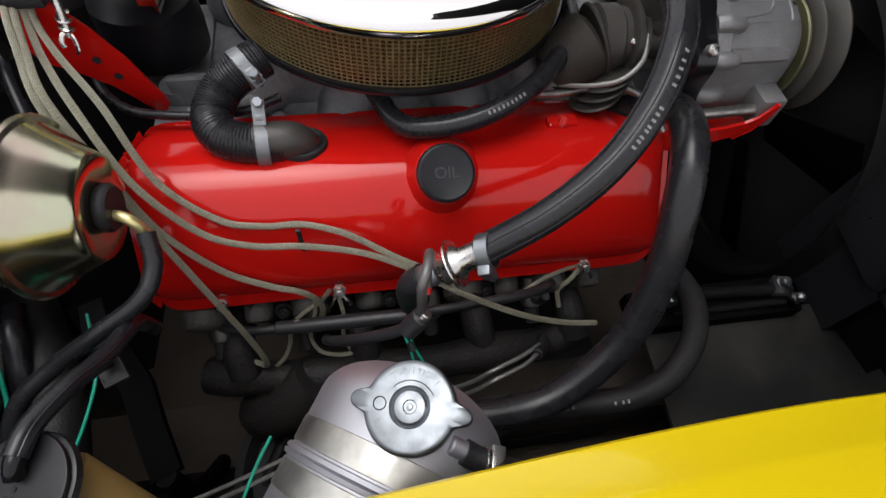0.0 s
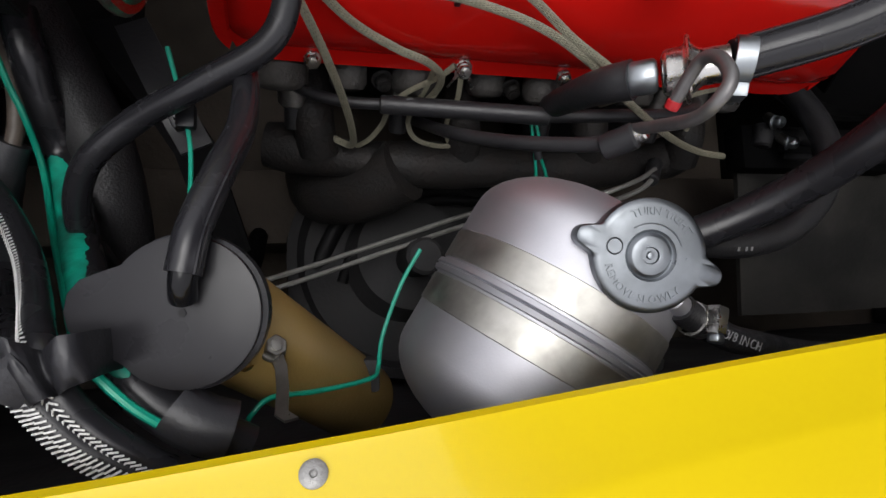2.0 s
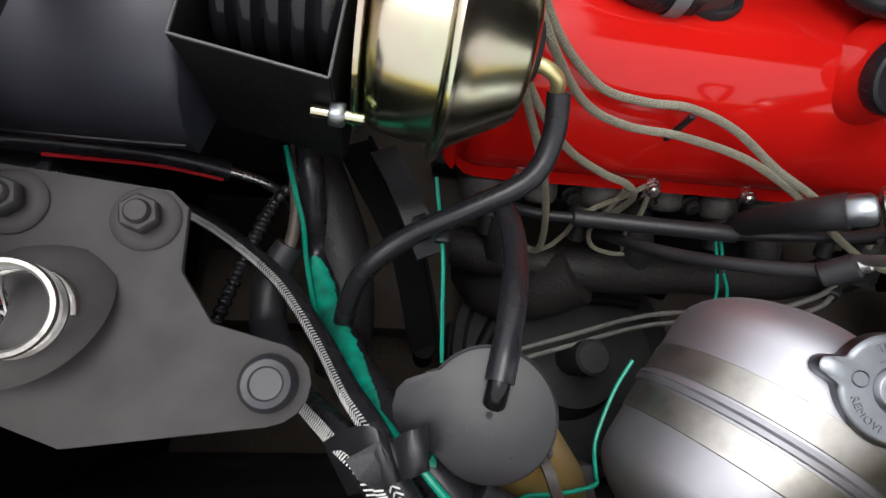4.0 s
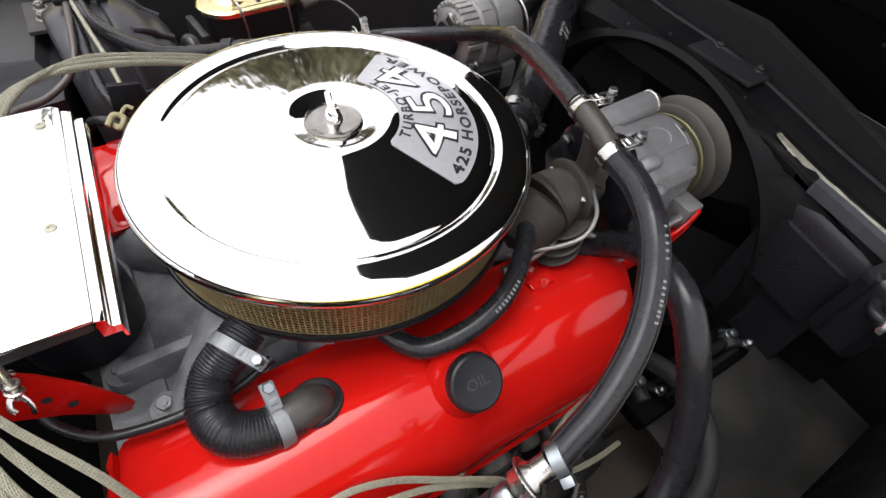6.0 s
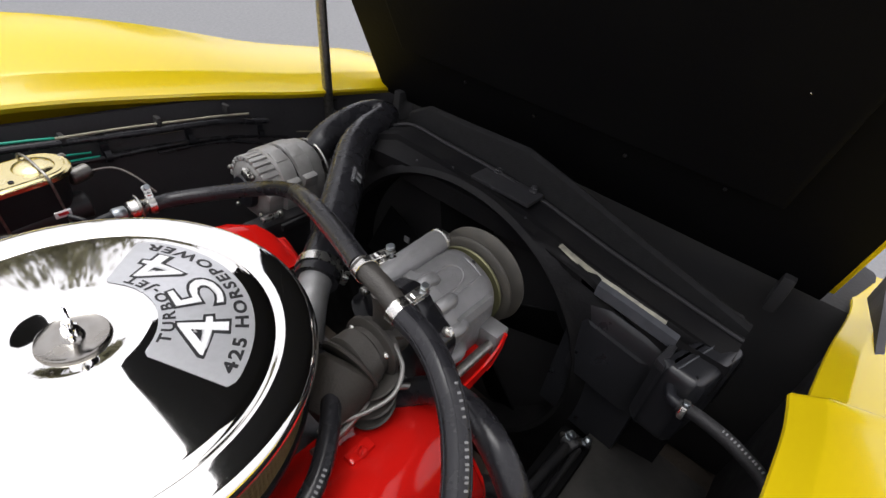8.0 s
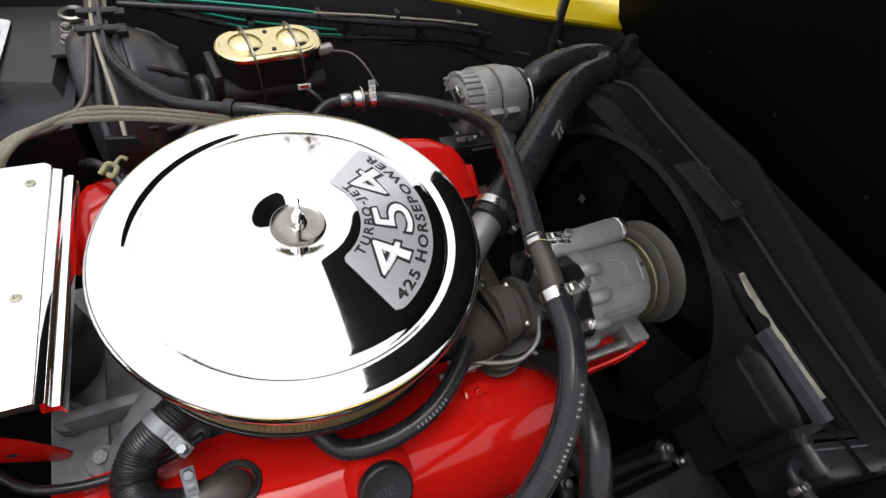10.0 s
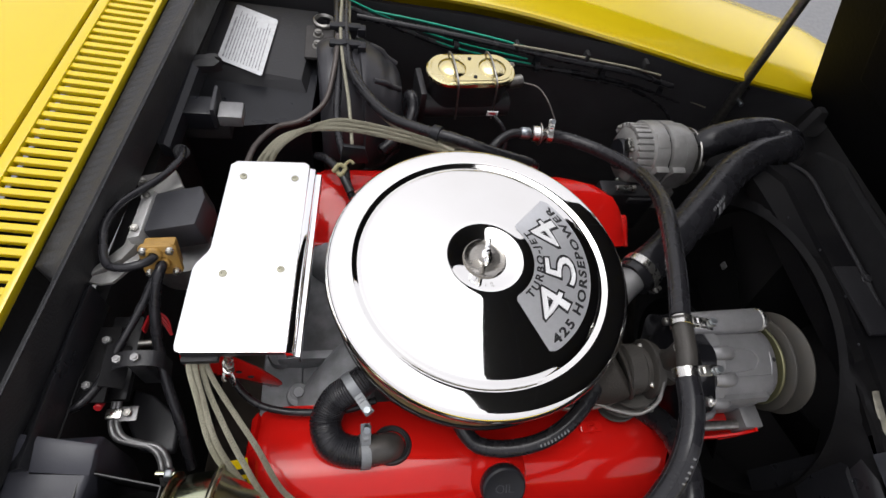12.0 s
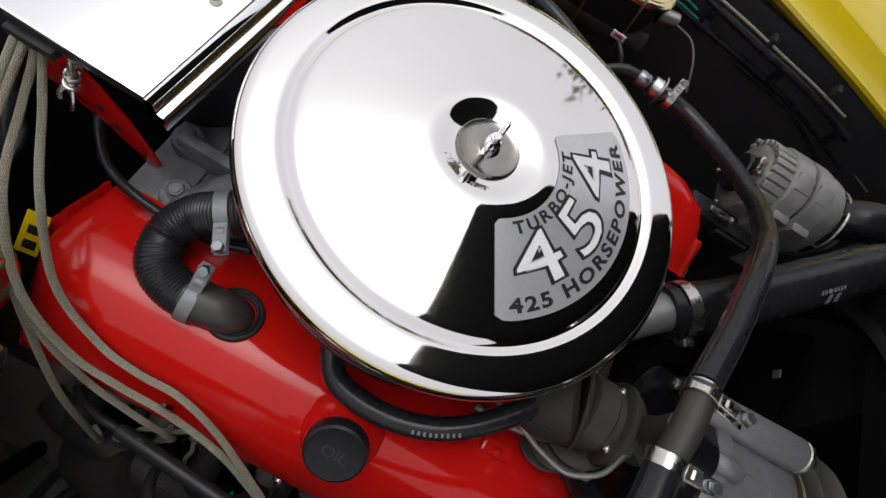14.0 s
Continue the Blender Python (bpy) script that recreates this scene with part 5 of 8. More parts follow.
for i, x in enumerate((-0.215, -0.128, 0.008, 0.125)):
    shield_ = thing("spark_plug", (x, -0.262, 0.672), "spark plug with a metal heat shield on the cylinder head", "spark plug", "spark plugs")
    part("heat_shield", lathe([(0.0105, 0), (0.0125, 0.002), (0.0125, 0.034), (0.0105, 0.036), (0.0095, 0.02), (0.0105, 0)], at((x, -0.248, 0.682), (0, -0.75, -0.66)), 20), DULL_STEEL, shield_)
    part("boot", rod((x, -0.252, 0.678), (x, -0.292, 0.648), 0.008, 12), MATT_RUBBER, shield_)

# ---- expansion tank with its pressure cap ----
tank = thing("expansion_tank", (-0.09, -0.44, 0.70), "satin aluminium coolant expansion tank with a band round its middle", "coolant tank")
TC, TA = Vector((-0.0592, -0.4555, 0.7711)), Vector((0.527, 0.841, 0.117)).normalized()
TR = 0.0744
tm = at(TC, TA)
dome = [(TR * math.cos(a), 0.0476 + 0.043 * math.sin(a)) for a in np.linspace(0, math.pi / 2, 12)]
prof = [(r if i < 11 else 0.0, -h) for i, (r, h) in enumerate(dome)][::-1] + [(r if i < 11 else 0.0, h) for i, (r, h) in enumerate(dome)]
part("shell", lathe(prof, tm, 64), TANK_ALU, tank)
for z in (-0.0155, 0.0155):
    part("band", lathe([(TR, z - 0.0095), (TR + 0.0010, z - 0.009), (TR + 0.0010, z + 0.009), (TR, z + 0.0095)], tm, 64), BAND_STEEL, tank, "dull stained steel band")
part("seam", lathe([(TR, -0.0045), (TR + 0.0026, -0.0038), (TR + 0.0034, -0.001), (TR + 0.0010, 0.0), (TR + 0.0034, 0.001), (TR + 0.0026, 0.0038), (TR, 0.0045)], tm, 64), TANK_ALU, tank)
CN = Vector((-0.20, -0.10, 0.97)).normalized()
CC = Vector((-0.0355, -0.4195, 0.8585))
part("filler_neck", rod(CC - CN * 0.045, CC - CN * 0.004, 0.021, 32), TANK_ALU, tank)
cm = at(CC, CN, (0, 1, 0)) @ pose(0, 0, 0, 0, 0, -20)
outline_r = []
for k in range(144):
    a = 2 * math.pi * k / 144
    rr = 0.0300
    for side in (0.0, math.pi):
        q = (a - side + math.pi) % (2 * math.pi) - math.pi
        if abs(math.sin(q)) * 0.0335 < 0.0070 and math.cos(q) > 0:
            rr = max(rr, 0.0335 * math.cos(q) + math.sqrt(0.0070 ** 2 - (0.0335 * math.sin(q)) ** 2))
    outline_r.append(rr)
for _ in range(3):
    outline_r = [(outline_r[k - 1] + 2 * outline_r[k] + outline_r[(k + 1) % 144]) / 4 for k in range(144)]
outline = [(r_ * math.cos(2 * math.pi * k / 144), r_ * math.sin(2 * math.pi * k / 144)) for k, r_ in enumerate(outline_r)]


def cap_mesh():
    rows = []
    for f, z in ((0.93, -0.010), (1.0, -0.0095), (1.0, -0.003), (0.985, -0.0008), (0.95, 0.0)):
        rows.append([cm @ Vector((x * f, y * f, z)) for x, y in outline])
    ring = lambda r, z: [cm @ Vector((r * math.cos(2 * math.pi * k / 144), r * math.sin(2 * math.pi * k / 144), z)) for k in range(144)]
    rows += [ring(0.0262, 0.0003), ring(0.0134, 0.0004), ring(0.0124, -0.0010), ring(0.0120, -0.0012), ring(0.0102, 0.0006), ring(0.0096, 0.0008), ring(0.0045, 0.0005), ring(0.004, -0.0006), ring(0.0022, -0.0006), ring(0.0018, 0.0008), ring(0.0002, 0.001)]
    return loft(rows)


pcap = part("pressure_cap", cap_mesh(), CAP_ZINC, tank, "embossed zinc-plated pressure cap with two ears")


def round_text(text, size, r, mid_a, flip=False, spacing=1.15):
    bm = lettering(text, size, 0.0003, spacing)
    for v in bm.verts:
        if flip:
            a, rr = mid_a + v.co.x / r, r - v.co.y
        else:
            a, rr = mid_a - v.co.x / r, r + v.co.y
        v.co = cm @ Vector((rr * math.cos(a), rr * math.sin(a), 0.0006 + v.co.z))
    return bm


part("embossed_word_ring", round_text("TURN TIGHT", 0.0058, 0.0228, radians(90), spacing=1.02), CAP_ZINC, pcap)
part("embossed_word_ring", round_text("REMOVE SLOWLY", 0.0056, 0.0226, radians(-92), True, 1.08), CAP_ZINC, pcap)
part("embossed_mark", lathe([(0.0036, 0), (0.0041, 0.0005), (0.0046, 0)], cm @ pose(-0.0195, -0.001, 0.0003), 24), CAP_ZINC, pcap)
part("embossed_arc", tube([cm @ Vector((0.0166 * math.cos(a), 0.0166 * math.sin(a), 0.0005)) for a in np.linspace(radians(35), radians(140), 12)], 0.0004, 6, 2), CAP_ZINC, pcap)
part("tank_nipple", rod((-0.012, -0.442, 0.842), (0.010, -0.4545, 0.8305), 0.0065), TANK_ALU, tank)
ear_m = at((-0.005, -0.481, 0.799), (0.1, -0.3, 0.95))
part("band_ear", prism([(-0.04, -0.012), (0.0, -0.012), (0.012, -0.004), (0.012, 0.006), (0.002, 0.012), (-0.04, 0.012)], 0.003, ear_m, 0.001), DULL_STEEL, tank)
part("ear_bolt", bolt((0.000, -0.482, 0.803), (0.1, -0.3, 0.95), 0.010, 0.005, 0.0085), ZINC, tank)
part("saddle", box((-0.07, -0.470, 0.70), (0.08, 0.04, 0.02), bevel=0.004), MATT_BLACK, tank, "black mounting saddle")
part("outlet_stub", tube([(-0.035, -0.430, 0.752), (-0.012, -0.405, 0.728), (0.022, -0.400, 0.716)], 0.014, 16), TANK_ALU, tank)

# ---- vacuum canister ----
canister = thing("vacuum_canister", (-0.22, -0.46, 0.75), "tan plastic canister with a grey plastic cover plate", "canister")
K0, K1 = Vector((-0.2500, -0.4345, 0.848)), Vector((-0.1760, -0.5020, 0.7380))
kd = (K1 - K0).normalized()
part("cylinder", lathe([(0, 0), (0.0245, 0), (0.0252, 0.002), (0.0252, (K1 - K0).length - 0.003), (0.0235, (K1 - K0).length), (0, (K1 - K0).length)], at(K0 + kd * 0.004, kd), 48), TAN, canister)
ln = Vector((-0.20, -0.06, 0.98)).normalized()
lm_ = at(Vector((-0.2512, -0.4375, 0.8705)), ln, (0, 1, 0))
lo = [(0.0295 * math.cos(a), 0.0295 * math.sin(a)) for a in np.linspace(radians(-140), radians(140), 60)]
tab = [(-0.0245, 0.0185), (-0.031, 0.0165), (-0.038, 0.014), (-0.0425, 0.009), (-0.044, 0.002), (-0.0425, -0.005), (-0.038, -0.010), (-0.031, -0.0135), (-0.025, -0.0175)]
plate = part("cover_plate", prism(lo + tab, 0.0032, lm_ @ pose(0, 0, -0.003), 0.0008), LID_PLASTIC, canister, "smooth dark grey cover plate")
part("vent_hole", lathe([(0, 0), (0.0016, 0), (0.0016, 0.0004), (0, 0.0004)], lm_ @ pose(0.0, 0.0, 0.0003), 14), MATT_BLACK, plate)
part("rim_ring", lathe([(0.0285, 0), (0.0308, 0.001), (0.0308, 0.006), (0.0285, 0.007)], lm_ @ pose(0, 0, -0.011), 48), RUBBER, canister)
part("nipple", rod((-0.2500, -0.431, 0.868), (-0.2495, -0.4285, 0.878), 0.0040), LID_PLASTIC, canister)
strap_dark = material("stained_strap_steel", (0.13, 0.12, 0.11), 0.34, 0.8, spots=0.6, spot_scale=90, rough_var=0.1)
part("strap", loft([[(x - 0.0026, y, z), (x + 0.0026, y + 0.0010, z), (x + 0.0026, y - 0.0002, z - 0.0012), (x - 0.0026, y - 0.0012, z - 0.0012)] for x, y, z in ((-0.2235, -0.4500, 0.8420), (-0.2200, -0.4560, 0.8440), (-0.2170, -0.4640, 0.8480), (-0.2160, -0.4720, 0.8560), (-0.2160, -0.4790, 0.8680), (-0.2120, -0.4810, 0.8720))]), strap_dark, canister, "bent steel strap")
part("strap_bolt", bolt((-0.221, -0.456, 0.8435), (0.35, 0.35, 0.85), 0.009, 0.005, 0.006), DULL_STEEL, canister)
part("strap_nut", hexagon((-0.2275, -0.459, 0.8425), (-0.7, -0.3, 0.4), 0.007, 0.008), BRASS, canister)
part("base_clip", box((-0.19, -0.482, 0.765), (0.05, 0.02, 0.02), bevel=0.003), MATT_BLACK, canister)

# ---- vacuum actuator with bellows in its black bracket ----
act = thing("vacuum_actuator", (-0.30, -0.248, 0.80), "yellow zinc plated vacuum actuator with a black bellows", "actuator")
AX = Vector((1.0, -0.075, -0.035)).normalized()
A0 = Vector((-0.325, -0.2455, 0.873))
am = at(A0, AX)
part("can", lathe([(0, 0.010), (0.048, 0.010), (0.0525, 0.013), (0.0550, 0.020), (0.0580, 0.036), (0.0592, 0.0445), (0.0635, 0.0455), (0.0655, 0.0475), (0.0658, 0.0495), (0.0640, 0.0515), (0.0602, 0.0520), (0.0580, 0.0545), (0.0545, 0.0600), (0.0405, 0.0840), (0.0385, 0.0870), (0.0360, 0.0880), (0.0260, 0.0875), (0.0230, 0.0865), (0, 0.0860)], am, 80), GOLD_ZINC, act)
flange = [(0.0575 * math.cos(a) * (1 + 0.10 * max(0.0, abs(math.sin(a)) - 0.85) / 0.15), 0.0575 * math.sin(a) * (1 + 0.10 * max(0.0, abs(math.sin(a)) - 0.85) / 0.15)) for a in np.linspace(0, 2 * math.pi, 48, endpoint=False)]
part("mount_plate", prism(flange, 0.0030, am @ pose(0, 0, 0.006), 0.0012), GOLD_ZINC, act, "yellow zinc mounting flange")
part("end_plug", lathe([(0, 0), (0.0165, 0), (0.018, 0.002), (0.018, 0.006), (0.0155, 0.009), (0, 0.0095)], am @ pose(0, 0, 0.0865), 36), MATT_RUBBER, act, "black rubber end plug")
part("outlet_pipe", tube([(-0.240, -0.255, 0.866), (-0.226, -0.260, 0.869), (-0.2170, -0.2645, 0.865), (-0.2130, -0.2670, 0.851)], 0.0042, 12), YELLOW_PIPE, act, "yellow zinc outlet pipe")
for p in ((-0.318, -0.191, 0.872), (-0.322, -0.303, 0.876)):
    stud = part("stud", rod(Vector(p) - AX * 0.020, Vector(p) + AX * 0.006, 0.0032), GOLD_ZINC, act)
    part("stud_nut", hexagon(Vector(p) - AX * 0.011, AX, 0.0115, 0.0075), ZINC, stud)
BW = []
for k in range(5):
    z = -0.064 + 0.012 * k
    q = (0.0318, 0.0336, 0.0322, 0.0333, 0.0308)[k]
    BW += [(0.027, z), (q - 0.001, z + 0.0025), (q, z + 0.0055), (q - 0.0006, z + 0.0085), (0.0275, z + 0.0112)]
part("bellows", lathe([(0, -0.066)] + BW + [(0.03, -0.003), (0, -0.003)], am, 40), GLOSS_RUBBER, act, "glossy black rubber bellows")
tray = thing("actuator_bracket", (-0.36, -0.245, 0.80), "open black steel bracket around the actuator bellows", "bracket")
bolt_light = material("rim_highlight_grey", (0.10, 0.10, 0.10), 0.5, 0.3)
rim = [(-0.3925, -0.187), (-0.401, -0.284), (-0.331, -0.298), (-0.3225, -0.205)]
for (ax_, ay_), (bx_, by_) in zip(rim, rim[1:] + rim[:1]):
    mx = Vector(((ax_ + bx_) / 2, (ay_ + by_) / 2, 0.858))
    d = Vector((bx_ - ax_, by_ - ay_, 0))
    part("wall", box((0, 0, 0), (d.length, 0.0022, 0.085), Matrix.Translation(mx) @ pose(0, 0, 0, 0, 0, math.degrees(math.atan2(d.y, d.x))), 0.0008), SHROUD, tray)
# thin pale strips paint the highlight along the tray's top edges
for (ax_, ay_), (bx_, by_) in zip(rim, rim[1:] + rim[:1]):
    part("rim_highlight", rod((ax_, ay_, 0.9008), (bx_, by_, 0.9006), 0.0007, 8), bolt_light, tray, "pale strip along the rim in place of its edge highlight")
part("floor_plate", box((-0.362, -0.240, 0.816), (0.064, 0.086, 0.003), pose(0, 0, 0, 0, 0, 0), 0.001), SHROUD, tray)

# ---- heater case beside the firewall ----
heater = thing("heater_case", (-0.43, -0.24, 0.60), "rounded black moulded heater case on the firewall", "heater case")


def heater_mesh():
    """Back bevel, a crease, then one smooth face that rolls over to the front."""
    profile = [(-0.225, 0.60, -0.50, -0.400), (-0.160, 0.80, -0.50, -0.388), (-0.157, 0.900, -0.475, -0.382), (-0.160, 0.9125, -0.470, -0.3785), (-0.165, 0.9135, -0.472, -0.3790), (-0.185, 0.9045, -0.531, -0.3820), (-0.1872, 0.9026, -0.532, -0.3828), (-0.1895, 0.9026, -0.533, -0.3836), (-0.215, 0.8985, -0.545, -0.390), (-0.240, 0.8935, -0.554, -0.3985), (-0.262, 0.8865, -0.560, -0.4035), (-0.280, 0.8765, -0.563, -0.4075), (-0.294, 0.8630, -0.565, -0.4105), (-0.302, 0.8460, -0.565, -0.4125), (-0.304, 0.8230, -0.565, -0.4140), (-0.302, 0.8160, -0.563, -0.4150), (-0.24, 0.80, -0.51, -0.405), (-0.23, 0.60, -0.51, -0.40)]
    rows = []
    for u, drop in ((0.0, 0.014), (0.03, 0.005), (0.09, 0.0), (0.35, 0.0), (0.65, 0.0), (0.965, 0.0), (0.985, 0.0009), (1.0, 0.0045)):
        rows.append([(xl + u * (xr - xl), y - 0.018 * (u - 0.6) * (1 if z > 0.903 else 0), z - drop) for y, z, xl, xr in profile])
    return loft(rows)


part("case", heater_mesh(), HEATER_BLACK, heater)
part("mould_seam", tube([(-0.522, -0.3045, 0.830), (-0.46, -0.3050, 0.829), (-0.416, -0.3045, 0.828)], 0.0009, 8, 4), GREY_PLASTIC, heater)

# ---- hood latch plate with two bolts beside the heater case ----
latch = thing("latch_plate", (-0.43, -0.37, 0.83), "grey steel plate with two large bolts and a rubber bumper", "plate")
grey_plate = material("grey_painted_plate", (0.050, 0.047, 0.046), 0.65, 0.0, gloss=0.25, spots=0.4, spot_scale=40, rough_var=0.08, bump=0.1, bump_scale=120)
bolt_grey = material("dull_dark_bolt", (0.042, 0.040, 0.040), 0.6, 0.1, gloss=0.3, spots=0.5, spot_scale=150)
lp = [(-0.486, -0.43), (-0.497, -0.37), (-0.49, -0.342), (-0.396, -0.348), (-0.388, -0.355), (-0.387, -0.383), (-0.372, -0.404), (-0.350, -0.4095), (-0.341, -0.4115), (-0.3345, -0.4155), (-0.3305, -0.4205), (-0.3290, -0.4270), (-0.3300, -0.4335), (-0.3335, -0.4395), (-0.3390, -0.4435), (-0.346, -0.4455), (-0.366, -0.448), (-0.42, -0.455)]
PM = Matrix.Translation((-0.40, -0.40, 0.877)) @ pose(0, 0, 0, 0, 6, 0) @ Matrix.Translation((0.40, 0.40, 0))
part("plate", prism(lp, 0.005, PM, 0.0015), grey_plate, latch)
for x, y in ((-0.455, -0.360), (-0.404, -0.362)):
    m = PM @ pose(x, y, 0.005)
    part("washer", lathe([(0, 0), (0.0135, 0), (0.014, 0.001), (0.013, 0.0022), (0.0095, 0.003), (0, 0.003)], m, 28), grey_plate, latch)
    part("plate_bolt", bolt(m @ Vector((0, 0, 0.003)), m.to_3x3() @ Vector((0, 0, 1)), 0.0145, 0.007, 0.0), bolt_grey, latch)
    part("stud_end", lathe([(0, 0), (0.0052, 0), (0.0052, 0.0125), (0.0042, 0.0140), (0, 0.0142)], m, 20), bolt_grey, latch)
bumper_m = PM @ pose(-0.3465, -0.4275, 0.005)
part("rubber_bumper", lathe([(0, 0), (0.0118, 0), (0.0122, 0.002), (0.0112, 0.0085), (0.0096, 0.0105), (0.0070, 0.0110), (0.0062, 0.0102), (0, 0.0100)], bumper_m, 32), GREY_PLASTIC, latch, "round grey rubber bumper")
cup_m = PM @ pose(-0.442, -0.402, 0.004, -20, -12, 0)
part("dome", lathe([(0.034, 0), (0.030, 0.006), (0.022, 0.010), (0.018, 0.011), (0, 0.011)], cup_m, 40), grey_plate, latch)
part("ring_cup", lathe([(0.013, 0.0), (0.0185, 0.002), (0.0185, 0.028), (0.0165, 0.031), (0.0145, 0.028), (0.0145, 0.008), (0, 0.008)], PM @ pose(-0.452, -0.408, 0.008, -14, -20, 0), 36), CHROME, latch, "bright ring-shaped guide")
part("guide_spring", tube([PM @ (Vector((-0.434, -0.405, 0.018)) + Vector((0.016 * math.cos(a), 0.016 * math.sin(a), 0.0012 * a))) for a in np.linspace(0, 15, 50)], 0.0016, 6, 2), DULL_STEEL, latch)
part("pedestal", box((-0.445, -0.42, 0.77), (0.05, 0.04, 0.20), bevel=0.01), MATT_BLACK, latch)
part("bumper_pedestal", box((-0.366, -0.434, 0.82), (0.03, 0.016, 0.10), bevel=0.004), MATT_BLACK, latch)

# ---- wiper motor ----
wiper = thing("wiper_motor", (-0.37, 0.08, 0.86), "wiper motor with a dark cover and cast bracket on firewall", "wiper motor")
WM = Matrix.Translation((-0.345, 0.085, 0.905)) @ pose(0, 0, 0, -10, -14, 3)
part("cover", prism([(-0.030, -0.030), (0.030, -0.032), (0.034, 0.012), (0.026, 0.034), (-0.030, 0.034)], 0.036, WM @ pose(0, 0, -0.008), 0.004), GREY_PLASTIC, wiper, "dark grey plastic cover")
part("bracket_arm", prism([(-0.074, 0.082), (-0.022, 0.086), (-0.004, 0.048), (-0.034, 0.040), (-0.036, -0.035), (-0.05, -0.06), (-0.082, -0.075), (-0.080, -0.066), (-0.054, -0.038), (-0.052, 0.03), (-0.058, 0.05)], 0.010, WM @ pose(0, 0, 0.010), 0.002), PALE_ALU, wiper, "cast aluminium bracket")
part("frame_edge", box((-0.037, -0.002, 0.016), (0.014, 0.076, 0.030), WM, 0.002), BRIGHT_ALU, wiper)
for fx, fy in ((-0.037, -0.028), (-0.037, 0.026), (-0.06, 0.07)):
    part("bracket_screw", bolt(WM @ Vector((fx, fy, 0.031 if fy < 0.05 else 0.020)), (0.1, -0.1, 1), 0.008, 0.004), DULL_STEEL, wiper)
part("gear_case", lathe([(0, 0), (0.034, 0), (0.037, 0.004), (0.037, 0.05), (0, 0.054)], at((-0.36, 0.07, 0.83), (0.1, 0, 1)), 32), CAST_ALU, wiper)
con_m = at((-0.3555, 0.0235, 0.9285), (0.06, -0.95, 0.32), (0, 0, 1))
con = part("connector", prism([(-0.0195, -0.018), (-0.014, -0.021), (0.017, -0.021), (0.0205, -0.017), (0.0185, 0.014), (0.014, 0.0195), (-0.016, 0.0195), (-0.0195, 0.016)], 0.006, con_m @ pose(0, 0, -0.003), 0.0015), AMBER, wiper, "amber plastic connector plate")
part("connector_body", prism([(-0.017, -0.017), (0.017, -0.018), (0.016, 0.016), (-0.016, 0.016)], 0.014, con_m @ pose(0, 0, -0.018), 0.002), AMBER, con)
for dx, dy in ((-0.0135, 0.0145), (0.0125, 0.0135), (0.0140, -0.0160), (-0.0135, -0.0160)):
    part("connector_screw", bolt(con_m @ Vector((dx, dy, 0.003)), (0.06, -0.95, 0.32), 0.0075, 0.003, 0.0045), STEEL, con)
for dx, dy in ((-0.004, 0.010), (0.002, -0.004)):
    part("cable_collar", lathe([(0.005, 0), (0.0085, 0.0), (0.008, 0.004), (0.0062, 0.005), (0.005, 0.005)], con_m @ pose(dx, dy, 0.003), 24), AMBER, con)
part("bracket_foot", loft([[(x, y, z), (x - 0.004, y - w, z - 0.004), (x - 0.004, y - w, z - 0.008), (x, y, z - 0.004)] for x, y, z, w in ((-0.368, 0.044, 0.930, 0.010), (-0.382, 0.026, 0.930, 0.014), (-0.396, 0.014, 0.927, 0.017), (-0.410, 0.010, 0.922, 0.012), (-0.424, 0.008, 0.917, 0.005))]), PALE_ALU, wiper, "flat cast foot of the bracket")

# relays on the firewall
relay = thing("horn_relay", (-0.345, 0.29, 0.86), "small relay with a grey cap and black box", "relay")
part("black_box", box((-0.362, 0.293, 0.885), (0.042, 0.036, 0.032), pose(0, 0, 0), 0.003), BLACK_PLASTIC, relay)
part("grey_cap", box((-0.319, 0.287, 0.891), (0.034, 0.032, 0.02), pose(0, 0, 0, 0, 0, 0), 0.004), CAST_ALU, relay, "brushed grey metal cap")
part("relay_tab", box((-0.341, 0.298, 0.893), (0.006, 0.05, 0.036), bevel=0.002), GREY_PLASTIC, relay)
part("relay_base", box((-0.375, 0.295, 0.86), (0.10, 0.03, 0.03), bevel=0.004), MATT_BLACK, relay)

# drain duct beside the relay
duct_ob = thing("drain_duct", (-0.388, 0.29, 0.87), "dull black moulded drain duct on the firewall", "duct")
part("channel", loft([[(-0.400 + 0.0001 * k, 0.372 - 0.0262 * k, 0.880), (-0.368 - 0.0026 * k, 0.384 - 0.029 * k, 0.880), (-0.371 - 0.0024 * k, 0.382 - 0.029 * k, 0.903), (-0.380 - 0.002 * k, 0.378 - 0.028 * k, 0.908), (-0.396 - 0.0008 * k, 0.372 - 0.0262 * k, 0.905)] for k in range(7)]), BLACK_PLASTIC, duct_ob)
part("torn_gasket", loft([[(-0.398, 0.362 + d, 0.906), (-0.352 + 0.008 * (k % 2), 0.372 + d, 0.904 + 0.004 * (k % 3)), (-0.350 + 0.008 * (k % 2), 0.372 + d, 0.892), (-0.398, 0.362 + d, 0.892)] for k, d in enumerate((0.0, 0.006, 0.011, 0.018, 0.024))]), MATT_RUBBER, duct_ob, "torn grey-black gasket")
part("grommet", lathe([(0.005, 0), (0.010, 0.0), (0.011, 0.003), (0.009, 0.006), (0.005, 0.006)], at((-0.372, 0.205, 0.897), (0.5, -0.3, 0.8)), 24), MATT_RUBBER, duct_ob)

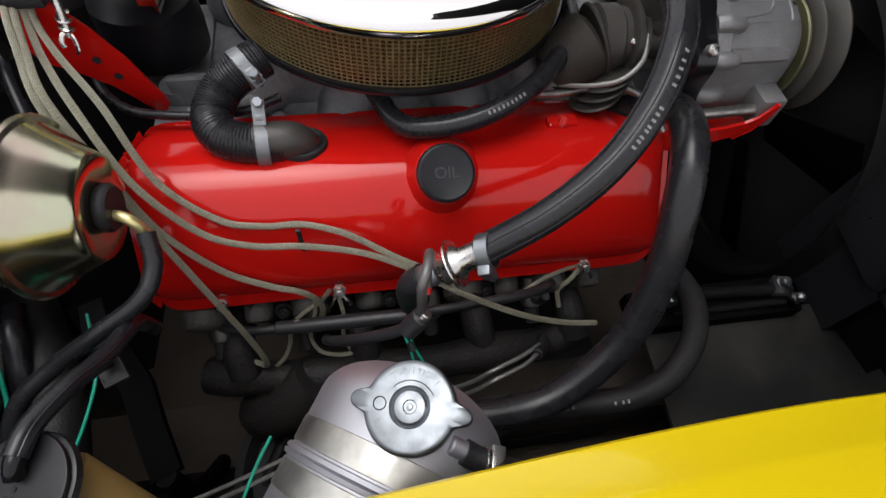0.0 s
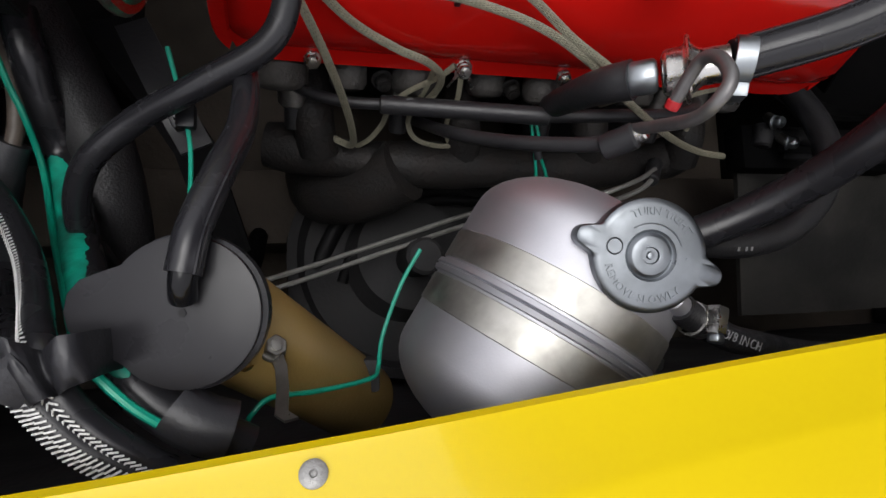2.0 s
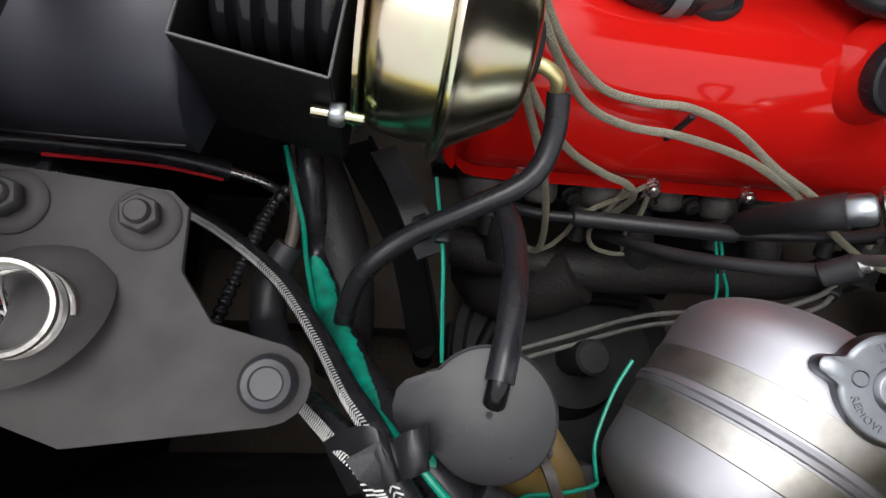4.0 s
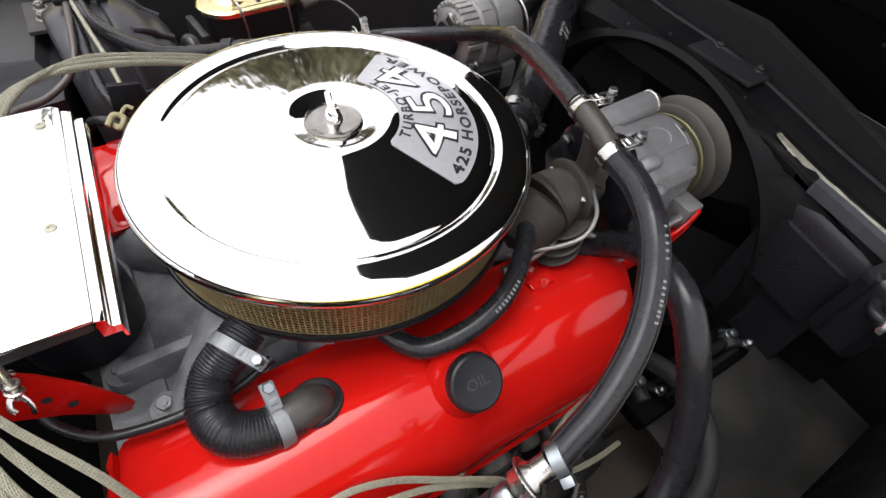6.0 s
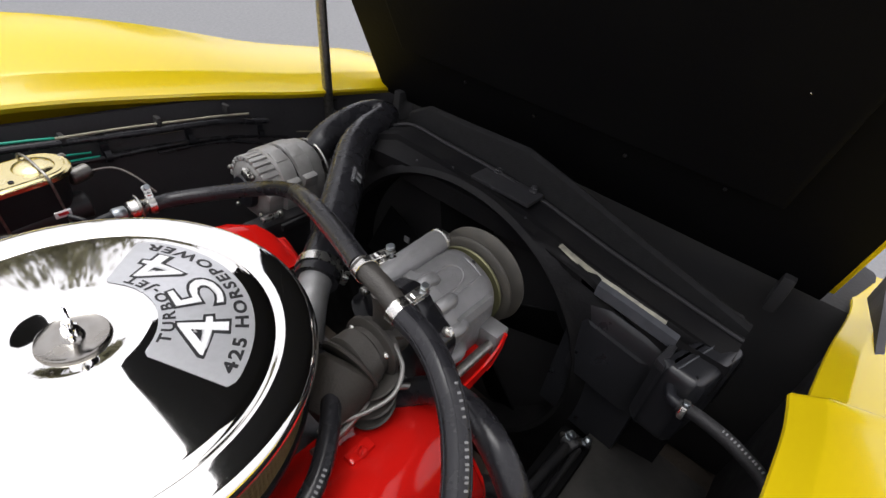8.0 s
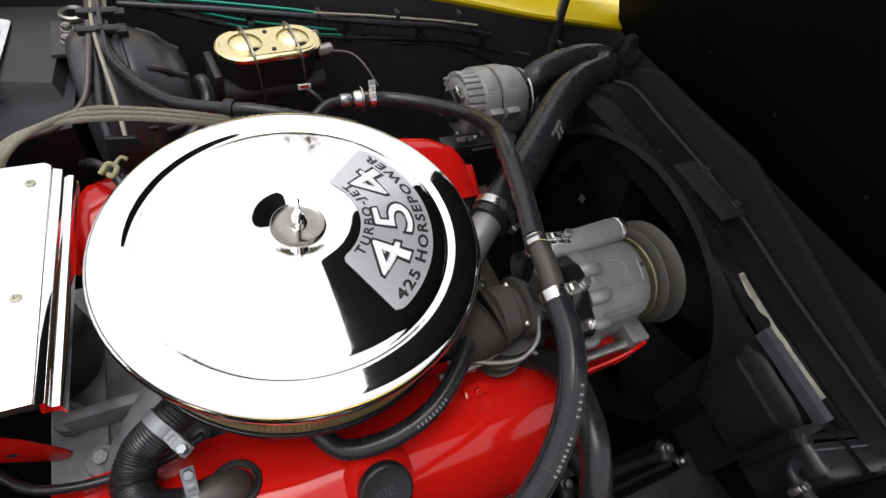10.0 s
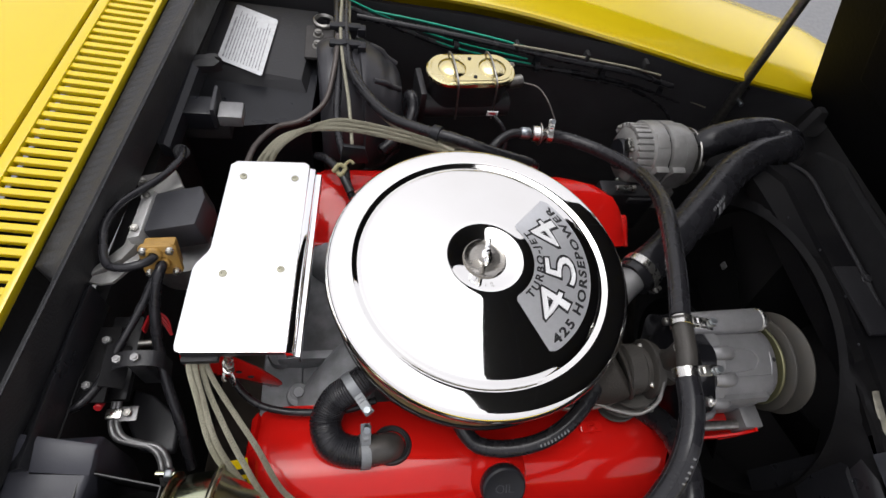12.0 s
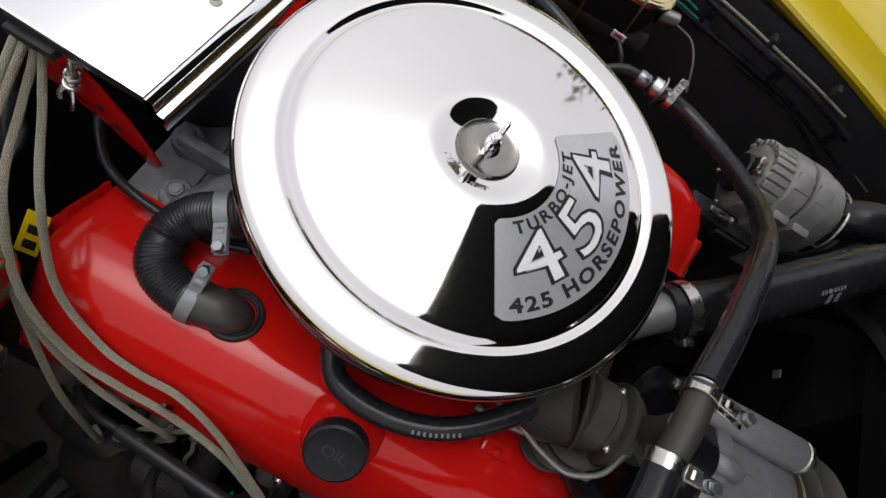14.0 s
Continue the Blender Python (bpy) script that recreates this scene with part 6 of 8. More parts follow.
# ---- plenum box with the white label ----
plenum = thing("plenum_box", (-0.30, 0.48, 0.6), "large black plenum box with a white data label", "plenum box")
part("box_body", loft([[(-0.415, 0.30, z), (-0.215, 0.335, z), (-0.195, 0.60, z), (-0.40, 0.61, z)] for z in (0.62, 0.80, 0.838)]), BLACK_PLASTIC, plenum)
part("sloping_top", loft([[(-0.405, 0.42, 0.835), (-0.222, 0.395, 0.835), (-0.20, 0.60, 0.835), (-0.39, 0.61, 0.835)], [(-0.396, 0.44, 0.856), (-0.232, 0.412, 0.853), (-0.21, 0.595, 0.856), (-0.38, 0.60, 0.860)]]), BLACK_PAINT, plenum)
lab_m = Matrix(((0.073, 0.015, 0, -0.366), (-0.036, 0.148, 0, 0.443), (0, 0, 1, 0.8598), (0, 0, 0, 1)))
lab = part("data_label", prism([(0.04, 0.0), (0.96, 0.0), (1.0, 0.02), (1.0, 0.98), (0.96, 1.0), (0.04, 1.0), (0.0, 0.98), (0.0, 0.02)], 0.0006, lab_m), LABEL_PAPER, plenum, "white printed paper label")
random.seed(4)
LABEL_INK = material("broken_print", (0.10, 0.10, 0.11), 0.5, spots=1.0, spot_scale=420, spot_colour=(0.55, 0.56, 0.57))
for row in range(13):
    x = 0.10 + row * 0.066
    size = 0.86 if row else 0.72
    size -= random.uniform(0.0, 0.22) if row > 1 else 0.0
    part("print_bar", box((x, 0.06 + size / 2, 0.0009), (0.020 if row else 0.036, size, 0.0004), lab_m, 0), LABEL_INK, lab)
part("bolt_plate", box((-0.203, 0.495, 0.865), (0.05, 0.085, 0.006), pose(0, 0, 0), 0.002), grey_plate, plenum)
for y in (0.482, 0.512):
    part("plate_bolt", bolt((-0.207, y, 0.868), (0, 0, 1), 0.012, 0.007, 0.009), DULL_STEEL, plenum)
part("round_guide", lathe([(0.016, 0), (0.019, 0.002), (0.019, 0.007), (0.016, 0.009), (0.013, 0.005), (0.016, 0)], at((-0.198, 0.545, 0.868), (0, 0, 1)), 32), DULL_STEEL, plenum)

# ---- brake booster and master cylinder ----
boost = thing("brake_booster", (-0.115, 0.43, 0.70), "black painted round brake booster", "brake booster")
bo = at((-0.205, 0.430, 0.778), (1.0, 0.08, 0.0))
part("shell", lathe([(0, 0), (0.106, 0.0), (0.112, 0.004), (0.117, 0.02), (0.1180, 0.060), (0.1150, 0.064), (0.1150, 0.067), (0.1195, 0.070), (0.1195, 0.078), (0.116, 0.083), (0.110, 0.096), (0.102, 0.108), (0.094, 0.113), (0.088, 0.124), (0.080, 0.134), (0.066, 0.141), (0.05, 0.143), (0, 0.144)], bo, 72), BOOSTER, boost)
for a in (70, 115, 160, 205, 250):
    part("pressed_rib", tube([bo @ Vector((r * math.cos(radians(a)), r * math.sin(radians(a)), h)) for r, h in ((0.112, 0.088), (0.103, 0.1085), (0.092, 0.118), (0.080, 0.1355))], 0.005, 10), BOOSTER, boost)
part("valve_nose", rod(bo @ Vector((-0.055, 0.02, 0.13)), bo @ Vector((-0.055, 0.02, 0.155)), 0.013), BLACK_PLASTIC, boost)
part("hose_stub", tube([bo @ Vector((-0.06, -0.05, 0.13)), (-0.052, 0.40, 0.84), (-0.045, 0.375, 0.835), (-0.06, 0.345, 0.815), (-0.10, 0.31, 0.80)], 0.0105, 14), RUBBER, boost, "short black vacuum hose")
for a in (25, 60, 155, 200):
    part("crimp", box(bo @ Vector((0.119 * math.cos(radians(a)), 0.119 * math.sin(radians(a)), 0.074)), (0.012, 0.008, 0.006), bevel=0.002), BLACK_PAINT, boost)

master = thing("master_cylinder", (0.06, 0.44, 0.78), "black brake master cylinder with a yellow zinc cover", "master cylinder")
mm_ = Matrix.Translation((0.0595, 0.4485, 0.868)) @ pose(0, 0, 0, 0, 0, 6)


def slot(half, r, n=14):
    pts = [(half + r * math.cos(a), r * math.sin(a)) for a in np.linspace(-math.pi / 2, math.pi / 2, n)]
    return pts + [(-half - r * math.cos(a), -r * math.sin(a)) for a in np.linspace(-math.pi / 2, math.pi / 2, n)]


part("reservoir", loft([[mm_ @ Vector((x, y, z)) for x, y in slot(0.040, r)] for z, r in ((-0.075, 0.026), (-0.055, 0.030), (-0.012, 0.034), (-0.004, 0.038), (0.0, 0.038))]), BLACK_PAINT, master)
cov = part("cover", loft([[mm_ @ Vector((x, y, z)) for x, y in slot(0.0405, r)] for z, r in ((-0.006, 0.0395), (-0.005, 0.041), (0.001, 0.041), (0.0035, 0.038), (0.0035, 0.034), (0.0045, 0.033))]), MC_GOLD, master, "yellow zinc plated cover with two domes")
for x in (-0.036, 0.038):
    part("dome", lathe([(0.0255, 0.004), (0.0245, 0.006), (0.02, 0.0085), (0.012, 0.0115), (0, 0.0125)], mm_ @ pose(x, 0.0, 0.0), 36), MC_GOLD, cov)
for x in (-0.034, 0.036):
    part("bail_wire", tube([mm_ @ Vector(p) for p in ((x, 0.042, -0.012), (x, 0.040, 0.006), (x, 0.02, 0.015), (x, 0.0, 0.016), (x, -0.02, 0.013), (x + 0.001, -0.041, 0.004), (x + 0.004, -0.045, -0.03), (x + 0.008, -0.044, -0.075))], 0.0019, 8), DULL_STEEL, master, "spring steel bail wire")
for cy in (-0.030, 0.030):
    part("cover_screw", lathe([(0, 0), (0.0036, 0), (0.0034, 0.0016), (0, 0.0020)], mm_ @ pose(0.001, cy * 0.8, 0.0042), 14), MATT_BLACK, cov, "small black screw")
part("barrel", rod(mm_ @ Vector((-0.09, -0.01, -0.072)), mm_ @ Vector((0.085, -0.01, -0.072)), 0.022, 24), BLACK_PAINT, master)
part("end_fitting", rod(mm_ @ Vector((0.075, 0.0, -0.03)), mm_ @ Vector((0.105, 0.004, -0.028)), 0.012), DULL_STEEL, master)
part("end_bolt", bolt(mm_ @ Vector((0.078, 0.012, -0.004)), (0.3, 0, 1), 0.010, 0.006), DULL_STEEL, master)
part("mount_flange", box((-0.088, 0.0, -0.06), (0.012, 0.07, 0.075), mm_, 0.004), BLACK_PAINT, master)
part("paper_tag", box((0.096, 0.378, 0.834), (0.020, 0.0022, 0.010), pose(0, 0, 0, 0, 0, 0), 0.0008), LABEL_PAPER, master, "small white paper tag")
part("tag_print", box((0.096, 0.3765, 0.835), (0.012, 0.0006, 0.004), Matrix.Identity(4), 0), RED_WIRE, master)

# ---- coolant overflow box beside the radiator ----
over = thing("overflow_box", (0.52, -0.365, 0.78), "black plastic box beside the radiator", "plastic box")
part("box_body", prism([(0.464, -0.338), (0.470, -0.333), (0.574, -0.362), (0.580, -0.370), (0.570, -0.404), (0.560, -0.410), (0.466, -0.388), (0.458, -0.378)], 0.118, pose(0, 0, 0.735), 0.014, 4), DUCT, over)
part("seam", tube([(0.4655, -0.352, 0.8485), (0.478, -0.357, 0.8535), (0.53, -0.372, 0.8538), (0.572, -0.384, 0.852)], 0.0012, 8, 4), LIP_GREY, over, "raised moulding seam")
part("strap", prism([(0.460, -0.341), (0.512, -0.341), (0.512, -0.333), (0.466, -0.328)], 0.012, pose(0, 0, 0.838), 0.002), BLACK_PAINT, over)
part("neck", tube([(0.478, -0.357, 0.826), (0.462, -0.358, 0.826), (0.449, -0.364, 0.825), (0.447, -0.378, 0.824)], 0.0072, 14), BLACK_PLASTIC, over)

# steering link and bolts low beside the radiator
link = thing("stabiliser_link", (0.36, -0.30, 0.64), "black link bar with bright bolts above the splash shield", "link bar")
part("bar", rod((0.265, -0.276, 0.645), (0.455, -0.290, 0.652), 0.008), SHROUD, link)
part("bar", rod((0.30, -0.300, 0.640), (0.445, -0.303, 0.646), 0.005), SHROUD, link)
for x, y, turn in ((0.272, -0.270, 0.1), (0.286, -0.292, 0.5), (0.440, -0.284, 0.1), (0.446, -0.306, 0.6)):
    part("link_bolt", bolt((x, y, 0.662), (turn, -0.3, 0.9), 0.0115, 0.008, 0.0075), ZINC, link)
    part("bolt_shank", rod((x + 0.002, y + 0.010, 0.652), (x, y, 0.664), 0.0050), DULL_STEEL, link)
part("bush", rod((0.436, -0.300, 0.650), (0.444, -0.278, 0.652), 0.012), MATT_RUBBER, link)
part("bush", rod((0.270, -0.292, 0.644), (0.276, -0.268, 0.646), 0.011), MATT_RUBBER, link)
part("bracket", box((0.36, -0.290, 0.628), (0.22, 0.05, 0.028), bevel=0.006), SHADE_BLACK, link)

# suspension parts in the dark below the tank
arm = thing("suspension_arm", (-0.12, -0.38, 0.50), "black pressed steel suspension arm and spring seat", "suspension arm")
part("spring_seat", lathe([(0.0, 0.0), (0.115, 0.0), (0.128, 0.012), (0.13, 0.035), (0.12, 0.04), (0.112, 0.02), (0.07, 0.018), (0.06, 0.05), (0, 0.055)], at((-0.10, -0.40, 0.50), (0.05, 0.15, 1)), 56), MATT_BLACK, arm)
part("shock_rod", rod((-0.10, -0.40, 0.45), (-0.10, -0.40, 0.62), 0.018), MATT_BLACK, arm)
part("arm_edge", tube([(-0.205, -0.42, 0.515), (-0.188, -0.382, 0.52), (-0.162, -0.341, 0.523), (-0.113, -0.317, 0.525), (-0.063, -0.309, 0.525), (-0.017, -0.308, 0.522), (0.03, -0.315, 0.515)], 0.009, 12, 8), SHROUD, arm, "rounded black edge of the arm")
part("arm_edge", tube([(-0.172, -0.42, 0.525), (-0.158, -0.385, 0.53), (-0.136, -0.357, 0.533), (-0.095, -0.337, 0.535), (-0.055, -0.331, 0.534), (-0.01, -0.333, 0.530)], 0.006, 12, 8), SHROUD, arm)
part("tower", box((-0.10, -0.41, 0.45), (0.26, 0.10, 0.10), bevel=0.01), MATT_BLACK, arm)
for dz in (0.0, 0.010):
    part("brake_line", tube([(-0.26, -0.432 + dz, 0.600), (-0.210, -0.418 + dz, 0.600), (-0.124, -0.391 + dz, 0.600), (-0.033, -0.364 + dz, 0.600), (0.040, -0.360 + dz, 0.640), (0.060, -0.359 + dz, 0.668), (0.098, -0.346 + dz, 0.668), (0.117 + 0.4 * dz, -0.334 + dz, 0.664)], 0.0024, 8), pipe_grey, arm, "pale steel pipe")
part("line_clip", rod((0.115, -0.336, 0.664), (0.132, -0.314, 0.650), 0.0075), MATT_RUBBER, arm)

# bracket that drops from the actuator's tray towards the chassis
brace = thing("support_brace", (-0.30, -0.30, 0.60), "black pressed steel brace below the actuator", "brace")
part("web", loft([[(x - 0.012, y - 0.005, z), (x - 0.012, y - 0.005, z + 0.006), (x + 0.014, y + 0.006, z + 0.006), (x + 0.014, y + 0.006, z)] for x, y, z in ((-0.338, -0.240, 0.70), (-0.312, -0.280, 0.685), (-0.288, -0.320, 0.67), (-0.276, -0.362, 0.655), (-0.266, -0.40, 0.63))]), HOOD_BLACK, brace)
part("flange", loft([[(x + 0.012, y + 0.005, z), (x + 0.012, y + 0.005, z + 0.012), (x + 0.015, y + 0.006, z + 0.012), (x + 0.015, y + 0.006, z)] for x, y, z in ((-0.338, -0.240, 0.70), (-0.312, -0.280, 0.685), (-0.288, -0.320, 0.67), (-0.276, -0.362, 0.655), (-0.266, -0.40, 0.63))]), HOOD_BLACK, brace)
part("foot", tube([(-0.266, -0.40, 0.635), (-0.262, -0.405, 0.56), (-0.26, -0.36, 0.47)], 0.010, 10), HOOD_BLACK, brace)

# ---- hoses ----
def hose(name, points, r, label, mat=None, ridges=0, group="", seg=18, per=10):
    ob = thing(name, points[len(points) // 2], label, "hose", group)
    part("hose_body", tube(points, r, seg, per), mat or RUBBER, ob)
    if ridges:
        line = spline(points, per)
        for j in range(ridges):
            pts, side = [], None
            for k, p in enumerate(line):
                ahead = (line[min(k + 1, len(line) - 1)] - line[max(k - 1, 0)]).normalized()
                side = ahead.orthogonal().normalized() if side is None else (side - ahead * side.dot(ahead)).normalized()
                a = 2 * math.pi * j / ridges
                pts.append(p + (r - 0.0002) * (math.cos(a) * side + math.sin(a) * ahead.cross(side)))
            part("moulding_line", tube(pts, 0.0007, 6, smooth=False), mat or RUBBER, ob)
    return ob


def print_bars(parent, points, r, start, count, facing, step=0.006, size=0.0035, mat=None):
    """Rows of small bars, printed along a hose on the side that faces the given way."""
    line = spline(points, 30)
    dist, run = [0.0], 0.0
    for a, b in zip(line, line[1:]):
        run += (b - a).length
        dist.append(run)
    for k in range(count):
        s = start + k * step
        i = min(range(len(line)), key=lambda j: abs(dist[j] - s))
        ahead = (line[min(i + 1, len(line) - 1)] - line[max(i - 1, 0)]).normalized()
        out = Vector(facing)
        out = (out - ahead * out.dot(ahead)).normalized()
        turn = Matrix((ahead, out.cross(ahead), out)).transposed().to_4x4()
        part("print_bar", box((0, 0, 0), (size * 0.55, size, 0.0005), Matrix.Translation(line[i] + out * (r + 0.0001)) @ turn, 0), mat or HOSE_PRINT, parent)


HA = [(0.213, -0.080, 0.975), (0.240, -0.012, 0.963), (0.270, 0.075, 0.944), (0.298, 0.150, 0.910), (0.305, 0.222, 0.874), (0.275, 0.288, 0.845), (0.225, 0.325, 0.834), (0.185, 0.334, 0.833)]
ha = hose("air_hose", HA, 0.0112, "black rubber air injection hose with bright clamps", ridges=6, group="air injection hoses")
tower_clamp(ha, (0.2135, -0.086, 0.9735), (0.25, 0.95, -0.1), 0.0120, 0.011, (1, -0.1, 0.1))
tower_clamp(ha, (0.192, 0.3325, 0.833), (1, -0.1, 0), 0.0122, 0.010, (0.05, 0.6, 0.8), 0.020)
HB = [(0.209, -0.140, 0.959), (0.200, -0.178, 0.960), (0.184, -0.214, 0.954), (0.164, -0.246, 0.933), (0.131, -0.276, 0.907), (0.086, -0.297, 0.880), (0.034, -0.3085, 0.852)]
hb = hose("air_hose", HB, 0.0125, "black rubber air injection hose with bright clamps", ridges=6, group="air injection hoses")
tower_clamp(hb, (0.209, -0.137, 0.959), (0.02, 0.98, 0.15), 0.0132, 0.011, (1, 0, 0.05))
clamp_band(hb, (0.037, -0.3095, 0.854), (0.75, -0.2, 0.45), 0.0133, 0.011, (0.3, -0.8, 0.1), mat=ZINC)
print_bars(hb, HB, 0.0125, 0.085, 5, (0.2, -0.5, 1))
print_bars(hb, HB, 0.0125, 0.128, 8, (0.2, -0.5, 1), 0.0045)


def check_valve(name, base, direction, label):
    ob = thing(name, base, label, "check valve", "check valves")
    m = at(base, direction)
    part("hex", hexagon(m @ Vector((0, 0, -0.020)), direction, 0.020, 0.018), ZINC, ob)
    part("bell", lathe([(0, 0), (0.010, 0), (0.0130, 0.0015), (0.0138, 0.003), (0.0138, 0.0110), (0.0150, 0.0125), (0.0195, 0.0132), (0.0202, 0.0142), (0.0195, 0.0152), (0.0145, 0.0160), (0.0125, 0.019), (0.0105, 0.022), (0.0105, 0.036), (0, 0.036)], m, 40), STEEL, ob)
    return ob


cv1 = check_valve("check_valve", Vector((0.003, -0.3085, 0.829)), Vector((0.79, -0.01, 0.60)), "bright steel check valve between hose and black pipe")
cv2 = check_valve("check_valve", Vector((0.160, 0.334, 0.834)), Vector((1, -0.02, 0.0)), "bright steel check valve between hose and black pipe")
part("black_elbow", tube([(-0.010, -0.3085, 0.819), (-0.019, -0.3070, 0.806), (-0.0215, -0.302, 0.780), (-0.0190, -0.295, 0.745), (-0.0160, -0.290, 0.722)], lambda u: 0.0125 - 0.003 * u, 18), BLACK_PAINT, cv1, "black elbow below the valve")
part("black_pipe", tube([(0.142, 0.334, 0.834), (0.118, 0.330, 0.832), (0.09, 0.31, 0.82), (0.07, 0.29, 0.78)], 0.008, 12), BLACK_PAINT, cv2)
inj = thing("injection_pipe", (-0.05, -0.29, 0.70), "black air injection pipe above the exhaust manifold", "pipe")
part("rail", rod((-0.150, -0.288, 0.702), (-0.020, -0.300, 0.726), 0.0072), BLACK_PAINT, inj)
part("rail_end", tube([(-0.150, -0.288, 0.702), (-0.175, -0.286, 0.698), (-0.20, -0.278, 0.69), (-0.22, -0.262, 0.672)], 0.0045, 10), BLACK_PAINT, inj)
part("rail_front", tube([(-0.020, -0.300, 0.726), (0.03, -0.300, 0.735), (0.08, -0.297, 0.735), (0.12, -0.285, 0.72), (0.14, -0.27, 0.70)], 0.0052, 10), BLACK_PAINT, inj)
for x in (-0.128, 0.008, 0.125):
    part("drop_pipe", tube([(x, -0.290, 0.712), (x, -0.285, 0.690), (x, -0.27, 0.665)], 0.0045, 8), BLACK_PAINT, inj)

HC = [(0.212, -0.135, 0.822), (0.230, -0.160, 0.846), (0.226, -0.200, 0.880), (0.206, -0.250, 0.902), (0.193, -0.292, 0.884), (0.182, -0.338, 0.822), (0.156, -0.371, 0.762), (0.095, -0.398, 0.722), (0.02, -0.402, 0.715)]
hose("coolant_hose", HC, 0.0145, "thick black coolant hose running down to the expansion tank", group="coolant hoses", ridges=1)
HD = [(0.02, -0.418, 0.712), (0.07, -0.402, 0.698), (0.125, -0.400, 0.698), (0.18, -0.402, 0.703), (0.225, -0.390, 0.708), (0.262, -0.360, 0.710), (0.285, -0.322, 0.705), (0.295, -0.28, 0.69), (0.29, -0.22, 0.66)]
hd = hose("coolant_hose", HD, 0.0125, "black coolant hose with faint print", group="coolant hoses", mat=MATT_RUBBER)
print_bars(hd, HD, 0.0125, 0.09, 4, (0, -0.4, 1), 0.006)
print_bars(hd, HD, 0.0125, 0.15, 3, (0, -0.4, 1), 0.006)

RH = [(0.248, 0.032, 0.858), (0.300, 0.068, 0.872), (0.352, 0.112, 0.881), (0.410, 0.163, 0.885), (0.476, 0.220, 0.887), (0.532, 0.252, 0.887), (0.570, 0.264, 0.887), (0.600, 0.275, 0.886), (0.612, 0.293, 0.884), (0.600, 0.312, 0.881), (0.568, 0.319, 0.877), (0.525, 0.318, 0.868), (0.48, 0.312, 0.85), (0.46, 0.315, 0.80)]
rh = hose("radiator_hose", RH, 0.0275, "thick black moulded upper radiator hose", seg=24, per=12)
clamp_band(rh, (0.262, 0.042, 0.862), (0.80, 0.56, 0.2), 0.0288, 0.013, (0.5, -0.6, -0.2))
print_bars(rh, RH, 0.0275, 0.180, 2, (0.5, -0.9, 0.8), 0.012, 0.011)
print_bars(rh, RH, 0.0275, 0.165, 8, (0.2, -0.6, 1), 0.0050, 0.0045)
EV = [(-0.05, -0.085, 0.862), (-0.032, -0.135, 0.856), (-0.018, -0.166, 0.853), (0.0, -0.182, 0.858), (0.04, -0.186, 0.866), (0.08, -0.176, 0.874), (0.115, -0.152, 0.880), (0.145, -0.118, 0.884), (0.162, -0.08, 0.884), (0.170, -0.03, 0.880), (0.172, 0.03, 0.876), (0.16, 0.09, 0.87)]
ev = hose("vapour_hose", EV, 0.0095, "black vapour hose curving below the air cleaner", group="vapour hoses")
print_bars(ev, EV, 0.0095, 0.175, 9, (0.1, -0.7, 1), 0.0042, 0.0034)
AH = [(-0.2130, -0.2665, 0.856), (-0.2115, -0.286, 0.840), (-0.222, -0.308, 0.829), (-0.255, -0.325, 0.815), (-0.290, -0.340, 0.798), (-0.317, -0.362, 0.785), (-0.328, -0.390, 0.760), (-0.326, -0.41, 0.72)]
hose("vacuum_hose", AH, 0.0068, "black vacuum hose from the actuator outlet", group="vacuum hoses", ridges=1)
CH = [(-0.2490, -0.4230, 0.8800), (-0.2455, -0.406, 0.8785), (-0.239, -0.381, 0.864), (-0.2335, -0.357, 0.843), (-0.233, -0.335, 0.826), (-0.236, -0.312, 0.800), (-0.24, -0.30, 0.76)]
ch = hose("vacuum_hose", CH, 0.0066, "black vacuum hose bending down onto the canister", group="vacuum hoses", ridges=1)
part("hose_sleeve", tube([(-0.2500, -0.4320, 0.8745), (-0.2497, -0.4285, 0.8775), (-0.2490, -0.423, 0.8795), (-0.2465, -0.411, 0.8795)], 0.0052, 14), GLOSS_RUBBER, ch)
OV = [(-0.0035, -0.4470, 0.8372), (0.006, -0.4525, 0.8325), (0.03, -0.4630, 0.8235), (0.0600, -0.4728, 0.8165), (0.16, -0.490, 0.783), (0.28, -0.497, 0.778), (0.38, -0.502, 0.792), (0.425, -0.486, 0.810), (0.441, -0.444, 0.820), (0.449, -0.404, 0.822), (0.447, -0.372, 0.824)]
ov = hose("overflow_hose", OV, 0.0085, "black overflow hose with pale lettering", mat=MATT_RUBBER)
clamp_band(ov, (0.0135, -0.4560, 0.8295), (0.9, -0.3, -0.2), 0.0092, 0.010, (0, 0.1, 1))
clamp_band(ov, (0.448, -0.380, 0.8235), (0, 1, 0), 0.0092, 0.008, (-0.9, -0.1, 0.3))
tx = lettering("3/8 INCH", 0.0082, 0.0002, 1.1)
for v in tx.verts:  # rolled onto the round of the hose
    a = v.co.y / 0.0088
    v.co = Vector((v.co.x, 0.0088 * math.sin(a), 0.0088 * math.cos(a) + v.co.z))
run = (Vector((0.060, -0.4728, 0.8165)) - Vector((0.03, -0.463, 0.8235))).normalized()
outward = Vector((-0.55, 0.02, 0.83))
outward = (outward - run * outward.dot(run)).normalized()
part("lettering", moved(tx, Matrix.Translation((0.0445, -0.4680, 0.8216)) @ Matrix((run, outward.cross(run), outward)).transposed().to_4x4()), HOSE_PRINT, ov)
print_bars(ov, OV, 0.0085, 0.47, 12, (-0.3, 0, 1), 0.0045, 0.0035)

BROWN_CABLE = material("brown_cable", (0.10, 0.08, 0.065), 0.5, spots=0.4, spot_scale=200)

